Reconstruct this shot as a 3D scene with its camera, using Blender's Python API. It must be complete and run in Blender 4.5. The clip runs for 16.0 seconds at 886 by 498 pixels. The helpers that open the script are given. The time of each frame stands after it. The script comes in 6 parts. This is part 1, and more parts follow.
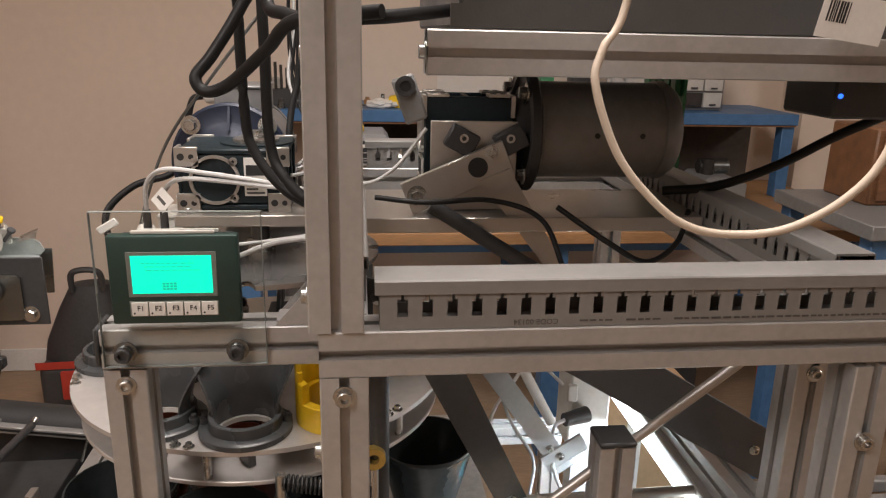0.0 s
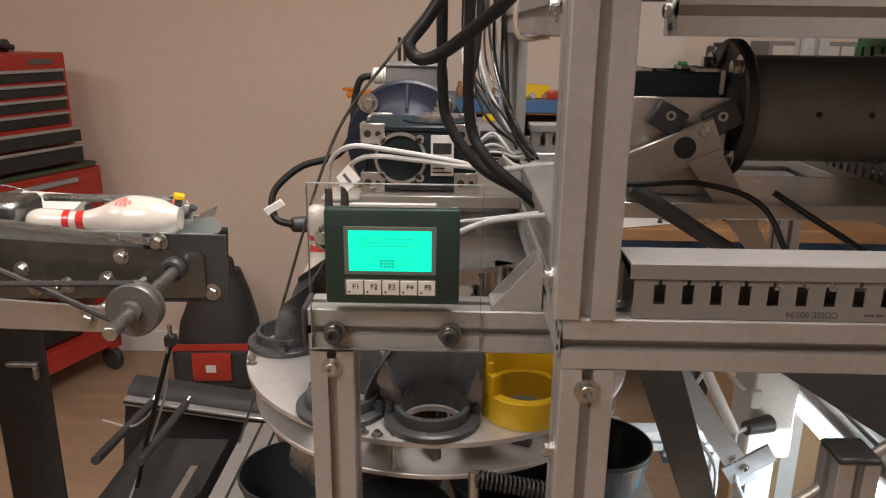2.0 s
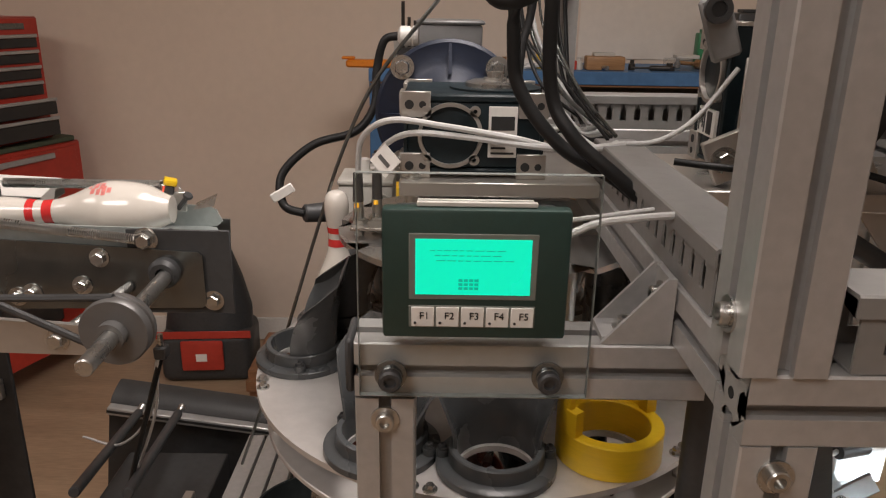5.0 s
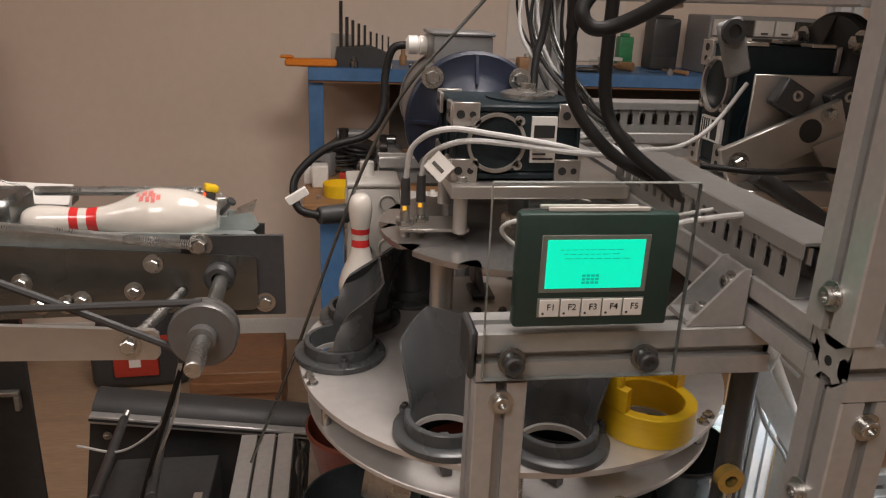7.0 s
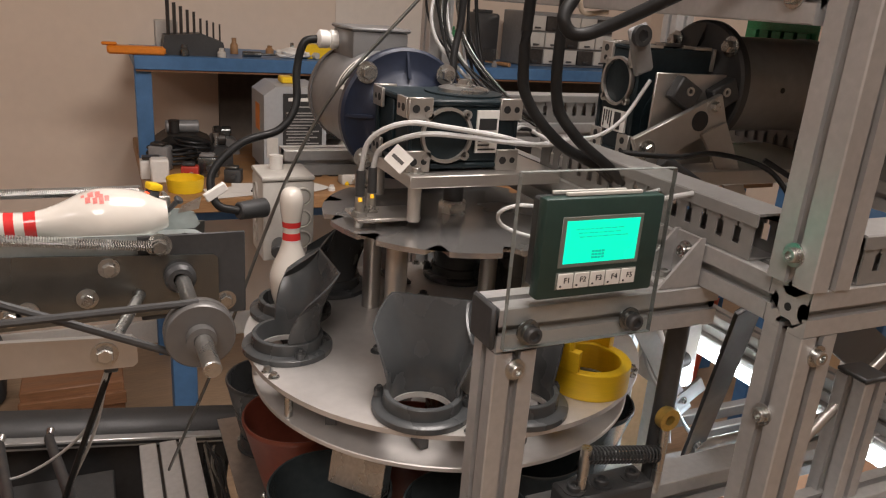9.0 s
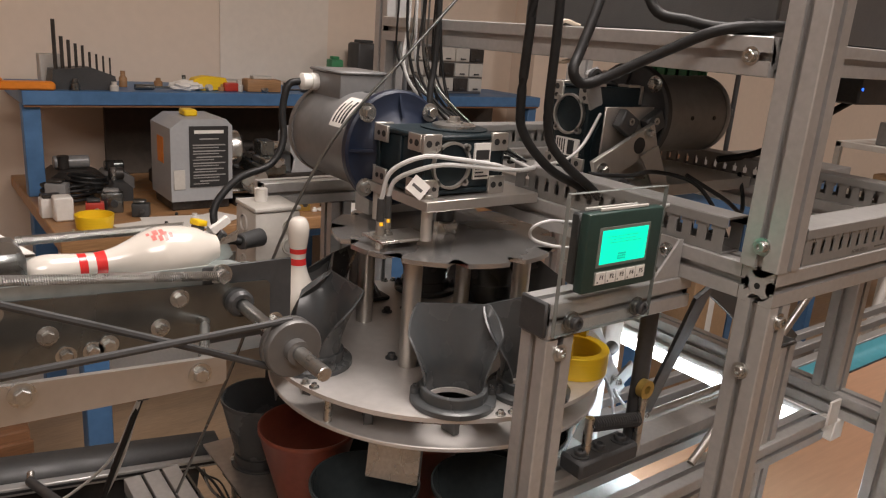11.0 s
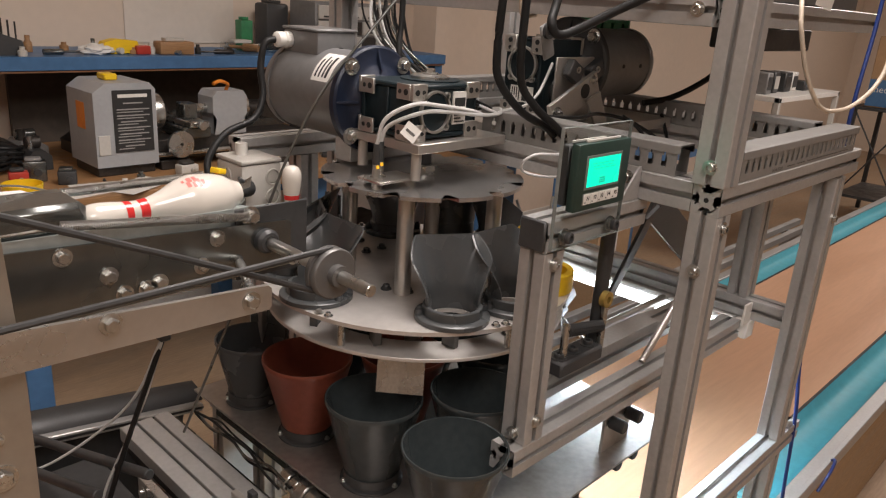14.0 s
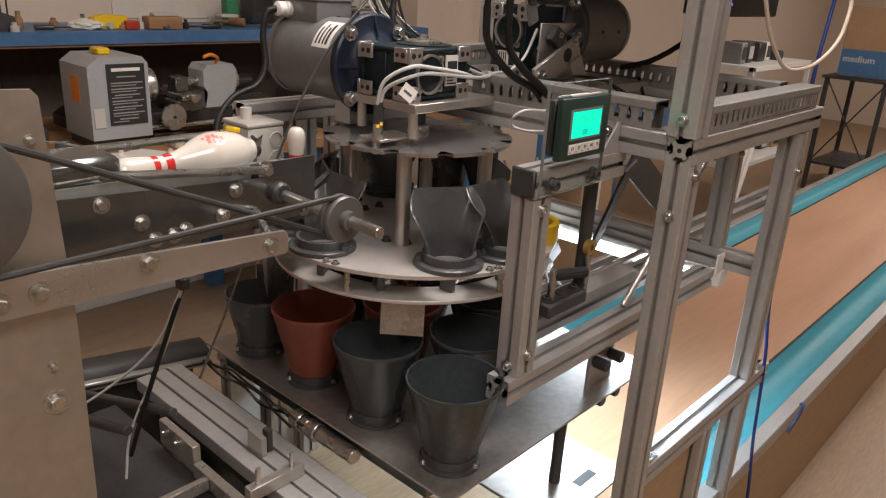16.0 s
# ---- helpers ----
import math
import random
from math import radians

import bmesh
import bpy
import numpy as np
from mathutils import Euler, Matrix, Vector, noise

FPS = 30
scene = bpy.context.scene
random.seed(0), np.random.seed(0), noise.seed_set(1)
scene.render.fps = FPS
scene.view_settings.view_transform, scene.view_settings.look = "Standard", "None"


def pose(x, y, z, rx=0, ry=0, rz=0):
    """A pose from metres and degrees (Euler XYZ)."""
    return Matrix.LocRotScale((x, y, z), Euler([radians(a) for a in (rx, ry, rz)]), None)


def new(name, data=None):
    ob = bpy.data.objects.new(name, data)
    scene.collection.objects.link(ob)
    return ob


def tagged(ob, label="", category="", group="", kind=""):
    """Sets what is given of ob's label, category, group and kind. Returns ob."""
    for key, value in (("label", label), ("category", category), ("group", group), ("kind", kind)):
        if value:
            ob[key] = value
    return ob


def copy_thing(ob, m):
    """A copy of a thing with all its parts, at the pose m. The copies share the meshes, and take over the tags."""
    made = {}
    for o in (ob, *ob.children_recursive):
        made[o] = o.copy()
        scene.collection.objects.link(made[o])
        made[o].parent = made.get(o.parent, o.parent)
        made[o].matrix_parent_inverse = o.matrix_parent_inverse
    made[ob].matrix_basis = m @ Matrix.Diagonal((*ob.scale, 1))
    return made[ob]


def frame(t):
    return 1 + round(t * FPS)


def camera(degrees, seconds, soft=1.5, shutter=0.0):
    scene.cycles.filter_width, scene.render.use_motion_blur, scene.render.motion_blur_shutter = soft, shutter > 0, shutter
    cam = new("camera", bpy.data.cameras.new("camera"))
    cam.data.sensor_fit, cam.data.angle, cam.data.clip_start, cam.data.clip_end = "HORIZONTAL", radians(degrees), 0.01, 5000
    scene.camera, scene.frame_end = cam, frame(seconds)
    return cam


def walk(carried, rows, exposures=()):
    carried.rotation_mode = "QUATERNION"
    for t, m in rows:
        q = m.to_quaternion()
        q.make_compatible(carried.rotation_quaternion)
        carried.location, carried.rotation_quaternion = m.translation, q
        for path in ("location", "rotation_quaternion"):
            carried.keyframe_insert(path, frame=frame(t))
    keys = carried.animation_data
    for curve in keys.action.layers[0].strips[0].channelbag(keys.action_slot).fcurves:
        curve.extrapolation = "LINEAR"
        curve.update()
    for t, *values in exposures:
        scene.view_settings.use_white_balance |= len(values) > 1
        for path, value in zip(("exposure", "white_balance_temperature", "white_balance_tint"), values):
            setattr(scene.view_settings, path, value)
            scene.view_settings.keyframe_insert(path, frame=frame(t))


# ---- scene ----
cam = camera(61.5, 16.0, soft=1.2)
METRES, EYE, TILT, LEAN, TURN = 1.25, 1.45, 0.0, 0.0, -6.7
ROWS = [
    (0.0, 0.0, 0.0, 0.0, 0.36, -16.21, -1.24),
    (0.5, -0.0073, -0.0017, -0.0014, 1.13, -16.1, -1.15),
    (1.0, -0.0368, -0.0012, -0.0063, 2.83, -16.03, -1.05),
    (1.5, -0.0726, 0.0106, -0.0165, 5.58, -16.13, -0.9),
    (2.0, -0.0957, 0.0351, -0.0265, 7.65, -16.5, -0.66),
    (2.5, -0.1258, 0.0705, -0.0353, 8.67, -16.78, -0.59),
    (3.0, -0.1464, 0.1117, -0.0405, 8.47, -17.15, -0.51),
    (3.5, -0.1593, 0.1457, -0.0463, 8.17, -17.5, -0.54),
    (4.0, -0.1647, 0.1687, -0.0509, 7.77, -17.95, -0.64),
    (6.5, -0.2391, 0.1478, -0.0371, 1.68, -18.63, -1.69),
    (7.0, -0.2906, 0.1189, -0.0338, -1.33, -18.64, -2.13),
    (7.5, -0.3266, 0.1074, -0.0351, -4.61, -18.74, -2.81),
    (8.0, -0.3568, 0.1114, -0.0396, -8.63, -18.8, -3.41),
    (8.5, -0.394, 0.1099, -0.0365, -12.86, -18.74, -3.72),
    (9.0, -0.4324, 0.1043, -0.0305, -17.12, -18.67, -4.13),
    (11.5, -0.655, 0.0672, -0.0137, -32.23, -15.76, -3.92),
    (12.0, -0.679, 0.0829, -0.0171, -34.78, -15.94, -3.8),
    (12.5, -0.6916, 0.0837, -0.0149, -35.84, -16.71, -3.82),
    (13.0, -0.713, 0.0781, -0.021, -36.87, -17.38, -3.85),
    (13.5, -0.7444, 0.0657, -0.0228, -37.89, -17.96, -3.78),
    (14.0, -0.7707, 0.05, -0.0224, -38.75, -18.46, -3.64),
    (14.5, -0.7906, 0.0318, -0.0233, -39.37, -18.93, -3.47),
    (15.0, -0.808, 0.0149, -0.026, -39.78, -19.43, -3.35),
    (15.5, -0.8224, 0.008, -0.028, -40.0, -19.87, -3.24),
    (16.0, -0.8348, 0.0001, -0.0305, -40.42, -20.06, -3.17),
]
walk(cam, [(t, pose(0, 0, EYE, TILT, LEAN, TURN) @ pose(METRES * x, METRES * y, METRES * z, 90 + pitch, roll, yaw)) for t, x, y, z, yaw, pitch, roll in ROWS],
     [(0.0, 0.12), (2.5, 0.02), (4.0, -0.18), (6.5, -0.32), (8.0, -0.06), (9.0, 0.0), (11.5, 0.04), (14.0, 0.07), (15.0, -0.04), (16.0, 0.0)])

# ---- world, lights ----
world = bpy.data.worlds.new("world")
scene.world = world
world.use_nodes = True
world.node_tree.nodes["Background"].inputs[0].default_value = (0.9, 0.84, 0.76, 1)
world.node_tree.nodes["Background"].inputs[1].default_value = 0.10


def area_lamp(name, m, sx, sy, power, colour):
    data = bpy.data.lights.new(name, "AREA")
    data.shape, data.size, data.size_y, data.energy, data.color = "RECTANGLE", sx, sy, power, colour
    ob = new(name, data)
    ob.matrix_world = m
    return ob


WARM = (1.0, 0.905, 0.86)
# unseen lamp over the machine, placed from the turntable's shadow
area_lamp("unseen_overhead_lamp", pose(0.10, 0.80, 2.56), 0.8, 0.8, 38, WARM)
# four unseen lamps added to brighten the front, left, lane and far end
area_lamp("unseen_overhead_lamp", pose(-1.0, -0.6, 2.56), 0.9, 0.9, 32, WARM)
area_lamp("unseen_overhead_lamp", pose(-2.6, 0.3, 2.56), 0.9, 0.9, 17, WARM)
area_lamp("unseen_overhead_lamp", pose(3.6, 0.4, 2.56), 0.6, 0.6, 36, WARM)
area_lamp("unseen_overhead_lamp", pose(6.9, 0.9, 2.56), 0.9, 0.9, 26, WARM)
# the white light bar over the pin deck
area_lamp("light_bar_lamp", pose(0.447, 0.985, 0.825, 0, 12, 0), 0.03, 0.60, 9.5, (0.72, 0.88, 1.0))

# ---- materials ----


def mat(name, colour, rough=0.5, metal=0.0, vary=0.12, scale=8.0, bump=0.0, bump_scale=120.0, coat=0.0, stretch=None, emit=None, alpha=None, random_tone=0.0, spec=0.5):
    m = bpy.data.materials.new(name)
    m.use_nodes = True
    nt = m.node_tree
    b = nt.nodes["Principled BSDF"]
    b.inputs["Roughness"].default_value = rough
    b.inputs["Metallic"].default_value = metal
    b.inputs["Specular IOR Level"].default_value = spec
    b.inputs["Coat Weight"].default_value = coat
    tc = nt.nodes.new("ShaderNodeTexCoord")
    mp = nt.nodes.new("ShaderNodeMapping")
    nt.links.new(tc.outputs["Object"], mp.inputs[0])
    if stretch:
        mp.inputs["Scale"].default_value = stretch
    big = nt.nodes.new("ShaderNodeTexNoise")
    big.inputs["Scale"].default_value, big.inputs["Detail"].default_value = scale, 6
    fine = nt.nodes.new("ShaderNodeTexNoise")
    fine.inputs["Scale"].default_value, fine.inputs["Detail"].default_value = scale * 9, 4
    nt.links.new(mp.outputs[0], big.inputs[0])
    nt.links.new(mp.outputs[0], fine.inputs[0])
    add = nt.nodes.new("ShaderNodeMath")
    add.operation = "ADD"
    nt.links.new(big.outputs[0], add.inputs[0])
    nt.links.new(fine.outputs[0], add.inputs[1])
    ramp = nt.nodes.new("ShaderNodeMapRange")
    ramp.inputs[1].default_value, ramp.inputs[2].default_value = 0.7, 1.3
    ramp.inputs[3].default_value, ramp.inputs[4].default_value = 1 - vary, 1 + vary
    nt.links.new(add.outputs[0], ramp.inputs[0])
    value = ramp.outputs[0]
    if random_tone:
        oi = nt.nodes.new("ShaderNodeObjectInfo")
        rr = nt.nodes.new("ShaderNodeMapRange")
        rr.inputs[3].default_value, rr.inputs[4].default_value = 1 - random_tone, 1 + random_tone
        nt.links.new(oi.outputs["Random"], rr.inputs[0])
        mu = nt.nodes.new("ShaderNodeMath")
        mu.operation = "MULTIPLY"
        nt.links.new(value, mu.inputs[0])
        nt.links.new(rr.outputs[0], mu.inputs[1])
        value = mu.outputs[0]
    col = nt.nodes.new("ShaderNodeVectorMath")
    col.operation = "SCALE"
    col.inputs[0].default_value = colour[:3]
    nt.links.new(value, col.inputs["Scale"])
    nt.links.new(col.outputs[0], b.inputs["Base Color"])
    rmap = nt.nodes.new("ShaderNodeMapRange")
    rmap.inputs[1].default_value, rmap.inputs[2].default_value = 0.35, 0.65
    rmap.inputs[3].default_value, rmap.inputs[4].default_value = max(0.02, rough * 0.82), min(1, rough * 1.2)
    nt.links.new(big.outputs[0], rmap.inputs[0])
    nt.links.new(rmap.outputs[0], b.inputs["Roughness"])
    if bump:
        bn = nt.nodes.new("ShaderNodeTexNoise")
        bn.inputs["Scale"].default_value, bn.inputs["Detail"].default_value = bump_scale, 3
        nt.links.new(mp.outputs[0], bn.inputs[0])
        bp = nt.nodes.new("ShaderNodeBump")
        bp.inputs["Strength"].default_value, bp.inputs["Distance"].default_value = bump, 0.002
        nt.links.new(bn.outputs[0], bp.inputs["Height"])
        nt.links.new(bp.outputs[0], b.inputs["Normal"])
    if emit:
        b.inputs["Emission Color"].default_value = (*emit[0], 1)
        b.inputs["Emission Strength"].default_value = emit[1]
    return m


def glass(name, colour, rough=0.03):
    m = bpy.data.materials.new(name)
    m.use_nodes = True
    nt = m.node_tree
    nt.nodes.remove(nt.nodes["Principled BSDF"])
    out = nt.nodes["Material Output"]
    tr = nt.nodes.new("ShaderNodeBsdfTransparent")
    tr.inputs[0].default_value = (*colour, 1)
    gl = nt.nodes.new("ShaderNodeBsdfGlossy")
    gl.inputs["Roughness"].default_value = rough
    lw = nt.nodes.new("ShaderNodeLayerWeight")
    lw.inputs[0].default_value = 0.5
    pw = nt.nodes.new("ShaderNodeMath")
    pw.operation = "POWER"
    pw.inputs[1].default_value = 5.0
    nt.links.new(lw.outputs["Facing"], pw.inputs[0])
    fr = nt.nodes.new("ShaderNodeMapRange")
    fr.inputs[3].default_value, fr.inputs[4].default_value = 0.03, 0.45
    nt.links.new(pw.outputs[0], fr.inputs[0])
    mx = nt.nodes.new("ShaderNodeMixShader")
    nt.links.new(fr.outputs[0], mx.inputs[0])
    nt.links.new(tr.outputs[0], mx.inputs[1])
    nt.links.new(gl.outputs[0], mx.inputs[2])
    nt.links.new(mx.outputs[0], out.inputs[0])
    return m


ALU = mat("anodised_aluminium", (0.46, 0.455, 0.445), 0.40, 0.5, 0.08, 14, 0.05, 300)
ALU_RAW = mat("milled_aluminium", (0.50, 0.475, 0.44), 0.33, 0.75, 0.05, 10, 0.05, 260)
DISC = mat("brushed_aluminium_plate", (0.60, 0.575, 0.55), 0.38, 0.5, 0.08, 7, 0.05, 300)
# darker and browner than DISC: the deck's shadow is put into the colour
DECK = mat("shaded_aluminium_deck_plate", (0.42, 0.39, 0.36), 0.36, 0.8, 0.16, 9, 0.06, 260)
STEEL = mat("zinc_steel", (0.52, 0.52, 0.50), 0.28, 0.95, 0.15, 25, 0.03, 300)
GALV = mat("galvanised_sheet", (0.19, 0.20, 0.195), 0.27, 0.88, 0.14, 7, 0.03, 160)
BLACK = mat("black_plastic", (0.040, 0.041, 0.042), 0.45, 0.0, 0.15, 20, 0.06, 300)
BLACK_SHEET = mat("black_painted_sheet", (0.042, 0.043, 0.044), 0.5, 0.1, 0.2, 10, 0.08, 250)
RUBBER = mat("black_rubber", (0.035, 0.035, 0.035), 0.5, 0.0, 0.15, 30, 0.05, 200)
CUP = mat("printed_dark_grey_plastic", (0.060, 0.064, 0.066), 0.27, 0.0, 0.06, 14, 0.02, 260)
POT_G = mat("dark_green_grey_plastic_pot", (0.038, 0.046, 0.048), 0.22, 0.0, 0.15, 9, 0.04, 120)
POT_R = mat("terracotta_plastic_pot", (0.23, 0.060, 0.036), 0.36, 0.0, 0.15, 9, 0.05, 120)
YELLOW = mat("yellow_printed_plastic", (0.80, 0.53, 0.015), 0.40, 0.0, 0.06, 10, 0.06, 30, stretch=(1, 1, 24))
DUCT = mat("grey_pvc_duct", (0.22, 0.213, 0.203), 0.45, 0.0, 0.07, 10, 0.03, 200)
NAVY = mat("dark_blue_cast_flange", (0.010, 0.016, 0.034), 0.38, 0.1, 0.2, 12, 0.12, 180)
GEAR = mat("dark_green_blue_gearbox_paint", (0.010, 0.018, 0.022), 0.45, 0.0, 0.25, 14, 0.12, 200, spec=0.3)
MOTOR = mat("grey_motor_paint", (0.165, 0.165, 0.165), 0.38, 0.15, 0.1, 8, 0.06, 240)
MOTOR_B = mat("charcoal_motor_paint", (0.23, 0.228, 0.225), 0.40, 0.1, 0.12, 8, 0.06, 240)
PIN_W = mat("glossy_white_pin_lacquer", (0.66, 0.62, 0.56), 0.16, 0.0, 0.04, 6, 0.0, coat=0.6)
RED = mat("red_stripe_paint", (0.62, 0.035, 0.035), 0.2, 0.0, 0.06, 10, coat=0.5)
TOOL_RED = mat("red_toolchest_enamel", (0.42, 0.040, 0.025), 0.35, 0.0, 0.12, 5, 0.02, 150)
DRAWER = mat("dark_drawer_front", (0.030, 0.029, 0.028), 0.45, 0.1, 0.2, 6, 0.04, 120)
BLUE = mat("blue_bench_paint", (0.07, 0.17, 0.34), 0.45, 0.1, 0.15, 4, 0.04, 120)
WOOD = mat("wooden_bench_top", (0.33, 0.18, 0.08), 0.5, 0.0, 0.25, 5, 0.1, 60, stretch=(0.6, 6, 6))
LANE = mat("lane_boards_laminate", (0.56, 0.325, 0.20), 0.36, 0.0, 0.07, 2.0, 0.02, 60, stretch=(0.5, 5, 5))
PINE = mat("bare_pine_board", (0.40, 0.28, 0.165), 0.55, 0.0, 0.2, 6, 0.08, 80, stretch=(0.6, 6, 6))
DKWOOD = mat("dark_stained_wood", (0.20, 0.095, 0.045), 0.5, 0.0, 0.3, 5, 0.1, 60, stretch=(0.6, 6, 6))
TEAL = mat("teal_gutter_paint", (0.07, 0.34, 0.42), 0.5, 0.0, 0.1, 4, 0.03, 120)
WALL = mat("cream_wall_paint", (0.715, 0.60, 0.495), 0.85, 0.0, 0.03, 3, 0.08, 160)
CEIL = mat("white_ceiling_paint", (0.75, 0.70, 0.63), 0.9, 0.0, 0.03, 3, 0.05, 100)
FLOOR = mat("brown_floor_vinyl", (0.34, 0.235, 0.15), 0.45, 0.0, 0.2, 3, 0.04, 60, stretch=(0.7, 5, 5))
WHITE = mat("white_plastic", (0.72, 0.70, 0.66), 0.42, 0.0, 0.06, 10, 0.02, 200)
CREAM = mat("cream_cable_sheath", (0.50, 0.42, 0.33), 0.45, 0.0, 0.06, 30)
GREYC = mat("light_grey_cable_sheath", (0.52, 0.52, 0.51), 0.45, 0.0, 0.08, 30)
JBOX = mat("light_grey_junction_box", (0.50, 0.48, 0.44), 0.5, 0.0, 0.06, 12, 0.05, 200)
CABLE = mat("black_cable_sheath", (0.014, 0.014, 0.014), 0.45, 0.0, 0.15, 40, 0.05, 200, spec=0.22)
BLUEC = mat("blue_cable_sheath", (0.015, 0.035, 0.16), 0.4, 0.0, 0.1, 40)
GREY_SHEET = mat("dark_grey_enclosure_paint", (0.085, 0.085, 0.085), 0.42, 0.1, 0.08, 6, 0.15, 420)
PAPER = mat("white_label_paper", (0.72, 0.70, 0.66), 0.7, 0.0, 0.05, 20)
STAR = mat("grey_pulley_metal", (0.15, 0.147, 0.143), 0.38, 0.5, 0.1, 8, 0.04, 250)
STARP = mat("polished_star_plate", (0.50, 0.49, 0.48), 0.26, 0.85, 0.1, 8, 0.03, 250)
FAINT = mat("faded_grey_print", (0.085, 0.08, 0.075), 0.6)
WORN = mat("worn_red_print", (0.62, 0.20, 0.18), 0.3, 0.0, 0.3, 40)
# black for print and strips, and for the shade painted into holes and grooves
FLAT_BLACK = mat("flat_black_print_and_hole_shade", (0.02, 0.02, 0.02), 0.6)
BEZEL = mat("dark_green_panel_plastic", (0.016, 0.040, 0.033), 0.42, 0.0, 0.12, 14, 0.06, 300)
SFRAME = mat("grey_panel_surround", (0.16, 0.17, 0.15), 0.45, 0.0, 0.08, 14)
SCREEN = mat("green_backlit_screen", (0.0, 0.3, 0.2), 0.25, 0.0, 0.02, 5, emit=((0.0, 0.90, 0.56), 1.0))
SCREEN_INK = mat("dark_screen_segments", (0.0, 0.10, 0.07), 0.4, emit=((0.0, 0.60, 0.39), 0.75))
LEDBAR = mat("white_led_strip", (0.9, 0.9, 0.9), 0.4, emit=((0.9, 0.96, 1.0), 9.0))
AMBER = mat("amber_indicator", (0.8, 0.4, 0.02), 0.4, emit=((1.0, 0.5, 0.02), 0.6))
REDLED = mat("red_indicator", (0.7, 0.05, 0.02), 0.4, emit=((1.0, 0.08, 0.03), 2.0))
BLUELED = mat("blue_indicator", (0.05, 0.1, 0.8), 0.4, emit=((0.02, 0.12, 1.0), 2.5))
REDOR = mat("red_orange_plastic", (0.62, 0.075, 0.025), 0.4, 0.0, 0.1, 8)
ORANGE = mat("orange_plastic", (0.70, 0.22, 0.02), 0.4, 0.0, 0.1, 12)
LATHE = mat("grey_blue_machine_enamel", (0.36, 0.37, 0.38), 0.4, 0.1, 0.06, 8, 0.05, 200)
IRON = mat("dark_oily_machine_iron", (0.045, 0.040, 0.036), 0.4, 0.4, 0.35, 12, 0.1, 150)
BRASS = mat("yellow_passivated_steel", (0.55, 0.40, 0.12), 0.35, 0.8, 0.15, 25)
CARD = mat("brown_cardboard", (0.40, 0.255, 0.14), 0.8, 0.0, 0.1, 8, 0.05, 120)
GREENP = mat("green_circuit_board", (0.03, 0.20, 0.08), 0.45, 0.0, 0.3, 40, 0.1, 120)
ACRYL = glass("clear_acrylic", (0.97, 0.985, 0.98), 0.02)
ACRYL_EDGE = mat("acrylic_cut_edge", (0.22, 0.24, 0.23), 0.25, 0.0, 0.1, 10)
CLEARP = glass("clear_polythene", (0.93, 0.93, 0.92), 0.15)

# ---- mesh helpers ----


def part(name, bm, material, parent=None, label="", smooth=40):
    me = bpy.data.meshes.new(name)
    bm.normal_update()
    bm.to_mesh(me)
    bm.free()
    for m in (material if isinstance(material, (list, tuple)) else [material]):
        me.materials.append(m)
    ob = new(name, me)
    if smooth:
        me.shade_smooth()
        me.set_sharp_from_angle(angle=radians(smooth))
    ob.parent = parent
    if label:
        ob["label"] = label
    return ob


def thing(name, label, category, group="", at=(0, 0, 0), kind=""):
    ob = new(name)
    ob.empty_display_size = 0.02
    ob.location = at
    return tagged(ob, label, category, group, kind)


def B():
    return bmesh.new()


def box(bm, x0, x1, y0, y1, z0, z1, bevel=0.0, m=None, seg=1):
    r = bmesh.ops.create_cube(bm, size=1)
    vs = r["verts"]
    for v in vs:
        v.co = Vector(((x0 + x1) / 2 + v.co.x * (x1 - x0), (y0 + y1) / 2 + v.co.y * (y1 - y0), (z0 + z1) / 2 + v.co.z * (z1 - z0)))
        if m is not None:
            v.co = m @ v.co
    if bevel:
        es = list({e for v in vs for e in v.link_edges})
        bmesh.ops.bevel(bm, geom=es, offset=bevel, segments=seg, affect="EDGES", profile=0.5)
    return bm


def frame_of(p0, p1):
    d = (Vector(p1) - Vector(p0))
    return Matrix.Translation(p0) @ d.to_track_quat("Z", "X").to_matrix().to_4x4(), d.length


def lathe(bm, profile, n=32, m=None, close=False, arc=None):
    """Turns (r, z) pairs about z. arc: start and end in degrees."""
    m = m or Matrix()
    a0, a1 = (radians(arc[0]), radians(arc[1])) if arc else (0, 2 * math.pi)
    steps = n if not arc else n + 1
    rings = []
    for i in range(steps):
        a = a0 + (a1 - a0) * i / n
        rings.append([bm.verts.new(m @ Vector((r * math.cos(a), r * math.sin(a), z))) for r, z in profile])
    k = len(profile)
    for i in range(n):
        p, q = rings[i], rings[(i + 1) % steps]
        for j in range(k if close else k - 1):
            a, b = j, (j + 1) % k
            if profile[a][0] < 1e-6 and profile[b][0] < 1e-6:
                continue
            vs = [p[a], q[a], q[b], p[b]]
            try:
                bm.faces.new(vs)
            except ValueError:
                pass
    if arc and close:
        for ring in (rings[0], rings[-1]):
            bm.faces.new(ring)
    bmesh.ops.remove_doubles(bm, verts=[v for r in rings for v in r], dist=1e-6)
    return bm


def cyl(bm, p0, p1, r, n=20, r1=None, chamfer=0.0):
    m, h = frame_of(p0, p1)
    r1 = r if r1 is None else r1
    c = chamfer
    prof = [(0, 0), (r - c, 0), (r, c), (r1, h - c), (r1 - c, h), (0, h)] if c else [(0, 0), (r, 0), (r1, h), (0, h)]
    return lathe(bm, prof, n, m)


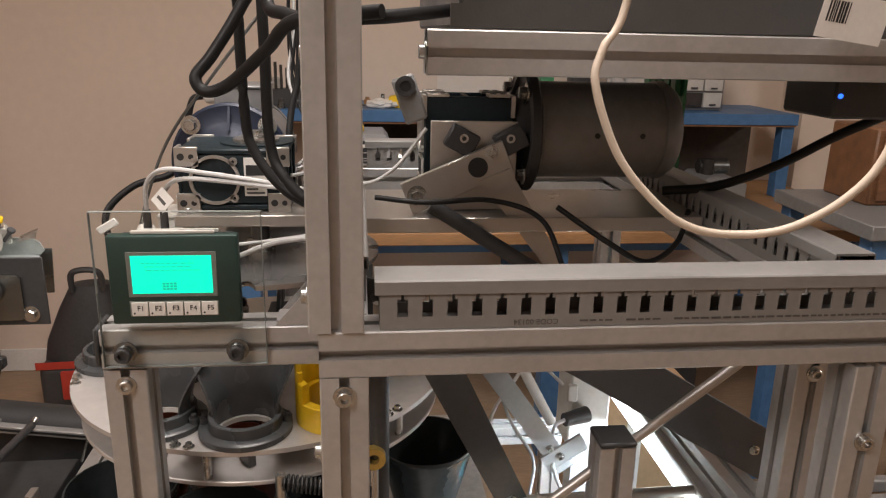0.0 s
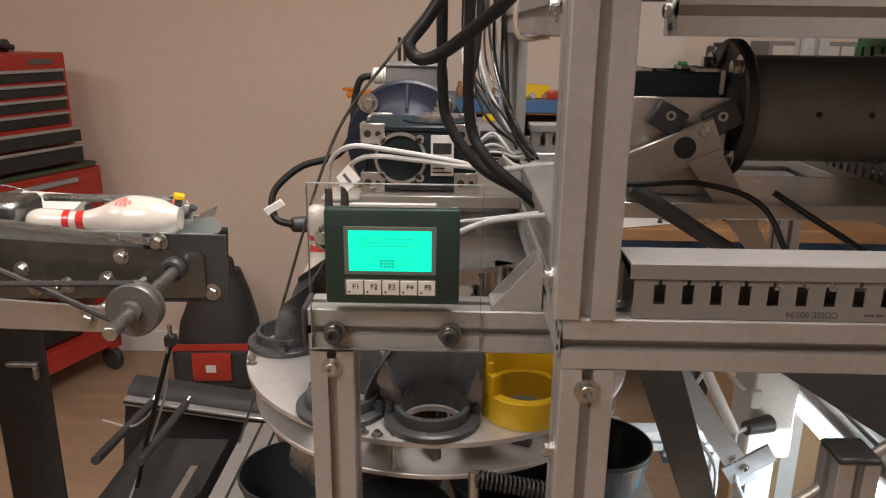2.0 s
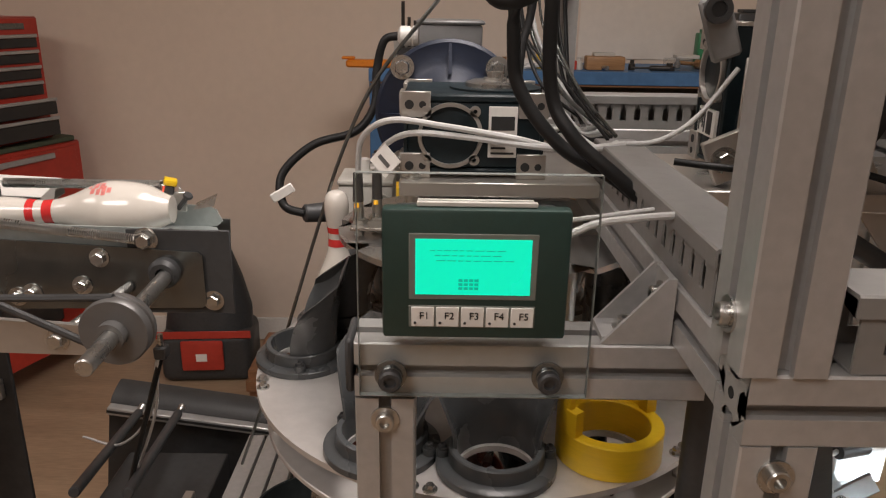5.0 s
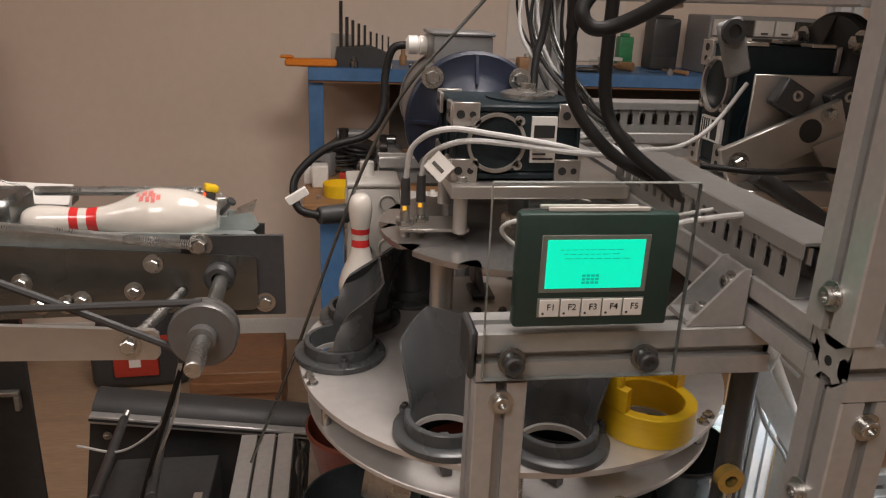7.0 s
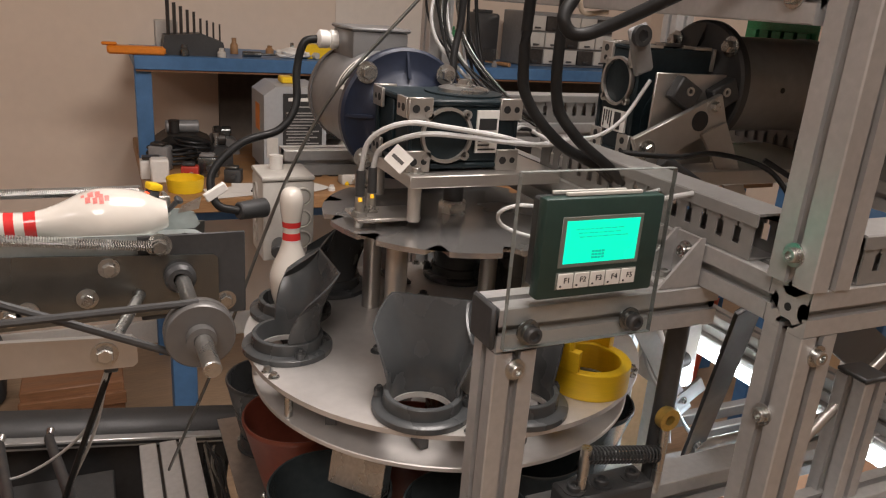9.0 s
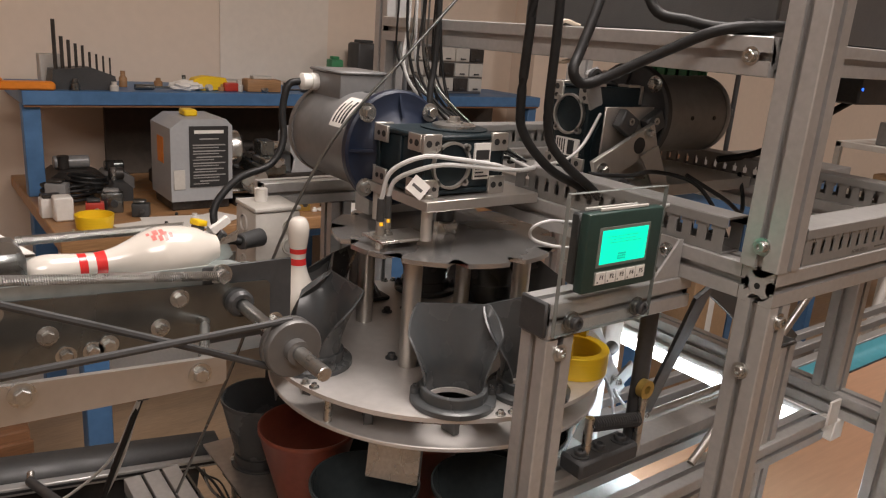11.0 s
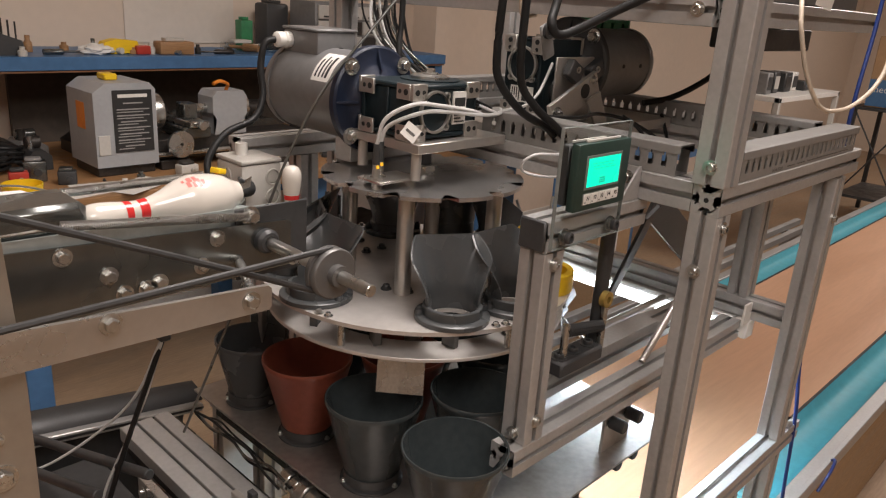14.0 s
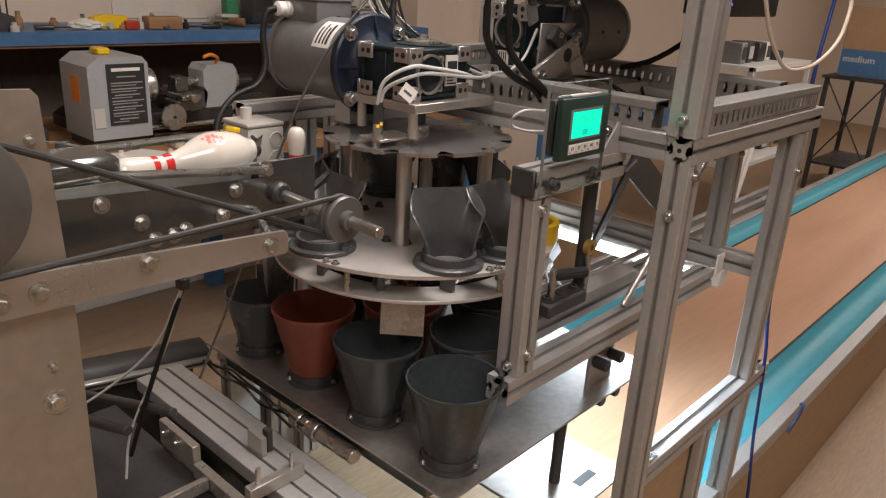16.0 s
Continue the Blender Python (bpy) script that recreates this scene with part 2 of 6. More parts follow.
def prism(bm, poly, m, depth):
    """A 2D outline in the plane xy of m, drawn out along its z."""
    a = [bm.verts.new(m @ Vector((x, y, 0))) for x, y in poly]
    b = [bm.verts.new(m @ Vector((x, y, depth))) for x, y in poly]
    n = len(poly)
    for i in range(n):
        bm.faces.new((a[i], a[(i + 1) % n], b[(i + 1) % n], b[i]))
    f0, f1 = bm.faces.new(a[::-1]), bm.faces.new(b)
    bmesh.ops.triangulate(bm, faces=[f0, f1])
    return bm


def spline(pts, k=8):
    pts = [Vector(p) for p in pts]
    e = [2 * pts[0] - pts[1]] + pts + [2 * pts[-1] - pts[-2]]
    out = []
    for i in range(1, len(e) - 2):
        a, b, c, d = e[i - 1:i + 3]
        for j in range(k):
            t = j / k
            out.append(0.5 * ((2 * b) + (c - a) * t + (2 * a - 5 * b + 4 * c - d) * t * t + (3 * b - a - 3 * c + d) * t ** 3))
    return out + [pts[-1]]


def tube(bm, pts, r, n=8, k=8, smooth=True):
    ps = spline(pts, k) if smooth else [Vector(p) for p in pts]
    rings = []
    up = Vector((0, 0, 1))
    for i, p in enumerate(ps):
        d = (ps[min(i + 1, len(ps) - 1)] - ps[max(i - 1, 0)]).normalized()
        x = d.cross(up)
        x = x.normalized() if x.length > 0.05 else d.cross(Vector((1, 0, 0))).normalized()
        if rings and x.dot(last) < 0:
            x = -x
        last = x
        y = d.cross(x)
        rings.append([bm.verts.new(p + r * (math.cos(a) * x + math.sin(a) * y)) for a in (2 * math.pi * j / n for j in range(n))])
    for a, b in zip(rings, rings[1:]):
        for j in range(n):
            bm.faces.new((a[j], a[(j + 1) % n], b[(j + 1) % n], b[j]))
    bm.faces.new(rings[0][::-1])
    bm.faces.new(rings[-1])
    return bm


def coil(bm, p0, p1, r, wire, turns, n=6, steps=10):
    m, h = frame_of(p0, p1)
    pts = [m @ Vector((r * math.cos(2 * math.pi * i / steps), r * math.sin(2 * math.pi * i / steps), h * i / (turns * steps))) for i in range(int(turns * steps) + 1)]
    return tube(bm, pts, wire, n, 1, smooth=False)


def slot_outline(s=0.040):
    """The cross-section of a four-slot aluminium profile."""
    h = s / 2
    side = [(-h + 0.0012, -h), (-0.0042, -h), (-0.0042, -h + 0.0045), (-0.0082, -h + 0.0045), (-0.0082, -h + 0.0062), (-0.0045, -h + 0.0102),
            (0.0045, -h + 0.0102), (0.0082, -h + 0.0062), (0.0082, -h + 0.0045), (0.0042, -h + 0.0045), (0.0042, -h), (h - 0.0012, -h)]
    out = []
    for q in range(4):
        c, s_ = (1, 0, -1, 0)[q], (0, 1, 0, -1)[q]
        out += [(x * c - y * s_, x * s_ + y * c) for x, y in side]
    return out


def profile_bar(name, parent, axis, a0, a1, c0, c1, s=0.040, material=None, label=""):
    """A bar along axis from a0 to a1; c0, c1: its middle on the other two axes, in the order x, y, z."""
    bm = B()
    if axis == "x":
        m = Matrix(((0, 0, 1, a0), (1, 0, 0, c0), (0, 1, 0, c1), (0, 0, 0, 1)))
    elif axis == "y":
        m = Matrix(((0, 1, 0, c0), (0, 0, 1, a0), (1, 0, 0, c1), (0, 0, 0, 1)))
    else:
        m = Matrix(((1, 0, 0, c0), (0, 1, 0, c1), (0, 0, 1, a0), (0, 0, 0, 1)))
    prism(bm, slot_outline(s), m, a1 - a0)
    return part(name, bm, material or ALU, parent, label, smooth=0)


def profile_between(name, parent, p0, p1, s=0.040, material=None):
    bm = B()
    m, h = frame_of(p0, p1)
    prism(bm, slot_outline(s), m, h)
    return part(name, bm, material or ALU, parent, "", smooth=0)


def bolt(parent, p, d, r=0.0065, h=0.006, washer=True, material=None, socket=True, name="bolt"):
    """A cap-head bolt at p whose head points along d."""
    p, d = Vector(p), Vector(d).normalized()
    m, _ = frame_of(p, p + d)
    bm = B()
    if washer:
        lathe(bm, [(0, 0), (r * 1.55, 0), (r * 1.55, 0.0015), (0, 0.0015)], 20, m)
    z = 0.0016
    if socket:
        lathe(bm, [(r, z), (r, z + h * 0.85), (r * 0.88, z + h), (r * 0.55, z + h), (r * 0.55, z + h * 0.35), (0, z + h * 0.35)], 16, m)
    else:
        lathe(bm, [(r, z), (r, z + h * 0.8), (r * 0.85, z + h), (0, z + h)], 6, m)
    return part(name, bm, material or STEEL, parent, smooth=35)


def text_mesh(name, string, size, m, material, parent, depth=0.0004):
    cu = bpy.data.curves.new(name, "FONT")
    cu.body, cu.size, cu.extrude, cu.align_x, cu.align_y, cu.resolution_u = string, size, depth, "CENTER", "CENTER", 2
    tmp = bpy.data.objects.new(name, cu)
    scene.collection.objects.link(tmp)
    me = bpy.data.meshes.new_from_object(tmp.evaluated_get(bpy.context.evaluated_depsgraph_get()))
    bpy.data.objects.remove(tmp)
    bpy.data.curves.remove(cu)
    me.transform(m)
    me.materials.clear()
    me.materials.append(material)
    ob = new(name, me)
    ob.parent = parent
    return ob


def slab(name, x0, x1, y0, y1, z0, z1, material, label, category, bevel=0.0):
    return tagged(part(name, box(B(), x0, x1, y0, y1, z0, z1, bevel), material), label, category, "", "structure")


# ---- the room ----
slab("floor", -4.2, 9.2, -3.2, 3.15, -0.05, 0.0, FLOOR, "brown wood-look vinyl floor of the workshop", "floor")
slab("wall_north", -4.2, 9.2, 3.15, 3.27, 0.0, 2.6, WALL, "plain cream-painted workshop wall", "wall")
slab("wall_west", -4.32, -4.2, -3.2, 3.27, 0.0, 2.6, WALL, "plain cream-painted side wall", "wall")
slab("wall_east", 9.2, 9.32, -3.2, 3.27, 0.0, 2.6, WALL, "plain cream-painted far end wall", "wall")
slab("wall_south", -4.32, 9.32, -3.32, -3.2, 0.0, 2.6, WALL, "plain cream-painted wall behind the walker", "wall")
slab("ceiling", -4.32, 9.32, -3.32, 3.27, 2.6, 2.7, CEIL, "white painted ceiling", "ceiling")
slab("baseboard", -4.2, 9.2, 3.135, 3.15, 0.0, 0.10, WHITE, "white-painted skirting board along the wall", "skirting board", 0.003)

# ---- the machine frame ----
fr = thing("pinsetter", "silver slotted aluminium profile frame of the pinsetter", "machine")
profile_bar("corner_post", fr, "z", 0.0, 1.178, -0.013, 0.577)
profile_bar("upper_post", fr, "z", 1.2187, 1.80, -0.0185, 0.576, 0.044)
profile_bar("front_beam", fr, "x", -0.033, 0.53, 0.577, 1.1982)
profile_bar("side_beam", fr, "y", 0.598, 1.30, -0.013, 1.1982)
profile_bar("panel_beam", fr, "x", -0.241, -0.008, 0.692, 1.158)
profile_bar("panel_leg", fr, "z", 0.868, 1.137, -0.221, 0.692)
profile_bar("mid_beam", fr, "x", -0.26, 0.44, 0.692, 0.847)
profile_bar("right_beam", fr, "y", 0.598, 1.34, 0.460, 1.1982)
profile_bar("rear_beam", fr, "x", -0.032, 0.53, 1.321, 1.1982)
profile_bar("rear_post", fr, "z", 0.0, 1.80, -0.013, 1.362)
profile_bar("front_right_post", fr, "z", 0.651, 1.174, 0.456, 0.577)
profile_bar("bottom_rail", fr, "x", 0.008, 0.56, 0.577, 0.630)
profile_bar("inner_post", fr, "z", 0.905, 1.174, 0.484, 0.700)
profile_bar("inner_beam", fr, "y", 0.598, 1.30, 0.484, 0.884)
profile_bar("rear_right_post", fr, "z", 0.0, 1.80, 0.484, 1.362)
profile_bar("top_side_beam", fr, "y", 0.607, 1.341, -0.020, 1.432)
profile_bar("top_front_beam", fr, "x", 0.062, 0.90, 0.698, 1.433)
profile_bar("low_post", fr, "z", 0.0, 0.609, 0.456, 0.577)
profile_bar("low_post", fr, "z", 0.0, 0.609, 0.26, 0.577)
part("kick_panel", box(B(), 0.009, 0.238, 0.577, 0.589, 0.02, 0.608, 0.001), PINE, fr, "bare plywood kick panel")
part("mount_plate", box(B(), 0.008, 0.439, 0.885, 1.06, 1.212, 1.2305, 0.001), ALU_RAW, fr)
bm = B()
box(bm, -0.247, -0.2415, 0.6725, 0.7115, 1.1405, 1.1795, 0.002)
part("end_cap", bm, BLACK, fr, "black plastic end cap")

# no hole is cut: a black disc paints the dark of each end's bore
for p, d in (((-0.033, 0.577, 1.1982), (-1, 0, 0)), ((-0.26, 0.692, 0.847), (-1, 0, 0)), ((0.062, 0.698, 1.433), (-1, 0, 0)), ((-0.020, 0.607, 1.432), (0, -1, 0))):
    p, d = Vector(p), Vector(d)
    part("bore_shade", cyl(B(), p - d * 0.002, p + d * 0.0004, 0.0034, 16), FLAT_BLACK, fr, "black disc for the shade of the bored hole")

# ---- cable ducts ----


def duct(label, m, length, width, height, pitch=0.0202, slot=0.0085, first=0.014):
    """A slotted cable duct along x, from the origin, between y=0 and y=width, with its lid."""
    t = thing("cable_duct", label, "cable duct", "cable ducts")
    bm = B()
    w = 0.0016
    box(bm, 0, length, 0, width, 0, w)
    h0, h1, h2 = height * 0.27, height * 0.64, height * 0.80
    neck = 0.0028
    for y in (0, width - w):
        box(bm, 0, length, y, y + w, w, h0)
        box(bm, 0, length, y, y + w, h2, height - 0.004)
        x, prev, prevn = first, 0.0, 0.0
        while x + slot < length:
            box(bm, prev, x, y, y + w, h0, h1)
            box(bm, prevn, x + (slot - neck) / 2, y, y + w, h1, h2)
            prev, prevn = x + slot, x + (slot + neck) / 2
            x += pitch
        box(bm, prev, length, y, y + w, h0, h1)
        box(bm, prevn, length, y, y + w, h1, h2)
    part("trough", bm, DUCT, t, smooth=0)
    bm = B()
    prism(bm, [(-0.0022, height - 0.0095), (-0.0022, height + 0.0012), (-0.001, height + 0.0024), (width + 0.001, height + 0.0024), (width + 0.0022, height + 0.0012), (width + 0.0022, height - 0.0095),
               (width + 0.0008, height - 0.0095), (width + 0.0008, height), (-0.0008, height), (-0.0008, height - 0.0095)],
          Matrix(((0, 0, 1, -0.004), (1, 0, 0, 0), (0, 1, 0, 0), (0, 0, 0, 1))), length + 0.006)
    part("lid", bm, DUCT, t, smooth=0)
    t.matrix_basis = m
    return t


d_front = duct("grey slotted cable duct on the front beam", pose(0.016, 0.559, 1.2187), 0.47, 0.036, 0.040)
duct("grey slotted cable duct on the side beam", pose(0.006, 0.628, 1.2187, 0, 0, 90), 0.345, 0.036, 0.040)
duct("grey slotted cable duct on the end beam", pose(0.477, 0.62, 1.2187, 0, 0, 90), 0.68, 0.036, 0.040)
duct("grey slotted cable duct on the rear beam", pose(0.016, 1.303, 1.2187), 0.47, 0.036, 0.045)

# ---- operator panel ----
ps = thing("acrylic_panel", "clear acrylic mounting plate bolted to the beam", "panel")
pan = part("plate", box(B(), -0.237, -0.0885, 0.6665, 0.6715, 1.1425, 1.2915), ACRYL, ps)
pan.visible_shadow = False
for a in ((-0.2374, -0.237, 0.6665, 0.6715, 1.1425, 1.291), (-0.0885, -0.0881, 0.6665, 0.6715, 1.1425, 1.291),
          (-0.237, -0.0885, 0.6665, 0.6715, 1.2915, 1.2919), (-0.237, -0.0885, 0.6665, 0.6715, 1.1421, 1.1425)):
    part("edge_strip", box(B(), *a), ACRYL_EDGE, ps, "bright polished cut edge")
for x in (-0.2165, -0.1147):
    kn = part("clamp_knob", lathe(B(), [(0, 0), (0.0105, 0), (0.0105, 0.002), (0.0078, 0.0025), (0.0078, 0.006), (0.0065, 0.007), (0.0045, 0.007), (0.0045, 0.004), (0, 0.004)], 24, pose(x, 0.6663, 1.1585, 90)), GALV, ps)
    part("socket", lathe(B(), [(0, 0), (0.0075, 0), (0.0075, 0.005), (0.0062, 0.0062), (0.0040, 0.0062), (0.0036, 0.0035), (0, 0.0035)], 20, pose(x, 0.6600, 1.1585, 90)), BLACK, kn, "black socket-head screw")
hm = thing("operator_panel", "dark green operator panel with lit green screen and five keys", "control panel")
X0, X1, Z0, Z1, YF = -0.2208, -0.1075, 1.1905, 1.2735, 0.6535
part("bezel", box(B(), X0, X1, YF, 0.6662, Z0, Z1, 0.0025, seg=2), BEZEL, hm)
part("housing", box(B(), X0 + 0.006, X1 - 0.006, 0.6718, 0.684, Z0 + 0.004, Z1 - 0.004, 0.002), BLACK, hm)
part("screen_frame", box(B(), -0.2045, -0.1270, YF - 0.0006, YF + 0.001, 1.2168, 1.2588, 0.0004), SFRAME, hm, "grey screen surround")
part("screen", box(B(), -0.2005, -0.1310, YF - 0.0012, YF + 0.001, 1.2203, 1.2555), SCREEN, hm, "bright green backlit display")
bm = B()
rs = random.Random(4)
for k, (z, n, a) in enumerate(((1.2485, 9, -0.192), (1.2453, 8, -0.189), (1.2421, 8, -0.188))):
    x = a
    for i in range(n):
        w = rs.uniform(0.0025, 0.006)
        box(bm, x, x + w, YF - 0.00145, YF - 0.0011, z - 0.0003, z + 0.0003)
        x += w + 0.0012
for i in range(4):
    for j in range(3):
        x, z = -0.1745 + i * 0.0032, 1.2235 + j * 0.0026
        box(bm, x, x + 0.0026, YF - 0.0015, YF - 0.0011, z, z + 0.0018)
tagged(part("display_segments", bm, SCREEN_INK, hm, "dim unreadable screen writing", smooth=0), kind="stuff")
part("key_strip", box(B(), -0.2045, -0.1270, YF - 0.0006, YF + 0.001, 1.1983, 1.2128, 0.0004), SFRAME, hm, "grey key surround")
for i in range(5):
    x = -0.2035 + i * 0.01525
    key = part("key", box(B(), x + 0.0006, x + 0.0146, YF - 0.0016, YF + 0.0005, 1.1991, 1.2120, 0.0004), WHITE, hm, "white membrane key")
    text_mesh("legend", "F%d" % (i + 1), 0.0066, Matrix(((1, 0, 0, x + 0.0086), (0, 0, -1, YF - 0.0019), (0, 1, 0, 1.2063), (0, 0, 0, 1))), FLAT_BLACK, key, 0.0002)
    part("key_lamp", cyl(B(), (x + 0.0030, YF - 0.0021, 1.2018), (x + 0.0030, YF - 0.001, 1.2018), 0.0009, 8), FLAT_BLACK, key)
for z, y in ((1.2738, 0.658), (1.2700, 0.678)):
    part("clip_rail", box(B(), -0.200, -0.128, y, y + 0.003, z, z + 0.003, 0.0005), JBOX, hm, "pale green terminal rail")
part("lead", tube(B(), [(-0.150, 0.684, 1.225), (-0.17, 0.73, 1.214), (-0.198, 0.75, 1.220), (-0.212, 0.742, 1.236), (-0.198, 0.732, 1.246), (-0.16, 0.728, 1.243), (-0.112, 0.73, 1.244), (-0.028, 0.75, 1.250)], 0.0018), GREYC, hm, "light grey lead looping behind the panel")
tube_pts = [(-0.112, 0.684, 1.245), (-0.085, 0.70, 1.252), (-0.055, 0.70, 1.257), (-0.028, 0.705, 1.258)]
part("lead", tube(B(), tube_pts, 0.0026), GREYC, hm, "light grey lead to the duct")

gs = thing("gusset_bracket", "cast aluminium corner bracket with two bolts", "bracket")
for y in (0.674, 0.7075):
    part("web", prism(B(), [(-0.080, 1.1785), (-0.0345, 1.1785), (-0.0345, 1.224), (-0.040, 1.224)], Matrix(((1, 0, 0, 0), (0, 0, 1, y), (0, 1, 0, 0), (0, 0, 0, 1))), 0.003), ALU, gs)
part("foot", box(B(), -0.079, -0.0345, 0.677, 0.7075, 1.1785, 1.1825), ALU, gs)
part("back", box(B(), -0.0385, -0.0345, 0.677, 0.7075, 1.1825, 1.223), ALU, gs)
bolt(gs, (-0.060, 0.692, 1.1825), (0, 0, 1), 0.006, 0.006)
bolt(gs, (-0.0385, 0.692, 1.207), (-1, 0, 0), 0.006, 0.006)

for p, d in (((-0.013, 0.557, 1.1615), (0, -1, 0)), ((-0.221, 0.672, 1.1215), (0, -1, 0)), ((-0.0405, 0.576, 1.2430), (-1, 0, 0)),
             ((-0.040, 0.628, 1.4320), (-1, 0, 0)), ((0.484, 0.680, 1.108), (0, -1, 0)), ((-0.221, 0.672, 0.900), (0, -1, 0)), ((-0.033, 0.577, 1.10), (-1, 0, 0)),
             ((-0.241, 0.692, 0.88), (-1, 0, 0)), ((0.456, 0.557, 1.10), (0, -1, 0)), ((0.062, 0.698, 1.433), (-1, 0, 0))):
    bolt(fr, p, d, 0.0062, 0.005)
for x, z in ((0.500, 0.651), (0.02, 0.651)):
    br = part("angle_bracket", box(B(), x, x + 0.028, 0.560, 0.594, z, z + 0.004, 0.0006), STEEL, fr, "bright angle bracket")
    bolt(br, (x + 0.014, 0.577, z + 0.004), (0, 0, 1), 0.006, 0.006)

# ---- gear motors ----


def gear_motor(label, m, motor_material, flange_material, length=0.225, R=0.070):
    """A worm gearbox at the origin with its motor along +y; the worm's axis is y, the output axis z through (0.05, 0.062)."""
    t = thing("gear_motor", label, "gear motor", "gear motors")
    bm = box(B(), -0.041, 0.086, 0.0040, 0.114, -0.031, 0.031, 0.003, seg=2)
    part("gear_housing", bm, GEAR, t)
    for z, zc in ((-0.0385, -0.0405), (0.0315, 0.0385)):
        fl_ = part("housing_flange", box(B(), -0.045, 0.090, 0.0025, 0.118, z, z + 0.007, 0.002), GEAR, t)
        part("bearing_cover", cyl(B(), (0.045, 0.062, zc), (0.045, 0.062, zc + 0.002), 0.046, 32), GEAR, fl_)
    for x0, x1 in ((-0.0445, -0.0405), (0.0855, 0.0895)):
        for y in (0.003, 0.056, 0.108):
            part("housing_rib", box(B(), x0, x1, y, y + 0.0075, -0.0312, 0.0312, 0.001), GEAR, t)
    for sx, sz in ((-0.047, -0.041), (-0.047, 0.017), (0.064, -0.041), (0.064, 0.017)):
        for y in (0.0, 0.114):
            pad = part("mounting_pad", box(B(), sx, sx + 0.028, y, y + 0.0055, sz, sz + 0.024, 0.0006), ALU_RAW, t, "bare machined mounting pad")
            # bolt holes are black plugs, their inner shade painted on
            if y == 0.0:
                for k, rr in ((0.008, 0.0044), (0.0205, 0.0034)):
                    part("bolt_hole_shade", cyl(B(), (sx + k, -0.0006, sz + 0.012), (sx + k, 0.004, sz + 0.012), rr, 12), FLAT_BLACK, pad)
    for y, z in ((0.006, -0.040), (0.006, 0.018), (0.084, -0.040), (0.084, 0.018)):
        pad = part("side_pad", box(B(), -0.0485, -0.0445, y, y + 0.028, z, z + 0.022, 0.0006), ALU_RAW, t, "bare machined mounting pad")
        # same black plugs for the shade in the side pads' holes
        for k, rr in ((0.008, 0.0044), (0.0205, 0.0034)):
            part("bolt_hole_shade", cyl(B(), (-0.0491, y + k, z + 0.011), (-0.0445, y + k, z + 0.011), rr, 12), FLAT_BLACK, pad)
    bm = B()
    lathe(bm, [(0.0275, 0.0), (0.0275, 0.008), (0.0310, 0.008), (0.0310, 0.0)], 36, pose(0, -0.001, 0, -90), close=True)
    for a in (45, 135, 225, 315):
        lathe(bm, [(0.0022, 0), (0.0022, 0.008), (0.0052, 0.008), (0.0052, 0)], 12, pose(0.0325 * math.cos(radians(a)), -0.001, 0.0325 * math.sin(radians(a)), -90), close=True)
    part("cover_ring", bm, ALU_RAW, t, "bare machined cover ring")
    bm = B()
    lathe(bm, [(0, 0), (0.030, 0), (0.030, 0.004), (0.024, 0.006), (0.0, 0.006)], 32, pose(0.045, 0.062, 0.0405))
    cyl(bm, (0.045, 0.062, 0.0465), (0.045, 0.062, 0.049), 0.012, 20)
    lathe(bm, [(0.008, 0), (0.008, 0.006), (0, 0.006)], 6, pose(0.045, 0.062, 0.049))
    part("output_cover", bm, STEEL, t, "bright steel output washer and bolt")
    bm = B()
    box(bm, 0.036, 0.063, 0.0005, 0.0035, -0.020, 0.028)
    part("rating_plate", bm, PAPER, t, "silver rating plate with fine print")
    part("print_block", box(B(), 0.0385, 0.0605, -0.0002, 0.0006, 0.006, 0.019), FLAT_BLACK, t)
    for i in range(4):
        z = 0.000 - i * 0.005
        part("print_bar", box(B(), 0.0385, 0.0605 - (i % 3) * 0.004, -0.0002, 0.0006, z - 0.002, z), FLAT_BLACK, t)
    # flange bell
    bm = B()
    fm = pose(0, 0.118, 0, -90)
    lathe(bm, [(0.036, 0), (0.040, 0.004), (0.052, 0.010), (0.058, 0.014), (0.079, 0.014), (0.0825, 0.017), (0.0825, 0.027), (0.079, 0.030), (0.070, 0.030)], 56, fm)
    part("flange", bm, flange_material, t)
    for a in range(0, 360, 90):
        part("flange_rib", prism(B(), [(0.046, 0.002), (0.078, 0.0135), (0.046, 0.0135)], pose(0, 0.118, 0, 0, a) @ pose(0, 0, -0.0018), 0.0036), flange_material, t)
    for a in (45, 135, 225, 315):
        bolt(t, (0.0735 * math.cos(radians(a)), 0.131, 0.0735 * math.sin(radians(a))), (0, -1, 0), 0.0085, 0.009, True, STEEL, False, "flange_bolt")
    # motor
    bm = B()
    y0 = 0.148
    lathe(bm, [(0.0, 0), (R + 0.005, 0), (R + 0.0055, 0.004), (R, 0.006), (R, length - 0.012), (R + 0.0020, length - 0.012), (R + 0.0020, length), (R - 0.006, length + 0.012), (0.030, length + 0.016), (0, length + 0.016)], 56, pose(0, y0, 0, -90))
    body = part("motor_body", bm, motor_material, t)
    # two holes in the case, drawn as black discs for the shade inside
    for yy in (0.075, 0.135):
        part("case_hole_shade", cyl(B(), (0.0, y0 + yy, R - 0.0005), (0.0, y0 + yy, R + 0.0012), 0.0036, 14), FLAT_BLACK, t)
    t.matrix_basis = m
    return t


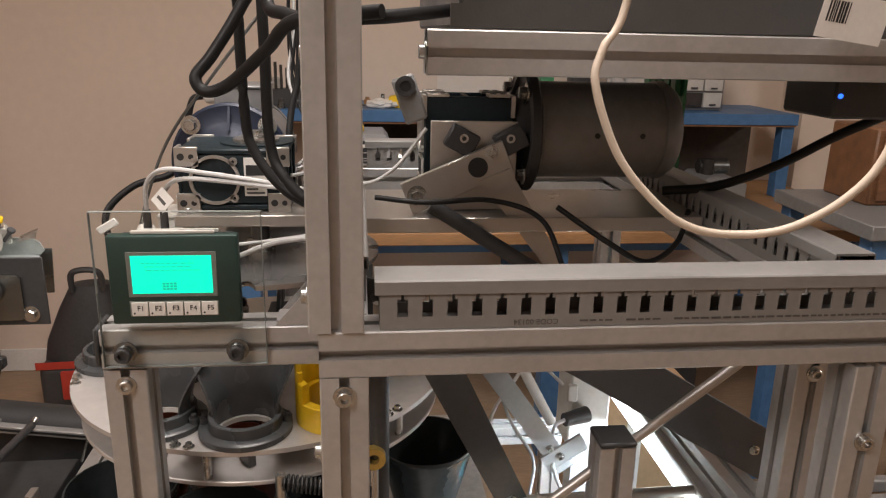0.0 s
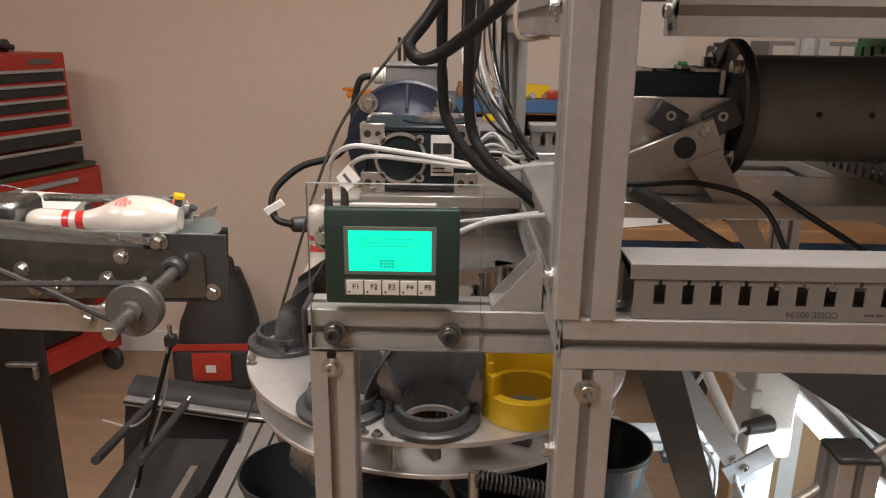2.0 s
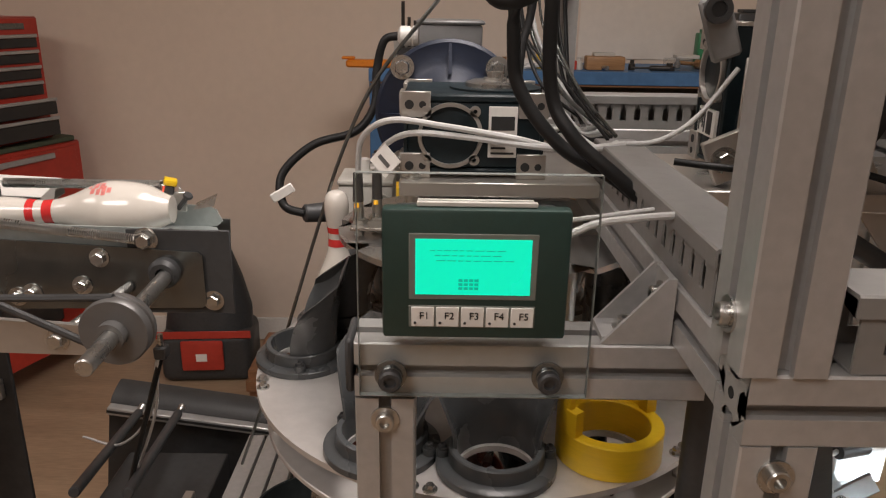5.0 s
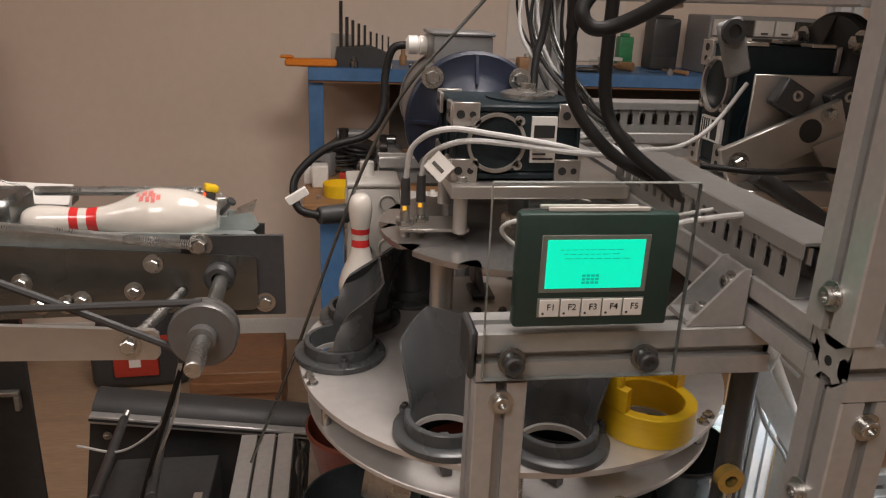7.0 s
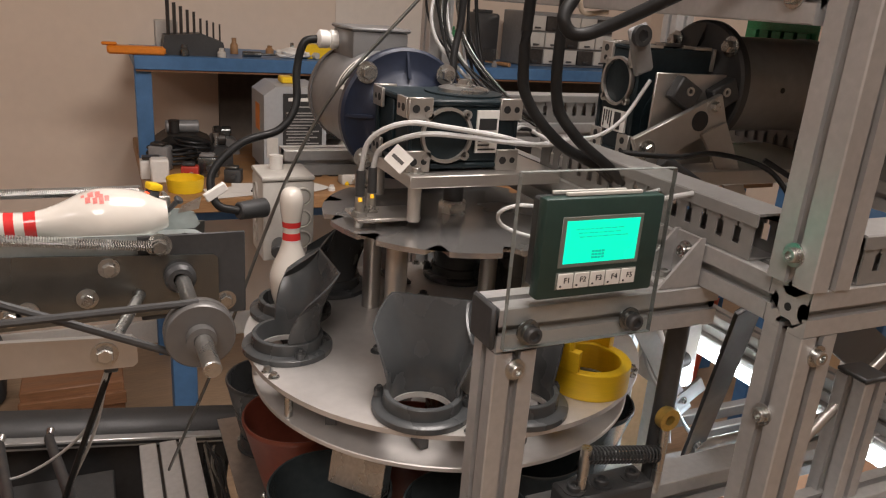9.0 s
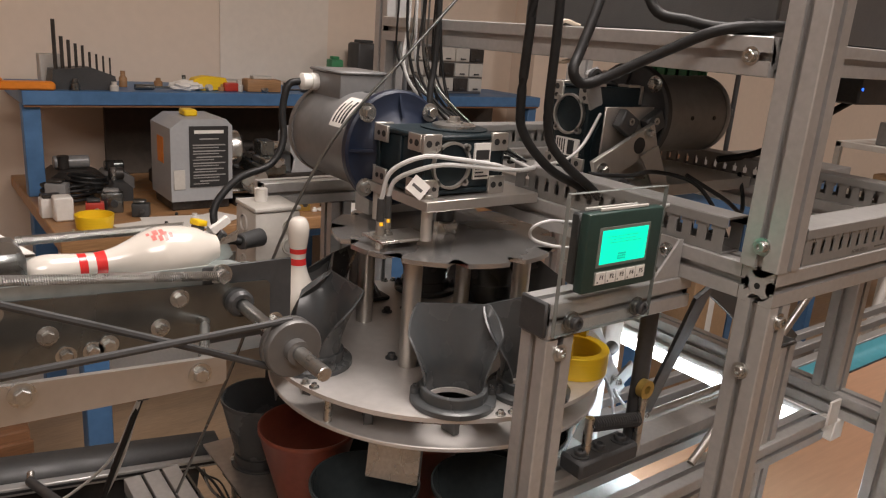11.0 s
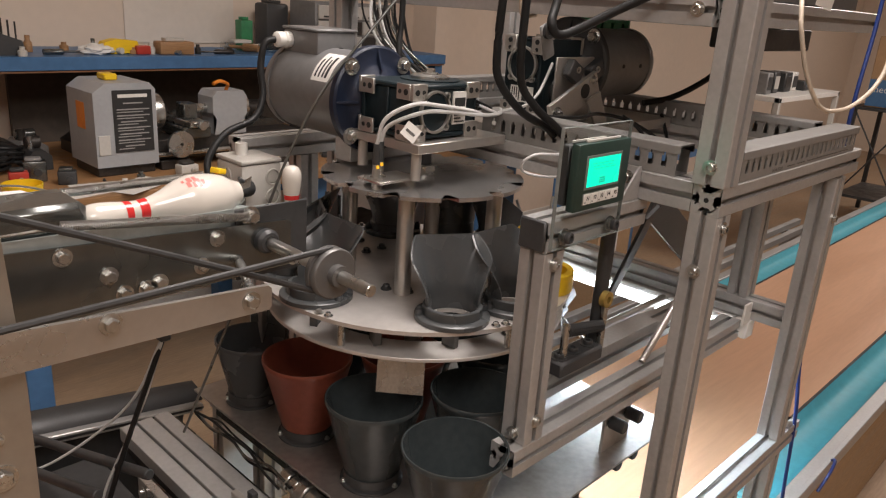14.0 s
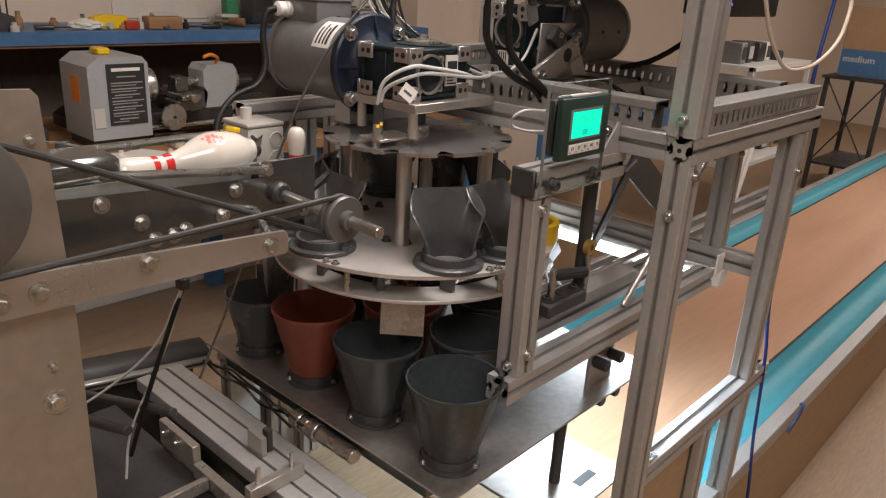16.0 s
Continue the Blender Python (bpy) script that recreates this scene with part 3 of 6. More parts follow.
m1 = gear_motor("grey geared motor with navy flange over the turntable", pose(-0.177, 0.935, 1.268), MOTOR, NAVY, 0.190)
bm = B()
box(bm, -0.038, 0.040, 0.235, 0.328, 0.055, 0.094, 0.003, seg=2)
box(bm, -0.041, 0.043, 0.232, 0.331, 0.094, 0.099, 0.002)
part("terminal_box", bm, MOTOR, m1)
bm = B()
lathe(bm, [(0.008, 0), (0.013, 0.0), (0.013, 0.010), (0.010, 0.012), (0.0125, 0.014), (0.0125, 0.026), (0.007, 0.030), (0, 0.030)], 12, pose(-0.037, 0.312, 0.077, 0, -90))
part("cable_gland", bm, WHITE, m1, "white plastic cable gland")
bm = B()
lathe(bm, [(0.0703, 0.17), (0.0703, 0.215)], 12, pose(0, 0, 0, -90), arc=(-160, -115))
lab_ = part("type_label", bm, PAPER, m1)
for k in range(4):
    part("print_bar", lathe(B(), [(0.0706, 0.178 + k * 0.009), (0.0706, 0.182 + k * 0.009 + 0.002 * (k == 0))], 10, pose(0, 0, 0, -90), arc=(-155, -122 - 6 * (k % 2))), FLAT_BLACK, lab_)
m2 = gear_motor("charcoal geared motor driving the pin lift", Matrix(((0, 1, 0, 0.082), (0, 0, -1, 0.992), (-1, 0, 0, 1.327), (0, 0, 0, 1))), MOTOR_B, BLACK, 0.180, 0.064)

# ---- the turntable ----
CX, CY, TZ = -0.133, 1.0, 1.0
tt = thing("turntable", "brushed aluminium two-plate pin turntable with steel pillars", "turntable", at=(CX, CY, TZ))


def gear_outline(r, n, depth, width, k=6):
    out = []
    for i in range(n):
        a0 = 2 * math.pi * i / n
        gap = width / r
        for j in range(k + 1):
            a = a0 + gap / 2 + (2 * math.pi / n - gap) * j / k
            out.append((r * math.cos(a), r * math.sin(a)))
        for j in range(1, 5):
            a = a0 + 2 * math.pi / n - gap / 2 + gap * j / 5
            rr = r - depth * math.sin(math.pi * j / 5)
            out.append((rr * math.cos(a), rr * math.sin(a)))
    return out


def holed_plate(r, holes, top, bottom):
    """A round plate about z with round openings (x, y, radius) cut through it."""
    bm = B()
    rings = [(0, 0, r, 128)] + [(x, y, q, 32) for x, y, q in holes]
    faces = []
    for z in (top, bottom):
        edges, level = [], []
        for x, y, q, n in rings:
            vs = [bm.verts.new((x + q * math.cos(2 * math.pi * i / n), y + q * math.sin(2 * math.pi * i / n), z)) for i in range(n)]
            edges += [bm.edges.new((vs[i], vs[(i + 1) % n])) for i in range(n)]
            level.append(vs)
        faces.append(level)
        bmesh.ops.triangle_fill(bm, use_beauty=True, use_dissolve=False, edges=edges, normal=(0, 0, 1))
    for a, b in zip(*faces):
        for i in range(len(a)):
            j = (i + 1) % len(a)
            bm.faces.new((a[i], a[j], b[j], b[i]))
    bmesh.ops.recalc_face_normals(bm, faces=bm.faces)
    return bm


CUP_HOLES = [(0.205 * math.cos(radians(a)), 0.205 * math.sin(radians(a)), 0.033) for a in (180, -120, -90, -60, 0, 30, 60, 120, 150)]
part("upper_plate", holed_plate(0.253, CUP_HOLES, 0.0, -0.006), DISC, tt)
bm = B()
lathe(bm, [(0.188, -0.044), (0.243, -0.044), (0.244, -0.045), (0.244, -0.049), (0.243, -0.050), (0.188, -0.050)], 128, close=True)
part("lower_plate", bm, DISC, tt)
for a in range(0, 360, 30):
    x, y = 0.205 * math.cos(radians(a)), 0.205 * math.sin(radians(a))
    part("hinge_block", box(B(), -0.012, 0.012, -0.005, 0.005, -0.0437, -0.0065, 0.001, pose(x, y, 0, 0, 0, a + 35)), GREY_SHEET, tt)
bm = B()
prism(bm, gear_outline(0.160, 12, 0.020, 0.026), pose(0, 0, 0.155), 0.006)
part("star_plate", bm, STARP, tt, "notched grey top plate")
for a in (35, 125, 215, 305):
    x, y = 0.118 * math.cos(radians(a)), 0.118 * math.sin(radians(a))
    bm = B()
    cyl(bm, (x, y, 0.0), (x, y, 0.155), 0.0125, 20)
    part("pillar", bm, ALU_RAW, tt)
bm = B()
cyl(bm, (0, 0, 0.161), (0, 0, 0.212), 0.0125, 20)
part("drive_shaft", bm, BLACK, tt, "black drive shaft under the gearbox")
bm = B()
lathe(bm, [(0, 0.161), (0.019, 0.161), (0.019, 0.173), (0.0165, 0.176), (0, 0.176)], 6)
part("shaft_nut", bm, STEEL, tt)
bm = B()
cyl(bm, (0, 0, -0.23), (0, 0, -0.051), 0.016, 20)
part("spindle", bm, STEEL, tt)


def place(a, r=0.206):
    return (CX + r * math.cos(radians(a)), CY + r * math.sin(radians(a)))


def pin_cup(a, r=0.203):
    """A half-round cup on a ring base; its open side looks along +x before the turn, and its wall flares to a faceted lip."""
    t = thing("pin_cup", "dark grey printed flared pin cup on a ring base", "pin cup", "pin cups on the turntable")
    part("ring_base", lathe(B(), [(0.0345, 0), (0.0535, 0), (0.0535, 0.006), (0.0525, 0.007), (0.0425, 0.008), (0.0420, 0.020), (0.0410, 0.021), (0.0365, 0.021), (0.0345, 0.004)], 40, close=True), CUP, t)
    bm = B()
    n, rows = 36, 12
    vo, vi = [], []
    for s in range(rows + 1):
        f = s / rows
        g = max(0.0, (f - 0.22) / 0.78) ** 1.25
        ro, ri = [], []
        for i in range(n + 1):
            u = -1 + 2 * i / n
            a_ = math.pi + u * radians(102 - 24 * g)
            dev = abs(u) * (102 - 24 * g)
            lip = 0.049 / math.cos(radians(dev)) if dev < 44 else 0.0681 - 0.00022 * (dev - 44)
            rad = 0.0385 + g * (lip - 0.0385)
            z = 0.012 + 0.096 * f * (1 - 0.30 * max(0.0, abs(u) - 0.55) / 0.45)
            ro.append(bm.verts.new((rad * math.cos(a_), rad * math.sin(a_), z)))
            ri.append(bm.verts.new(((rad - 0.0026) * math.cos(a_), (rad - 0.0026) * math.sin(a_), z - 0.0002)))
        vo.append(ro)
        vi.append(ri)
    for s in range(rows):
        for i in range(n):
            bm.faces.new((vo[s][i], vo[s][i + 1], vo[s + 1][i + 1], vo[s + 1][i]))
            bm.faces.new((vi[s][i + 1], vi[s][i], vi[s + 1][i], vi[s + 1][i + 1]))
        bm.faces.new((vo[s][0], vo[s + 1][0], vi[s + 1][0], vi[s][0]))
        bm.faces.new((vo[s + 1][n], vo[s][n], vi[s][n], vi[s + 1][n]))
    for i in range(n):
        bm.faces.new((vo[rows][i], vo[rows][i + 1], vi[rows][i + 1], vi[rows][i]))
    part("cup_wall", bm, CUP, t)
    for b_ in (95, -95):
        x, y = 0.0475 * math.cos(radians(b_)), 0.0475 * math.sin(radians(b_))
        lug = part("lug", cyl(B(), (x, y, 0.0072), (x, y, 0.014), 0.0058, 16), CUP, t)
        bolt(lug, (x, y, 0.014), (0, 0, 1), 0.0032, 0.003, True, BLACK)
    x, y = place(a, r)
    t.matrix_basis = pose(x, y, TZ + 0.0005, 0, 0, a)
    return t


# twelve stations, 30 degrees apart; those at -150, -30 and 90 carry no cup
cup0 = pin_cup(-90)
for a in (180, -120, 0, 60, 120, 150):
    x, y = place(a, 0.205)
    copy_thing(cup0, pose(x, y, TZ + 0.0005, 0, 0, a))


def stepped_cup(a, material, label):
    """A low ring with a taller half wall and two stepped shoulders; it opens outwards."""
    t = thing("stepped_pin_cup", label, "pin cup", "pin cups on the turntable")
    part("ring", lathe(B(), [(0.036, 0), (0.0475, 0), (0.048, 0.001), (0.048, 0.031), (0.047, 0.032), (0.037, 0.032), (0.036, 0.031)], 56, close=True), material, t)
    part("back_wall", lathe(B(), [(0.0425, 0.0322), (0.048, 0.0322), (0.048, 0.091), (0.0472, 0.092), (0.0432, 0.092), (0.0425, 0.091)], 36, close=True, arc=(-84, 84)), material, t)
    for sy in (1, -1):
        part("wall_step", lathe(B(), [(0.0385, 0.0322), (0.0486, 0.0322), (0.0486, 0.055), (0.0475, 0.056), (0.0395, 0.056), (0.0385, 0.055)], 6, close=True, arc=(84.5 * sy, 100 * sy)), material, t)
        part("wall_fillet", lathe(B(), [(0.0425, 0.0562), (0.0478, 0.0562), (0.0478, 0.068), (0.0425, 0.068)], 3, close=True, arc=(84.5 * sy, 90 * sy)), material, t)
    x, y = place(a, 0.207)
    t.matrix_basis = pose(x, y, TZ + 0.0005, 0, 0, a + 180)
    return t


stepped_cup(-60, YELLOW, "bright yellow printed stepped pin cup")
stepped_cup(30, CUP, "dark grey printed stepped pin cup")
for a in (-150, -30, 90):
    for r, da in ((0.112, 9), (0.112, -9)):
        q = radians(a + da)
        bolt(tt, (r * math.cos(q), r * math.sin(q), 0.0), (0, 0, 1), 0.0055, 0.006, True, BLACK)
dv = thing("divider_blade", "black printed divider blade on an angle foot", "divider")
q = pose(*place(90, 0.205), TZ + 0.0005, 0, 0, 90)
part("blade", box(B(), 0.006, 0.042, -0.004, 0.004, 0.0, 0.075, 0.0008, q), BLACK, dv)
part("foot", box(B(), -0.05, 0.0055, -0.016, 0.016, 0.0, 0.006, 0.001, q), BLACK, dv)
part("web", prism(B(), [(-0.045, 0.0062), (0.0055, 0.0062), (0.0055, 0.040)], q @ Matrix(((1, 0, 0, 0), (0, 0, 1, -0.003), (0, 1, 0, 0), (0, 0, 0, 1))), 0.006), BLACK, dv)

# ---- bowling pins ----
PIN = [(0.0, 0.0), (0.0255, 0.0), (0.0275, 0.002), (0.036, 0.020), (0.0465, 0.038), (0.053, 0.058), (0.0570, 0.078), (0.0605, 0.1143), (0.0580, 0.135), (0.0500, 0.160), (0.0394, 0.184),
       (0.0315, 0.205), (0.0262, 0.225), (0.0237, 0.248), (0.0240, 0.262), (0.0262, 0.285), (0.0300, 0.310), (0.0323, 0.335), (0.0318, 0.350), (0.0285, 0.364), (0.0215, 0.375), (0.011, 0.3800), (0.0, 0.381)]


def pin(m, s=0.5, marked=False):
    t = thing("bowling_pin", "small glossy white bowling pin with two red neck stripes", "bowling pin", "bowling pins")
    bm = B()
    pts = [Vector((r, 0, z)) for r, z in PIN]
    prof = [(p.x * s, p.z * s) for p in spline(pts, 3)]
    prof = [(max(r, 0), z) for r, z in prof]
    lathe(bm, prof, 32)
    part("body", bm, PIN_W, t)
    for z0, z1 in ((0.232, 0.252), (0.268, 0.290)):
        bm = B()
        seg = [(r + 0.0003, z) for r, z in prof if z0 * s - 0.001 <= z <= z1 * s + 0.001]
        lathe(bm, seg, 32)
        part("stripe", bm, RED, t, "red painted stripe")
    if marked:
        for z0, z1, a0, a1 in ((0.104, 0.112, -40, -27), (0.114, 0.122, -46, -22), (0.119, 0.128, -31, -12), (0.125, 0.133, -44, -30), (0.131, 0.141, -27, -10), (0.137, 0.146, -40, -24), (0.147, 0.153, -22, -12)):
            seg = []
            for i in range(5):
                z = s * (z0 + (z1 - z0) * i / 4)
                k = max(j for j in range(len(prof) - 1) if prof[j][1] <= z)
                (r0, w0), (r1, w1) = prof[k], prof[k + 1]
                seg.append((r0 + (r1 - r0) * (z - w0) / max(1e-6, w1 - w0) + 0.0003, z))
            part("worn_print", lathe(B(), seg, 8, None, False, (a0, a1)), WORN, t, "worn red print")
    t.matrix_basis = m
    return t


x, y = place(150, 0.205)
pin(pose(x, y, TZ - 0.0055), 0.465)

# ---- gearbox plate and home sensors over the turntable ----
gp = thing("gearbox_plate", "thick aluminium plate carrying the gearbox", "mounting plate")
part("plate", box(B(), -0.225, -0.0345, 0.918, 1.075, 1.2130, 1.2268, 0.001), ALU_RAW, gp)
for x, y in ((-0.212, 0.935), (-0.212, 1.055)):
    part("spacer", cyl(B(), (x, y, 1.172), (x, y, 1.2128), 0.0075, 16), ALU_RAW, gp)
    bolt(gp, (x, y, 1.2268), (0, 0, 1), 0.0055, 0.005)
part("sensor_bracket", box(B(), -0.275, -0.200, 0.940, 0.990, 1.1705, 1.1745, 0.0008), ALU_RAW, gp)
part("rear_rail", box(B(), -0.20, -0.0345, 1.10, 1.14, 1.165, 1.205, 0.001), ALU, gp)
for x, y in ((-0.268, 0.958), (-0.250, 0.970)):
    s = thing("proximity_sensor", "small black cable sensor with amber lamp", "sensor", "home sensors")
    part("barrel", cyl(B(), (x, y, 1.150), (x, y, 1.190), 0.0055, 14), STEEL, s)
    part("collar", cyl(B(), (x, y, 1.190), (x, y, 1.197), 0.0050, 14), STEEL, s)
    part("lamp", cyl(B(), (x - 0.001, y - 0.0052, 1.1915), (x - 0.001, y - 0.0035, 1.1955), 0.0024, 10), AMBER, s, "lit amber lamp")
    part("lock_nut", lathe(B(), [(0.0056, 0), (0.0095, 0), (0.0095, 0.004), (0.0056, 0.004)], 6, pose(x, y, 1.1748), close=True), STEEL, s)
    part("plug", cyl(B(), (x, y, 1.197), (x, y, 1.226), 0.0055, 14, 0.0048), BLACK, s)
    up = 0.012 if x < -0.26 else 0.0
    part("lead", tube(B(), [(x, y, 1.225), (x + 0.006, y - 0.01, 1.250 + up), (x + 0.035, 0.922, 1.272 + up), (x + 0.085, 0.920, 1.270 + up * 0.8), (x + 0.15, 0.921, 1.262 + up * 0.6), (x + 0.20, 0.93, 1.258), (-0.01, 0.94, 1.262)], 0.0030), GREYC, s, "light grey lead")
tg = thing("cable_tag", "white paper tag hung on a sensor lead", "tag")
part("sheet", box(B(), -0.012, 0.012, -0.0004, 0.0004, -0.011, 0.011), PAPER, tg)
part("print_bar", box(B(), -0.008, 0.007, -0.0008, -0.0004, -0.003, 0.001), FAINT, tg)
tg.matrix_basis = pose(-0.238, 0.922, 1.246, -20, 38, -35)

# ---- pin deck and pots ----
deck = thing("pin_deck", "thin aluminium pin deck plate carrying the pots", "deck plate")
part("plate", box(B(), -0.385, 0.20, 0.665, 1.298, 0.728, 0.732), DECK, deck)
part("edge_rail", box(B(), -0.37, -0.35, 0.72, 1.25, 0.696, 0.7275, 0.001), GALV, deck)
part("cross_rail", box(B(), -0.349, 0.19, 0.705, 0.725, 0.696, 0.7275, 0.001), GALV, deck)
part("guide_rod", cyl(B(), (0.008, 0.735, 0.5230), (0.008, 0.735, 0.7275), 0.011, 16), BLACK, deck)
lm = thing("wire_loom", "bundle of black and grey leads along the deck edge", "cable")
rs = random.Random(41)
for i in range(4):
    pts = [(-0.394 - 0.003 * i + rs.uniform(-.007, .006), 1.26 - k * 0.055 + rs.uniform(-.01, .01), 0.712 + rs.uniform(-.016, .008)) for k in range(6)]
    part("lead", tube(B(), pts, rs.choice((0.0016, 0.0022))), (CABLE, CABLE, GALV, CABLE)[i], lm)
bp_ = thing("lift_base_plate", "grey steel base plate under the pin deck with slots", "base plate")
part("plate", box(B(), -0.10, 0.15, 0.655, 0.90, 0.5160, 0.5220, 0.001), DECK, bp_)
# slots aren't cut: thin black strips paint their shade on the plate
for x, y in ((0.06, 0.70), (-0.06, 0.84)):
    part("slot", box(B(), x - 0.03, x + 0.03, y - 0.010, y + 0.010, 0.5219, 0.5224, 0), FLAT_BLACK, bp_)
cp = thing("shaft_coupling", "ribbed steel shaft coupling under the pin deck", "coupling")
for i, (a, b, r) in enumerate(((0.99, 1.012, 0.017), (0.972, 0.9885, 0.014), (0.948, 0.9705, 0.017), (0.86, 0.947, 0.013))):
    part("collar" if i < 3 else "sleeve", cyl(B(), (-0.385, a, 0.702), (-0.385, b, 0.702), r, 24, None, 0.0015), STEEL, cp)


def pot(x, y, material, label, rim=0.071, tall=0.139):
    t = thing("pin_pot", label, "pot", "pots on the pin deck", at=(x, y, 0.7325))
    bm = B()
    lathe(bm, [(0, 0.008), (0.033, 0.008), (0.0345, 0.010), (rim - 0.0028, tall - 0.007), (rim - 0.0020, tall - 0.0005), (rim, tall), (rim + 0.0009, tall - 0.0015), (rim + 0.0007, tall - 0.006), (rim - 0.0006, tall - 0.008), (0.0375, 0.006), (0.0365, 0.004), (0, 0.004)], 56)
    part("pot_wall", bm, material, t)
    part("foot_ring", lathe(B(), [(0.034, 0.0), (0.047, 0.0), (0.047, 0.004), (0.0425, 0.0055), (0.0425, 0.020), (0.0395, 0.020), (0.034, 0.004)], 36, close=True), BLACK, t)
    for a in (40, 160, 280):
        bolt(t, (0.0445 * math.cos(radians(a)), 0.0445 * math.sin(radians(a)), 0.0048), (0, 0, 1), 0.003, 0.003)
    return t


ROW = 0.1635
for i, (n, x) in enumerate(((4, -0.312), (3, -0.178), (2, -0.042), (1, 0.095))):
    for j in range(n):
        y = 0.975 + (j - (n - 1) / 2) * ROW
        if (i, j) == (0, 3):
            continue
        red = (i, j) in ((0, 2), (1, 1))
        pot(x, y, POT_R if red else POT_G, "terracotta red tapered plastic pot" if red else "dark green-grey tapered plastic pot")
p_ = pot(-0.320, 1.208, CUP, "dark grey printed pot with a raised half rim", 0.062, 0.118)
part("raised_rim", lathe(B(), [(0.0585, 0.1195), (0.062, 0.1195), (0.0635, 0.146), (0.061, 0.146)], 20, None, True, (-40, 60)), CUP, p_)

# ---- pin lift arm ----
arm = thing("pin_lift", "galvanised pin lift conveyor with black end plate", "conveyor")
XZ = Matrix(((1, 0, 0, 0), (0, 0, 1, 0.940), (0, 1, 0, 0), (0, 0, 0, 1)))
part("side_plate", prism(B(), [(-0.800, 1.078), (-0.428, 1.086), (-0.424, 1.090), (-0.424, 1.142), (-0.428, 1.146), (-0.80, 1.166)], XZ, 0.003), GALV, arm)
part("end_plate", box(B(), -0.500, -0.396, 0.9440, 0.947, 1.078, 1.168, 0.0008), BLACK_SHEET, arm)
part("far_plate", prism(B(), [(-0.800, 1.078), (-0.428, 1.086), (-0.424, 1.15), (-0.80, 1.166)], XZ @ pose(0, 0, 0.105), 0.003), GALV, arm)
ZINC = mat("pale_zinc_trough", (0.42, 0.46, 0.45), 0.35, 0.5, 0.15, 10, 0.03, 200)
part("trough", prism(B(), [(-0.82, 0.9475), (-0.450, 0.9475), (-0.436, 0.952), (-0.430, 0.965), (-0.430, 1.02), (-0.436, 1.034), (-0.450, 1.040), (-0.82, 1.040)], pose(0, 0, 1.140), 0.004), ZINC, arm, "pale zinc plated trough")
for y in (0.9475, 1.0375):
    part("trough_lip", prism(B(), [(-0.82, 1.1442), (-0.436, 1.1442), (-0.430, 1.150), (-0.436, 1.163), (-0.446, 1.168), (-0.82, 1.174)], Matrix(((1, 0, 0, 0), (0, 0, 1, y), (0, 1, 0, 0), (0, 0, 0, 1))), 0.0025), ZINC, arm, "pale zinc plated lip")
part("trough_pin", cyl(B(), (-0.455, 0.945, 1.163), (-0.455, 0.9465, 1.163), 0.006, 14), FLAT_BLACK, arm)
part("return_guide", box(B(), -0.76, -0.665, 0.955, 1.03, 1.1685, 1.20, 0.006), GALV, arm, "bent sheet metal guide")
rail = part("rail", prism(B(), [(-0.92, 1.082), (-0.512, 1.073), (-0.508, 1.077), (-0.508, 1.099), (-0.512, 1.103), (-0.92, 1.128)], Matrix(((1, 0, 0, 0), (0, 0, 1, 0.855), (0, 1, 0, 0), (0, 0, 0, 1))), 0.006), ALU_RAW, arm, "bare aluminium rail bar")
for x, z in ((-0.840, 1.098), (-0.802, 1.100), (-0.690, 1.104), (-0.535, 1.089)):
    bolt(rail, (x, 0.855, z), (0, -1, 0), 0.0075, 0.006, True, STEEL, False)
for x, z in ((-0.548, 1.109), (-0.527, 1.139), (-0.600, 1.100), (-0.655, 1.120), (-0.640, 1.096), (-0.700, 1.150), (-0.615, 1.096)):
    bolt(arm, (x, 0.940, z), (0, -1, 0), 0.0065, 0.006, True, STEEL, False)
bolt(arm, (-0.417, 0.9438, 1.093), (0, -1, 0), 0.0070, 0.006, True, STEEL, False)
bolt(arm, (-0.480, 0.9438, 1.158), (0, -1, 0), 0.0080, 0.010, True, STEEL, False)
part("bearing", lathe(B(), [(0.007, 0), (0.0155, 0), (0.0155, 0.008), (0.012, 0.012), (0.007, 0.012)], 24, pose(-0.462, 0.940, 1.125, 90), close=True), BLACK, arm)
shaft = part("shaft", cyl(B(), (-0.462, 1.04, 1.125), (-0.456, 0.742, 1.119), 0.0075, 20, None, 0.001), STEEL, arm, "bright steel shaft")
pul = part("pulley", lathe(B(), [(0.0075, -0.010), (0.0285, -0.010), (0.0300, -0.008), (0.0300, -0.002), (0.026, 0.000), (0.0300, 0.002), (0.0300, 0.008), (0.0285, 0.010), (0.0075, 0.010)], 40, pose(-0.458, 0.812, 1.1205, 90)), STAR, arm, "grey grooved pulley")
part("hub", lathe(B(), [(0.007, 0.010), (0.0125, 0.010), (0.0125, 0.020), (0.007, 0.020)], 20, pose(-0.458, 0.812, 1.1205, 90)), STAR, pul)
part("tie_rod", cyl(B(), (-0.53, 0.860, 1.094), (-0.50, 0.9395, 1.108), 0.0055, 14), STEEL, arm)
wheel = part("drive_wheel", lathe(B(), [(0.006, -0.008), (0.069, -0.008), (0.072, -0.006), (0.068, 0.0), (0.072, 0.006), (0.069, 0.008), (0.006, 0.008)], 48, pose(-0.885, 0.815, 1.211, 90)), STAR, arm, "large grey grooved wheel")
part("axle", cyl(B(), (-0.885, 0.80, 1.211), (-0.885, 0.879, 1.211), 0.008, 16), STEEL, arm)
part("belt", tube(B(), [(-0.458, 0.8105, 1.1495), (-0.60, 0.8105, 1.1465), (-0.75, 0.811, 1.1435), (-0.885, 0.812, 1.1405)], 0.0036), RUBBER, arm, "round black rubber belt")
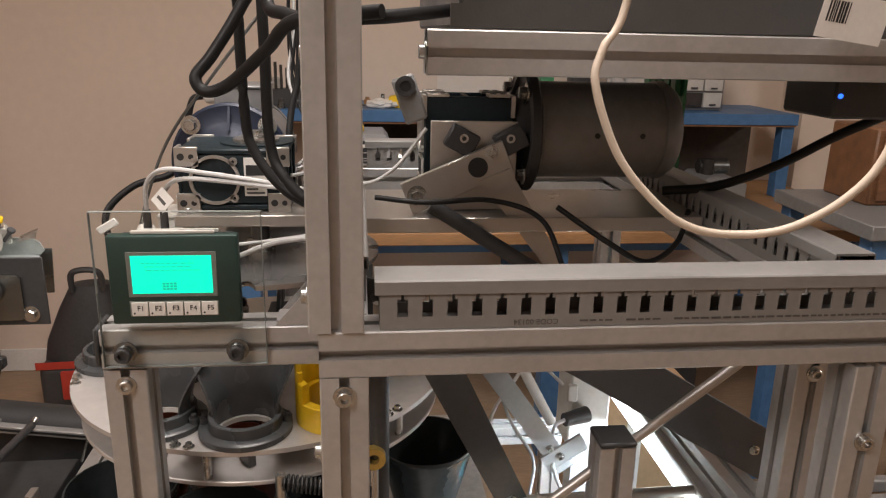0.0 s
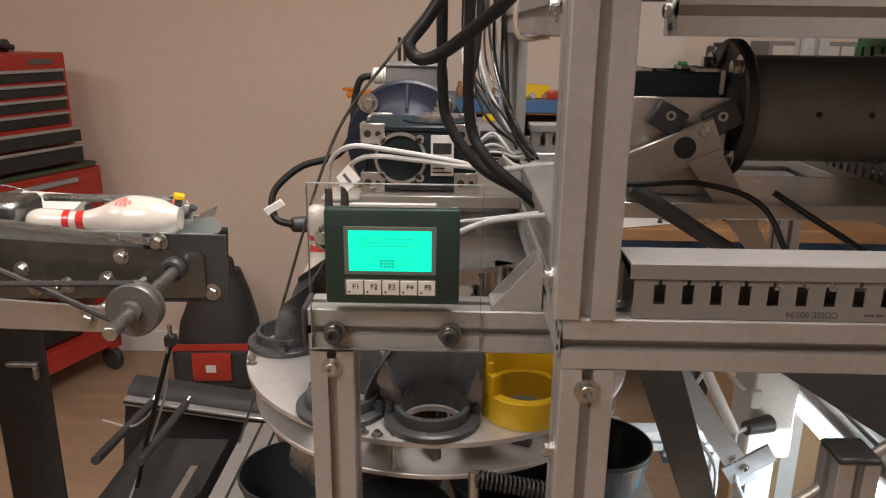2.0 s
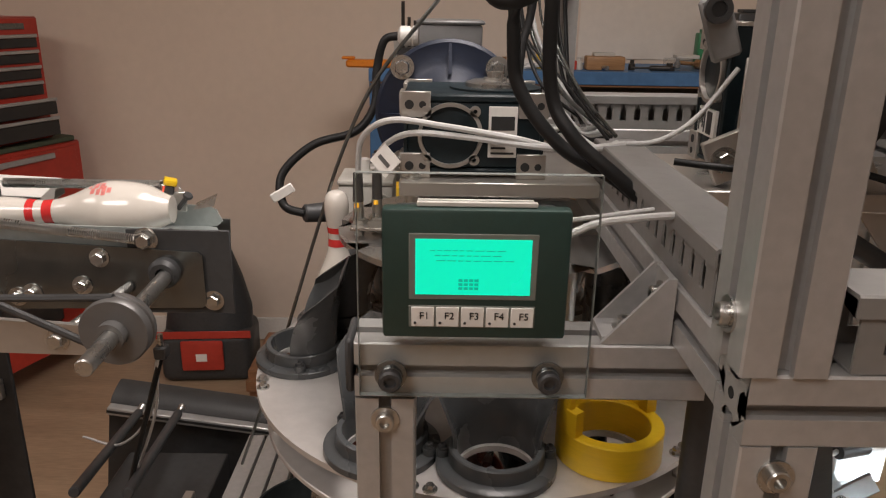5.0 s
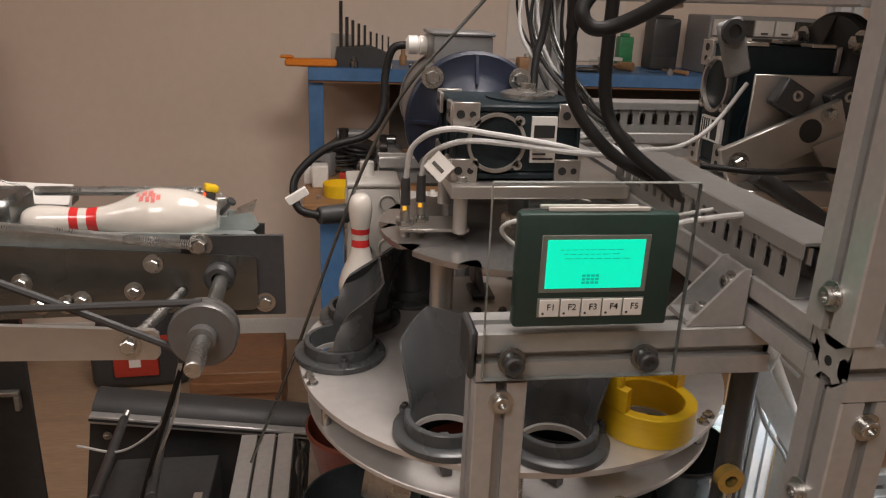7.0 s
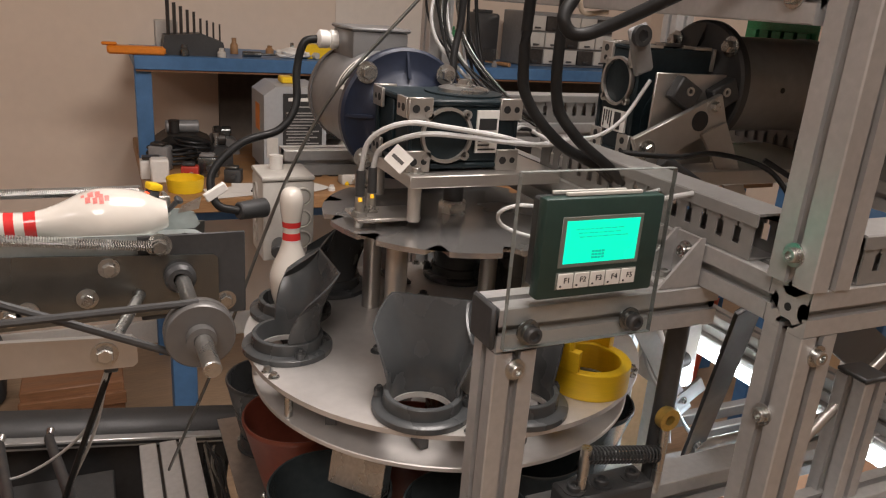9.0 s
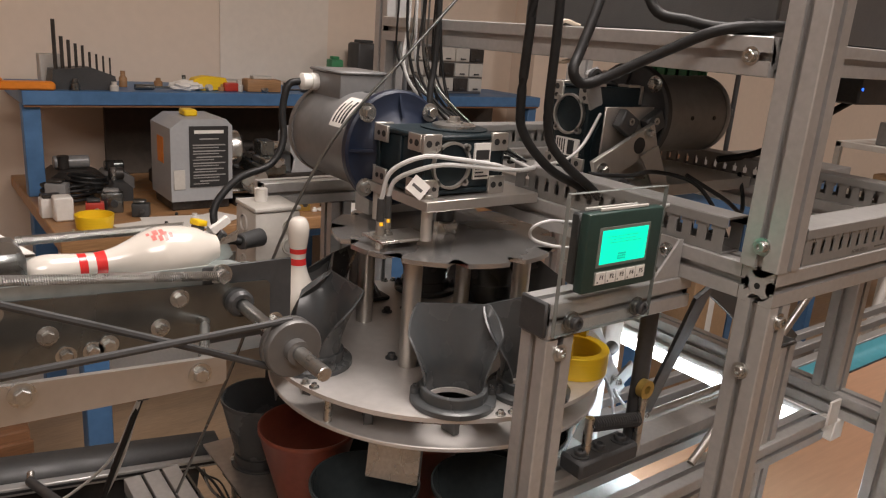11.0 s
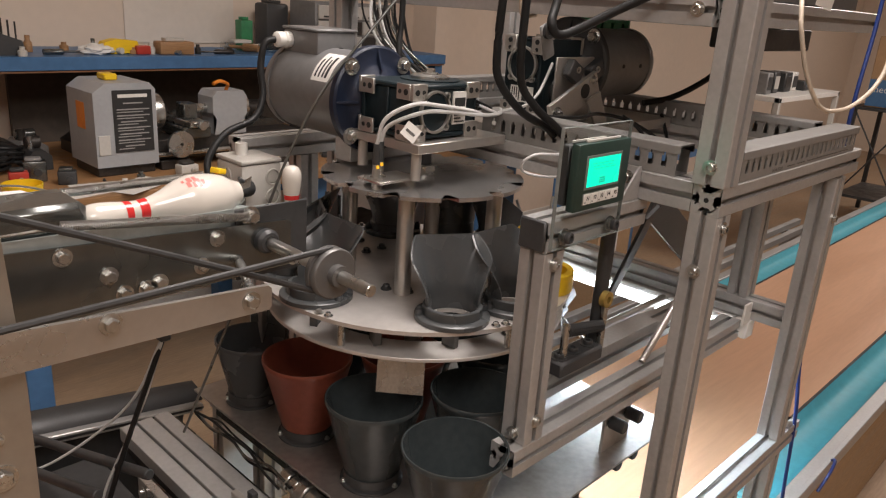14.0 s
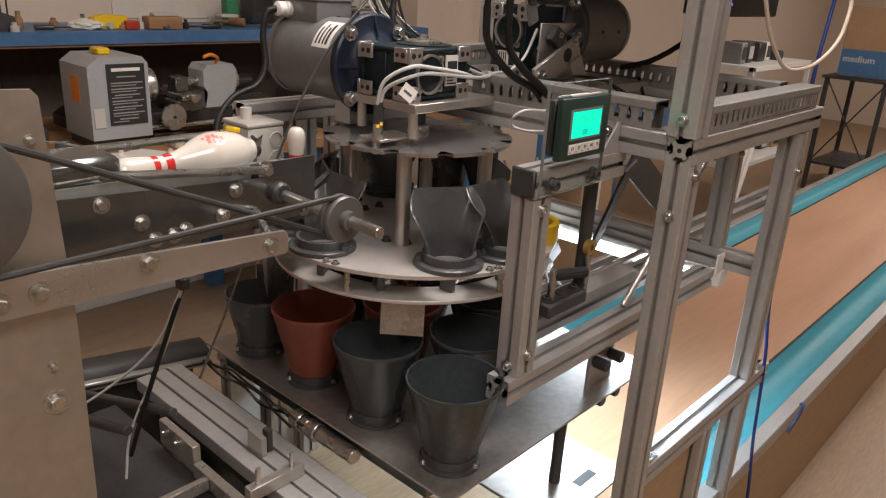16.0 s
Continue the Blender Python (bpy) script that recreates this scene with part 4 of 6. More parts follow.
part("belt", tube(B(), [(-0.458, 0.8125, 1.0925), (-0.60, 0.820, 1.156), (-0.75, 0.820, 1.222), (-0.885, 0.8135, 1.282)], 0.0036), RUBBER, arm, "round black rubber belt")
DULL = mat("dull_aluminium_plate", (0.36, 0.32, 0.27), 0.42, 0.6, 0.10, 6, 0.06, 220)
post = part("post_plate", prism(B(), [(-0.95, 0.0), (-0.772, 0.0), (-0.762, 1.05), (-0.772, 1.285), (-0.778, 1.292), (-0.95, 1.30)], Matrix(((1, 0, 0, 0), (0, 0, 1, 0.880), (0, 1, 0, 0), (0, 0, 0, 1))), 0.006), DULL, arm, "tall bare aluminium post plate")
for x, z, r in ((-0.793, 0.962, 0.009), (-0.785, 1.245, 0.0035), (-0.792, 1.005, 0.0035)):
    bolt(post, (x, 0.880, z), (0, -1, 0), r, 0.006, True, STEEL, False)
for y, z in ((0.936, 1.168), (1.033, 1.192)):
    sp = thing("tension_spring", "long bright steel tension spring", "spring", "tension springs")
    x0, x1 = (-0.700, -0.486) if y < 1 else (-0.665, -0.492)
    part("coil", coil(B(), (x0, y, z + 0.016 if y < 1 else z), (x1, y, z - 0.008 if y < 1 else z), 0.0048, 0.0009, 95, 5, 8), STEEL, sp)
    part("hook", tube(B(), [(x1 - 0.001, y, z - 0.004 if y < 1 else z), (x1 + 0.006, y, z - 0.002), (x1 + 0.012, y, z - 0.006)], 0.0011), STEEL, sp)
    part("stretched_wire", tube(B(), [(x0, y, z + 0.016 if y < 1 else z), (x0 - 0.05, y, z + 0.015), (x0 - 0.12, y, z + 0.016)], 0.0012), STEEL, sp)
ep = thing("elevator_panel", "black elevator side panel with bare metal latch", "panel")
part("panel", box(B(), -0.80, -0.715, 1.06, 1.066, 0.30, 1.06, 0.001), BLACK_SHEET, ep)
lat = part("latch", box(B(), -0.770, -0.725, 1.050, 1.0595, 0.930, 0.936, 0.001), ALU_RAW, ep, "bare angle latch")
part("latch_lip", box(B(), -0.731, -0.725, 1.050, 1.0595, 0.910, 0.9297, 0.001), ALU_RAW, lat)
sn = thing("light_sensor", "yellow-capped light sensor on a bent bracket", "sensor")
part("bracket", box(B(), -0.486, -0.462, 1.018, 1.022, 1.166, 1.188, 0.0008), STEEL, sn)
q = pose(-0.480, 1.020, 1.186, 0, 14, 20)
bd = part("body", box(B(), -0.006, 0.004, -0.007, 0.007, 0.0, 0.009, 0.001, q), BLACK, sn)
part("lens", box(B(), -0.0072, -0.0062, -0.004, 0.004, 0.001, 0.006, 0, q), REDLED, bd, "lit red lens")
part("cap", box(B(), -0.008, 0.006, -0.008, 0.008, 0.0093, 0.0165, 0.0018, q, 2), YELLOW, sn, "yellow plastic cap")
part("clip", prism(B(), [(0, 0), (0.010, 0.002), (0.012, 0.018), (0.006, 0.026), (0.002, 0.016)], pose(-0.474, 1.020, 1.168, 90), 0.0015), STEEL, sn)
part("screw", cyl(B(), (-0.468, 1.010, 1.172), (-0.456, 1.005, 1.186), 0.0028, 12), BLACK, sn)
part("screw_head", cyl(B(), (-0.4562, 1.0051, 1.1858), (-0.4535, 1.0040, 1.1890), 0.0052, 14, None, 0.0008), BLACK, sn)
part("tab", prism(B(), [(0, 0), (0.022, 0.004), (0.026, 0.018), (0.004, 0.008)], pose(-0.455, 1.02, 1.168, 80), 0.0015), STEEL, sn)
part("lead", tube(B(), [(-0.483, 1.022, 1.186), (-0.495, 1.03, 1.180), (-0.50, 1.034, 1.165), (-0.49, 1.036, 1.148)], 0.0014), CABLE, sn)
pin(pose(-0.468, 0.993, 1.1758, 0, -91.5, 2), 0.52, True)

cd_ = thing("paper_card", "folded white paper card lying behind the lift arm", "paper")
q = pose(-0.700, 1.10, 1.172, 0, 6, 14)
part("sheet", box(B(), -0.045, 0.045, -0.05, 0.05, 0.0, 0.0008, 0, q), PAPER, cd_)
part("fold", box(B(), 0.0452, 0.046, -0.05, 0.05, -0.02, 0.0008, 0, q), PAPER, cd_)
part("arm_rest", box(B(), -0.76, -0.66, 1.055, 1.15, 1.150, 1.160, 0.001), GALV, cd_)

# ---- sweep cable and rods below the arm ----
sw = thing("limit_switch", "thin black limit switch rod with grey leads", "switch")
part("head", box(B(), -0.542, -0.526, 1.075, 1.092, 0.955, 0.972, 0.002), BLACK, sw)
part("tip", cyl(B(), (-0.534, 1.083, 0.972), (-0.534, 1.083, 0.988), 0.0035, 12), STEEL, sw)
part("rod", tube(B(), [(-0.536, 1.083, 0.955), (-0.59, 1.10, 0.80), (-0.625, 1.11, 0.69)], 0.0038), CABLE, sw)
part("lead", tube(B(), [(-0.538, 1.08, 0.955), (-0.56, 1.10, 0.86), (-0.615, 1.12, 0.73), (-0.64, 1.1, 0.66)], 0.0020), GREYC, sw)
part("lead", tube(B(), [(-0.540, 1.08, 0.955), (-0.575, 1.12, 0.85), (-0.66, 1.2, 0.75), (-0.74, 1.25, 0.73)], 0.0020), GREYC, sw)

# ---- return conveyor in the foot of the machine ----
rc = thing("return_conveyor", "black return conveyor with pale slotted side rail", "conveyor")
m = pose(-0.775, 1.405, 0.654, 0, 8.0, 0)
part("side_panel", box(B(), 0, 0.42, 0, 0.004, -0.30, 0.028, 0, m), BLACK_SHEET, rc)
part("side_rail", box(B(), 0, 0.455, -0.012, 0.028, 0.0285, 0.044, 0.002, m), ALU, rc, "pale slotted rail")
part("belt_lip", prism(B(), [(0.004, 0.0445), (0.060, 0.0445), (0.064, 0.050), (0.062, 0.062), (0.050, 0.068), (0.030, 0.064), (0.010, 0.055)], m @ Matrix(((0, 0, 1, 0), (1, 0, 0, 0), (0, 1, 0, 0), (0, 0, 0, 1))), 0.46), RUBBER, rc, "black rubber lip")
# black strip on the rail's face, painting the shade of its groove
part("groove_shade", box(B(), 0.0, 0.455, -0.0125, -0.012, 0.034, 0.039, 0, m), FLAT_BLACK, rc)
part("far_panel", box(B(), 0.0, 0.44, 0.05, 0.054, -0.30, 0.05, 0, m), BLACK_SHEET, rc)
bolt(rc, m @ Vector((0.03, 0, 0.0)), (0, -1, 0), 0.005, 0.005)
for x in (-0.706, -0.637):
    rod = part("push_rod", cyl(B(), (x, 1.376, 0.698), (x + 0.054, 1.044, 0.780), 0.0075, 16, None, 0.0015), BLACK, rc, "black push rod")
    part("rod_tip", cyl(B(), (x + 0.001, 1.380, 0.700), (x + 0.004, 1.391, 0.706), 0.0058, 14, None, 0.0015), STEEL, rod)
part("chute", box(B(), -0.715, -0.545, 0.90, 1.345, 0.30, 0.64, 0.002), BLACK_SHEET, rc, "black sheet metal chute")
part("chute_guard", box(B(), -0.405, -0.401, 0.90, 1.34, 0.45, 0.662, 0.0), GALV, rc, "dark grey sheet guard")
part("lower_guard", box(B(), -0.305, 0.19, 1.345, 1.349, 0.37, 0.665, 0.0), WHITE, rc, "white-painted back sheet")
sb = thing("slotted_bed", "wide three-slot aluminium bed profile", "profile")
for i in range(3):
    x = -0.505 + i * 0.031
    part("strip", box(B(), x, x + 0.0265, 0.72, 1.34, 0.655, 0.680, 0.001), ALU, sb)
# dark colour on the core puts shade into the bed's slots
part("slot_shade_core", box(B(), -0.504, -0.418, 0.721, 1.339, 0.642, 0.671), IRON, sb)
part("stop_block", box(B(), -0.475, -0.465, 0.98, 1.02, 0.6805, 0.715, 0.001), ALU_RAW, sb)
part("stop_bar", box(B(), -0.46, -0.45, 0.985, 1.0, 0.6805, 0.72, 0.001), BLACK, sb)
part("side_bar", box(B(), -0.556, -0.540, 0.80, 1.05, 0.648, 0.672, 0.001), ALU_RAW, sb, "bare bar with holes")
bk = part("guide_bracket", box(B(), -0.553, -0.540, 1.052, 1.16, 0.655, 0.70, 0.001), ALU_RAW, sb, "bare bracket plate")
bolt(bk, (-0.5535, 1.10, 0.684), (-1, 0, 0), 0.005, 0.005)
bolt(bk, (-0.5535, 1.14, 0.684), (-1, 0, 0), 0.005, 0.005)
part("cross_bar", box(B(), -0.66, -0.557, 1.00, 1.012, 0.652, 0.672, 0.001), ALU_RAW, sb, "bare cross bar")
part("clamp_bar", box(B(), -0.548, -0.452, 0.900, 0.916, 0.6805, 0.702, 0.001), ALU_RAW, sb, "bare clamp bar")
for x in (-0.53, -0.47):
    part("clamp_screw", cyl(B(), (x, 0.908, 0.7022), (x, 0.908, 0.728), 0.004, 12), STEEL, sb)
profile_bar("leg", sb, "z", 0.0, 0.641, -0.465, 1.28)
profile_bar("leg", sb, "z", 0.0, 0.641, -0.465, 0.80)
dp = thing("deck_profile", "bright aluminium profile behind the pots", "profile")
profile_bar("bar", dp, "x", -0.305, 0.42, 1.375, 0.645)
profile_bar("leg", dp, "z", 0.0, 0.624, -0.28, 1.375)
profile_bar("leg", dp, "z", 0.0, 0.624, 0.40, 1.375)

# ---- lane ----
LZ = 0.36
slab("lane", 0.20, 8.6, 0.722, 1.252, LZ - 0.06, LZ, LANE, "orange-brown laminate half-size bowling lane", "bowling lane")
slab("pit_floor", -0.38, 0.198, 0.62, 1.34, LZ - 0.06, LZ - 0.004, PINE, "bare pine boards under the pin deck", "pit floor")
slab("lane_support", 0.20, 8.6, 0.60, 1.38, 0.0, LZ - 0.062, BLACK_SHEET, "dark boards carrying the lane", "lane support")
for y0 in (0.606, 1.254):
    bm = B()
    pts = [(0.0, 0.0), (0.003, -0.002), (0.010, -0.022), (0.03, -0.034), (0.084, -0.034), (0.104, -0.022), (0.111, -0.002), (0.114, 0.0), (0.114, -0.06), (0.0, -0.06)]
    prism(bm, [(y0 + a, LZ + b) for a, b in pts], Matrix(((0, 0, 1, 0.20), (1, 0, 0, 0), (0, 1, 0, 0), (0, 0, 0, 1))), 8.4)
    tagged(part("gutter", bm, TEAL), "teal-painted bowling gutter beside the lane", "gutter", "gutters", "structure")
    ye = 0.7185 if y0 < 1 else 1.2475
    tagged(part("lane_edge", box(B(), 0.20, 8.6, ye, ye + 0.008, LZ + 0.0002, LZ + 0.0018), FLAT_BLACK), "black edge strip between lane and gutter", "edge strip", "", "structure")
for y0, y1, z0, z1, mt, nm, lb in ((0.565, 0.604, LZ - 0.035, LZ + 0.006, ALU, "side_rail", "long slotted aluminium rail beside the gutter"), (0.575, 0.600, 0.0, LZ - 0.037, PINE, "side_board", "plain wooden side board of the lane"),
                                   (1.371, 1.41, LZ - 0.035, LZ + 0.006, ALU, "side_rail", "long slotted aluminium rail beside the gutter"), (1.375, 1.40, 0.0, LZ - 0.037, PINE, "side_board", "plain wooden side board of the lane")):
    bm = box(B(), 0.20, 8.6, y0, y1, z0, z1, 0.002)
    if nm == "side_rail":
        box(bm, 0.20, 8.6, y0 + 0.012, y0 + 0.026, z1 - 0.001, z1 + 0.0005)
    tagged(part(nm, bm, mt), lb, "rail" if nm == "side_rail" else "board", "", "structure")
for y in (1.50, 1.58):
    tagged(part("floor_rail", box(B(), 0.9, 3.6, y, y + 0.03, 0.30, 0.335, 0.003), ALU), "bare aluminium return track beside the lane", "rail", "return tracks", "structure")
for x in (1.0, 2.2, 3.4):
    tagged(part("track_post", box(B(), x, x + 0.04, 1.50, 1.61, 0.0, 0.299, 0.002), ALU), "short aluminium post under the return track", "post", "track posts")

# ---- light bar ----
lb = thing("light_bar", "slim white LED light bar under the inner beam", "light bar")
part("housing", box(B(), 0.452, 0.482, 0.69, 1.29, 0.832, 0.8635, 0.002), ALU, lb)
part("diffuser", box(B(), 0.4485, 0.4515, 0.70, 1.28, 0.826, 0.850), LEDBAR, lb, "glowing white diffuser")
part("end_piece", box(B(), 0.448, 0.482, 0.660, 0.6895, 0.826, 0.8635, 0.002), WHITE, lb)
part("hanger", box(B(), 0.420, 0.4515, 0.66, 0.664, 0.864, 0.905, 0.0), WHITE, lb)

# ---- linkages below the front beam ----
XZP = lambda y: Matrix(((1, 0, 0, 0), (0, 0, 1, y), (0, 1, 0, 0), (0, 0, 0, 1)))
ln = thing("lift_linkage", "dark steel lift arms below the frame", "linkage")
for name, p0, p1, w, th, mt, lab in (
        ("flat_bar", (0.075, 0.705, 1.135), (0.215, 0.872, 0.815), 0.038, 0.005, BLACK_SHEET, "dark flat steel arm"),
        ("wide_arm", (0.235, 0.79, 1.108), (0.545, 0.81, 0.915), 0.062, 0.006, GREY_SHEET, "wide dark grey arm"),
        ("pale_bar", (0.185, 1.0, 0.985), (0.318, 1.0, 0.795), 0.030, 0.004, ALU, "pale aluminium arm"),
        ("cross_tab", (0.285, 0.998, 0.805), (0.345, 0.998, 0.845), 0.028, 0.004, ALU, "pale aluminium tab")):
    h = (Vector(p1) - Vector(p0)).length
    zdir = (Vector(p1) - Vector(p0)).normalized()
    ydir = Vector((0, -1, 0))
    ydir = (ydir - zdir * ydir.dot(zdir)).normalized()
    xdir = ydir.cross(zdir)
    mm = Matrix(((xdir.x, ydir.x, zdir.x, p0[0]), (xdir.y, ydir.y, zdir.y, p0[1]), (xdir.z, ydir.z, zdir.z, p0[2]), (0, 0, 0, 1)))
    a = part(name, box(B(), -w / 2, w / 2, -th / 2, th / 2, 0, h, 0.0008, mm), mt, ln, lab)
    bolt(a, mm @ Vector((0, th / 2, h - 0.045)), ydir, 0.0045, 0.004)
part("cross_shaft", cyl(B(), (0.20, 0.86, 0.838), (0.52, 0.84, 0.856), 0.009, 16), ALU_RAW, ln)
part("round_rod", cyl(B(), (0.225, 1.03, 1.0), (0.30, 1.03, 0.86), 0.008, 14), WHITE, ln)
st = part("black_strut", cyl(B(), (0.020, 0.7425, 0.905), (0.020, 0.7425, 1.13), 0.0115, 24, None, 0.001), BLACK, ln, "black vertical strut")
part("strut_collar", lathe(B(), [(0.0, 0.0), (0.0075, 0.0), (0.0075, 0.008), (0.012, 0.010), (0.012, 0.022), (0.006, 0.026), (0.006, 0.044), (0, 0.044)], 20, pose(0.020, 0.7425, 1.130)), STEEL, st)
pc = thing("capped_post", "aluminium profile post with black end cap", "post")
profile_bar("bar", pc, "z", 0.0, 1.027, 0.274, 0.698)
part("cap", box(B(), 0.2535, 0.2945, 0.6775, 0.7185, 1.0275, 1.0335, 0.002), BLACK, pc)
pb = thing("power_box", "white power box with black plug and cable", "power box")
part("case", box(B(), 0.345, 0.415, 1.085, 1.160, 0.78, 0.93, 0.004), JBOX, pb)
part("socket", box(B(), 0.335, 0.352, 1.066, 1.0745, 0.875, 0.905, 0.002), JBOX, pb)
part("plug", cyl(B(), (0.330, 1.058, 0.848), (0.372, 1.074, 0.848), 0.011, 14, 0.014), BLACK, pb)
part("cable", tube(B(), [(0.330, 1.058, 0.848), (0.308, 1.04, 0.842), (0.298, 0.99, 0.80), (0.315, 0.95, 0.765), (0.34, 0.93, 0.75)], 0.0032), GREYC, pb)
part("stand", box(B(), 0.36, 0.40, 1.10, 1.14, 0.305, 0.7795, 0.001), ALU, pb)
for i, pts in enumerate(([(0.18, 1.05, 1.06), (0.22, 1.0, 0.90), (0.26, 0.98, 0.83), (0.25, 0.95, 0.78)], [(0.30, 1.05, 1.05), (0.24, 1.02, 0.95), (0.20, 1.0, 0.90), (0.19, 0.99, 0.84)], [(0.28, 1.12, 0.98), (0.30, 1.10, 0.93), (0.33, 1.08, 0.90)])):
    part("loose_lead", tube(B(), pts, 0.0028), GREYC if i != 1 else WHITE, pb)

lt = thing("latch", "black latch block with coil spring and rod end", "latch")
part("block", box(B(), -0.11, 0.0, 0.712, 0.752, 0.905, 0.930, 0.004), BLACK, lt)
part("bar", box(B(), -0.03, 0.22, 0.735, 0.775, 0.885, 0.904, 0.001), ALU, lt)
part("spring", coil(B(), (-0.085, 0.728, 0.972), (0.010, 0.728, 0.954), 0.0085, 0.0014, 20, 6, 12), BLACK, lt, "dark coil spring")
part("pivot", cyl(B(), (-0.088, 0.728, 0.930), (-0.088, 0.728, 0.982), 0.006, 14), STEEL, lt)
part("pivot", cyl(B(), (0.014, 0.728, 0.905), (0.014, 0.728, 0.985), 0.0055, 14), STEEL, lt)
for x in (-0.095, -0.06, -0.02):
    bolt(lt, (x, 0.730, 0.930), (0, 0, 1), 0.008, 0.006, True, BLACK)
part("rod_end", lathe(B(), [(0.006, -0.005), (0.013, -0.005), (0.013, 0.005), (0.006, 0.005)], 20, pose(0.014, 0.728, 0.998, 90), close=True), BRASS, lt, "yellow passivated rod end")
rl = thing("deck_carriage", "pin deck carriage plate with black rollers", "carriage")
part("plate", box(B(), 0.02, 0.10, 0.700, 0.706, 0.70, 0.80, 0.001), ALU_RAW, rl)
for x, z in ((0.035, 0.715), (0.085, 0.715), (0.035, 0.785), (0.085, 0.785)):
    part("roller", cyl(B(), (x, 0.672, z), (x, 0.6995, z), 0.011, 20, None, 0.002), BLACK, rl)
profile_bar("second_beam", fr, "x", -0.10, 0.463, 0.790, 0.847)
for p0, p1 in (((0.11, 0.70, 0.87), (0.44, 0.72, 1.12)),):
    part("stay_rod", cyl(B(), p0, p1, 0.006, 14), ALU_RAW, fr)

# ---- crank on the second gear motor ----
ck = thing("crank", "bare aluminium crank with black gas strut", "crank")
part("back_plate", box(B(), 0.090, 0.200, 0.9245, 0.928, 1.232, 1.345, 0.0008), ALU_RAW, ck)
zd = Vector((0.126, 0, 0.055)).normalized()
mm = Matrix(((zd.x, 0, -zd.z, 0.070), (0, 1, 0, 0.905), (zd.z, 0, zd.x, 1.255), (0, 0, 0, 1)))
part("crank_arm", box(B(), -0.012, 0.125, -0.004, 0.004, -0.021, 0.021, 0.001, mm), ALU_RAW, ck)
# black disc on the arm's face for the dark inside the bore
part("hub_bore_shade", cyl(B(), mm @ Vector((0.085, -0.0048, 0.002)), mm @ Vector((0.085, 0.0, 0.002)), 0.0125, 24), FLAT_BLACK, ck)
bolt(ck, mm @ Vector((0.002, -0.004, 0)), (0, -1, 0), 0.008, 0.007, True, STEEL, False)
bolt(ck, mm @ Vector((0.108, -0.004, 0.012)), (0, -1, 0), 0.006, 0.007, True, STEEL, False)
part("link_plate", prism(B(), [(0.150, 1.275), (0.186, 1.290), (0.262, 1.165), (0.236, 1.165)], XZP(0.896), 0.004), ALU_RAW, ck, "tapered link plate")
part("strut", cyl(B(), (0.088, 0.890, 1.246), (0.235, 0.86, 1.158), 0.0095, 18, None, 0.001), BLACK, ck)
for x, z, a in ((0.128, 1.322, 28), (0.190, 1.322, -28)):
    ms = thing("micro_switch", "black limit switch block on the gearbox plate", "switch", "limit switches")
    q = pose(x, 0.916, z, 0, a, 0)
    part("body", box(B(), -0.019, 0.019, -0.008, 0.008, -0.015, 0.015, 0.002, q), BLACK, ms)
    part("screw", lathe(B(), [(0.003, 0), (0.0055, 0), (0.0055, 0.002), (0.003, 0.002)], 14, q @ pose(0.0, -0.008, 0.004, 90), close=True), STEEL, ms)
bo = thing("belt_guard", "dark grey tilted bracket with round bush", "bracket")
q = pose(0.062, 0.93, 1.375, 0, -20, 0)
part("plate", box(B(), -0.0145, 0.0145, -0.003, 0.003, -0.034, 0.024, 0.003, q), MOTOR_B, bo)
part("bush", lathe(B(), [(0.007, 0), (0.0125, 0), (0.0125, 0.006), (0.007, 0.006)], 24, q @ pose(0, -0.003, 0.012, 90), close=True), BLACK, bo)
part("bush_core", cyl(B(), q @ Vector((0, -0.0035, 0.012)), q @ Vector((0, -0.007, 0.012)), 0.0068, 16), FLAT_BLACK, bo)

# ---- enclosure, supply unit and tag on the top beam ----
en = thing("grey_enclosure", "dark grey sheet metal enclosure on the top beam", "enclosure")
part("case", box(B(), 0.090, 0.72, 0.684, 1.12, 1.4545, 1.66, 0.003), GREY_SHEET, en)
part("lip", box(B(), 0.082, 0.73, 0.6795, 0.6835, 1.4545, 1.475, 0.0), GREY_SHEET, en)
su = thing("supply_unit", "black power supply with blue lamp under the top beam", "power supply")
part("case", box(B(), 0.515, 0.78, 0.77, 0.87, 1.368, 1.4125, 0.003), BLACK, su)
part("lamp", cyl(B(), (0.521, 0.7685, 1.393), (0.521, 0.7705, 1.393), 0.0026, 12), BLUELED, su, "lit blue indicator")
tg = thing("paper_tag", "white printed paper tag hanging from the top beam", "tag")
part("sheet", box(B(), 0.0, 0.060, 0.0, 0.0005, -0.038, 0.0), PAPER, tg)
rs = random.Random(9)
x = 0.006
while x < 0.026:
    w = rs.choice((0.0008, 0.0014, 0.002))
    part("bar", box(B(), x, x + w, -0.0004, 0.0, -0.024, -0.006), FLAT_BLACK, tg)
    x += w + rs.choice((0.0008, 0.0014))
tg.matrix_basis = pose(0.405, 0.640, 1.492, 4, 8, -6)
mb = thing("rear_motor_rail", "aluminium profile behind the turntable motor", "profile")
profile_bar("bar", mb, "x", -0.275, -0.034, 1.325, 1.155)
profile_bar("leg", mb, "z", 0.0, 1.134, -0.13, 1.325)

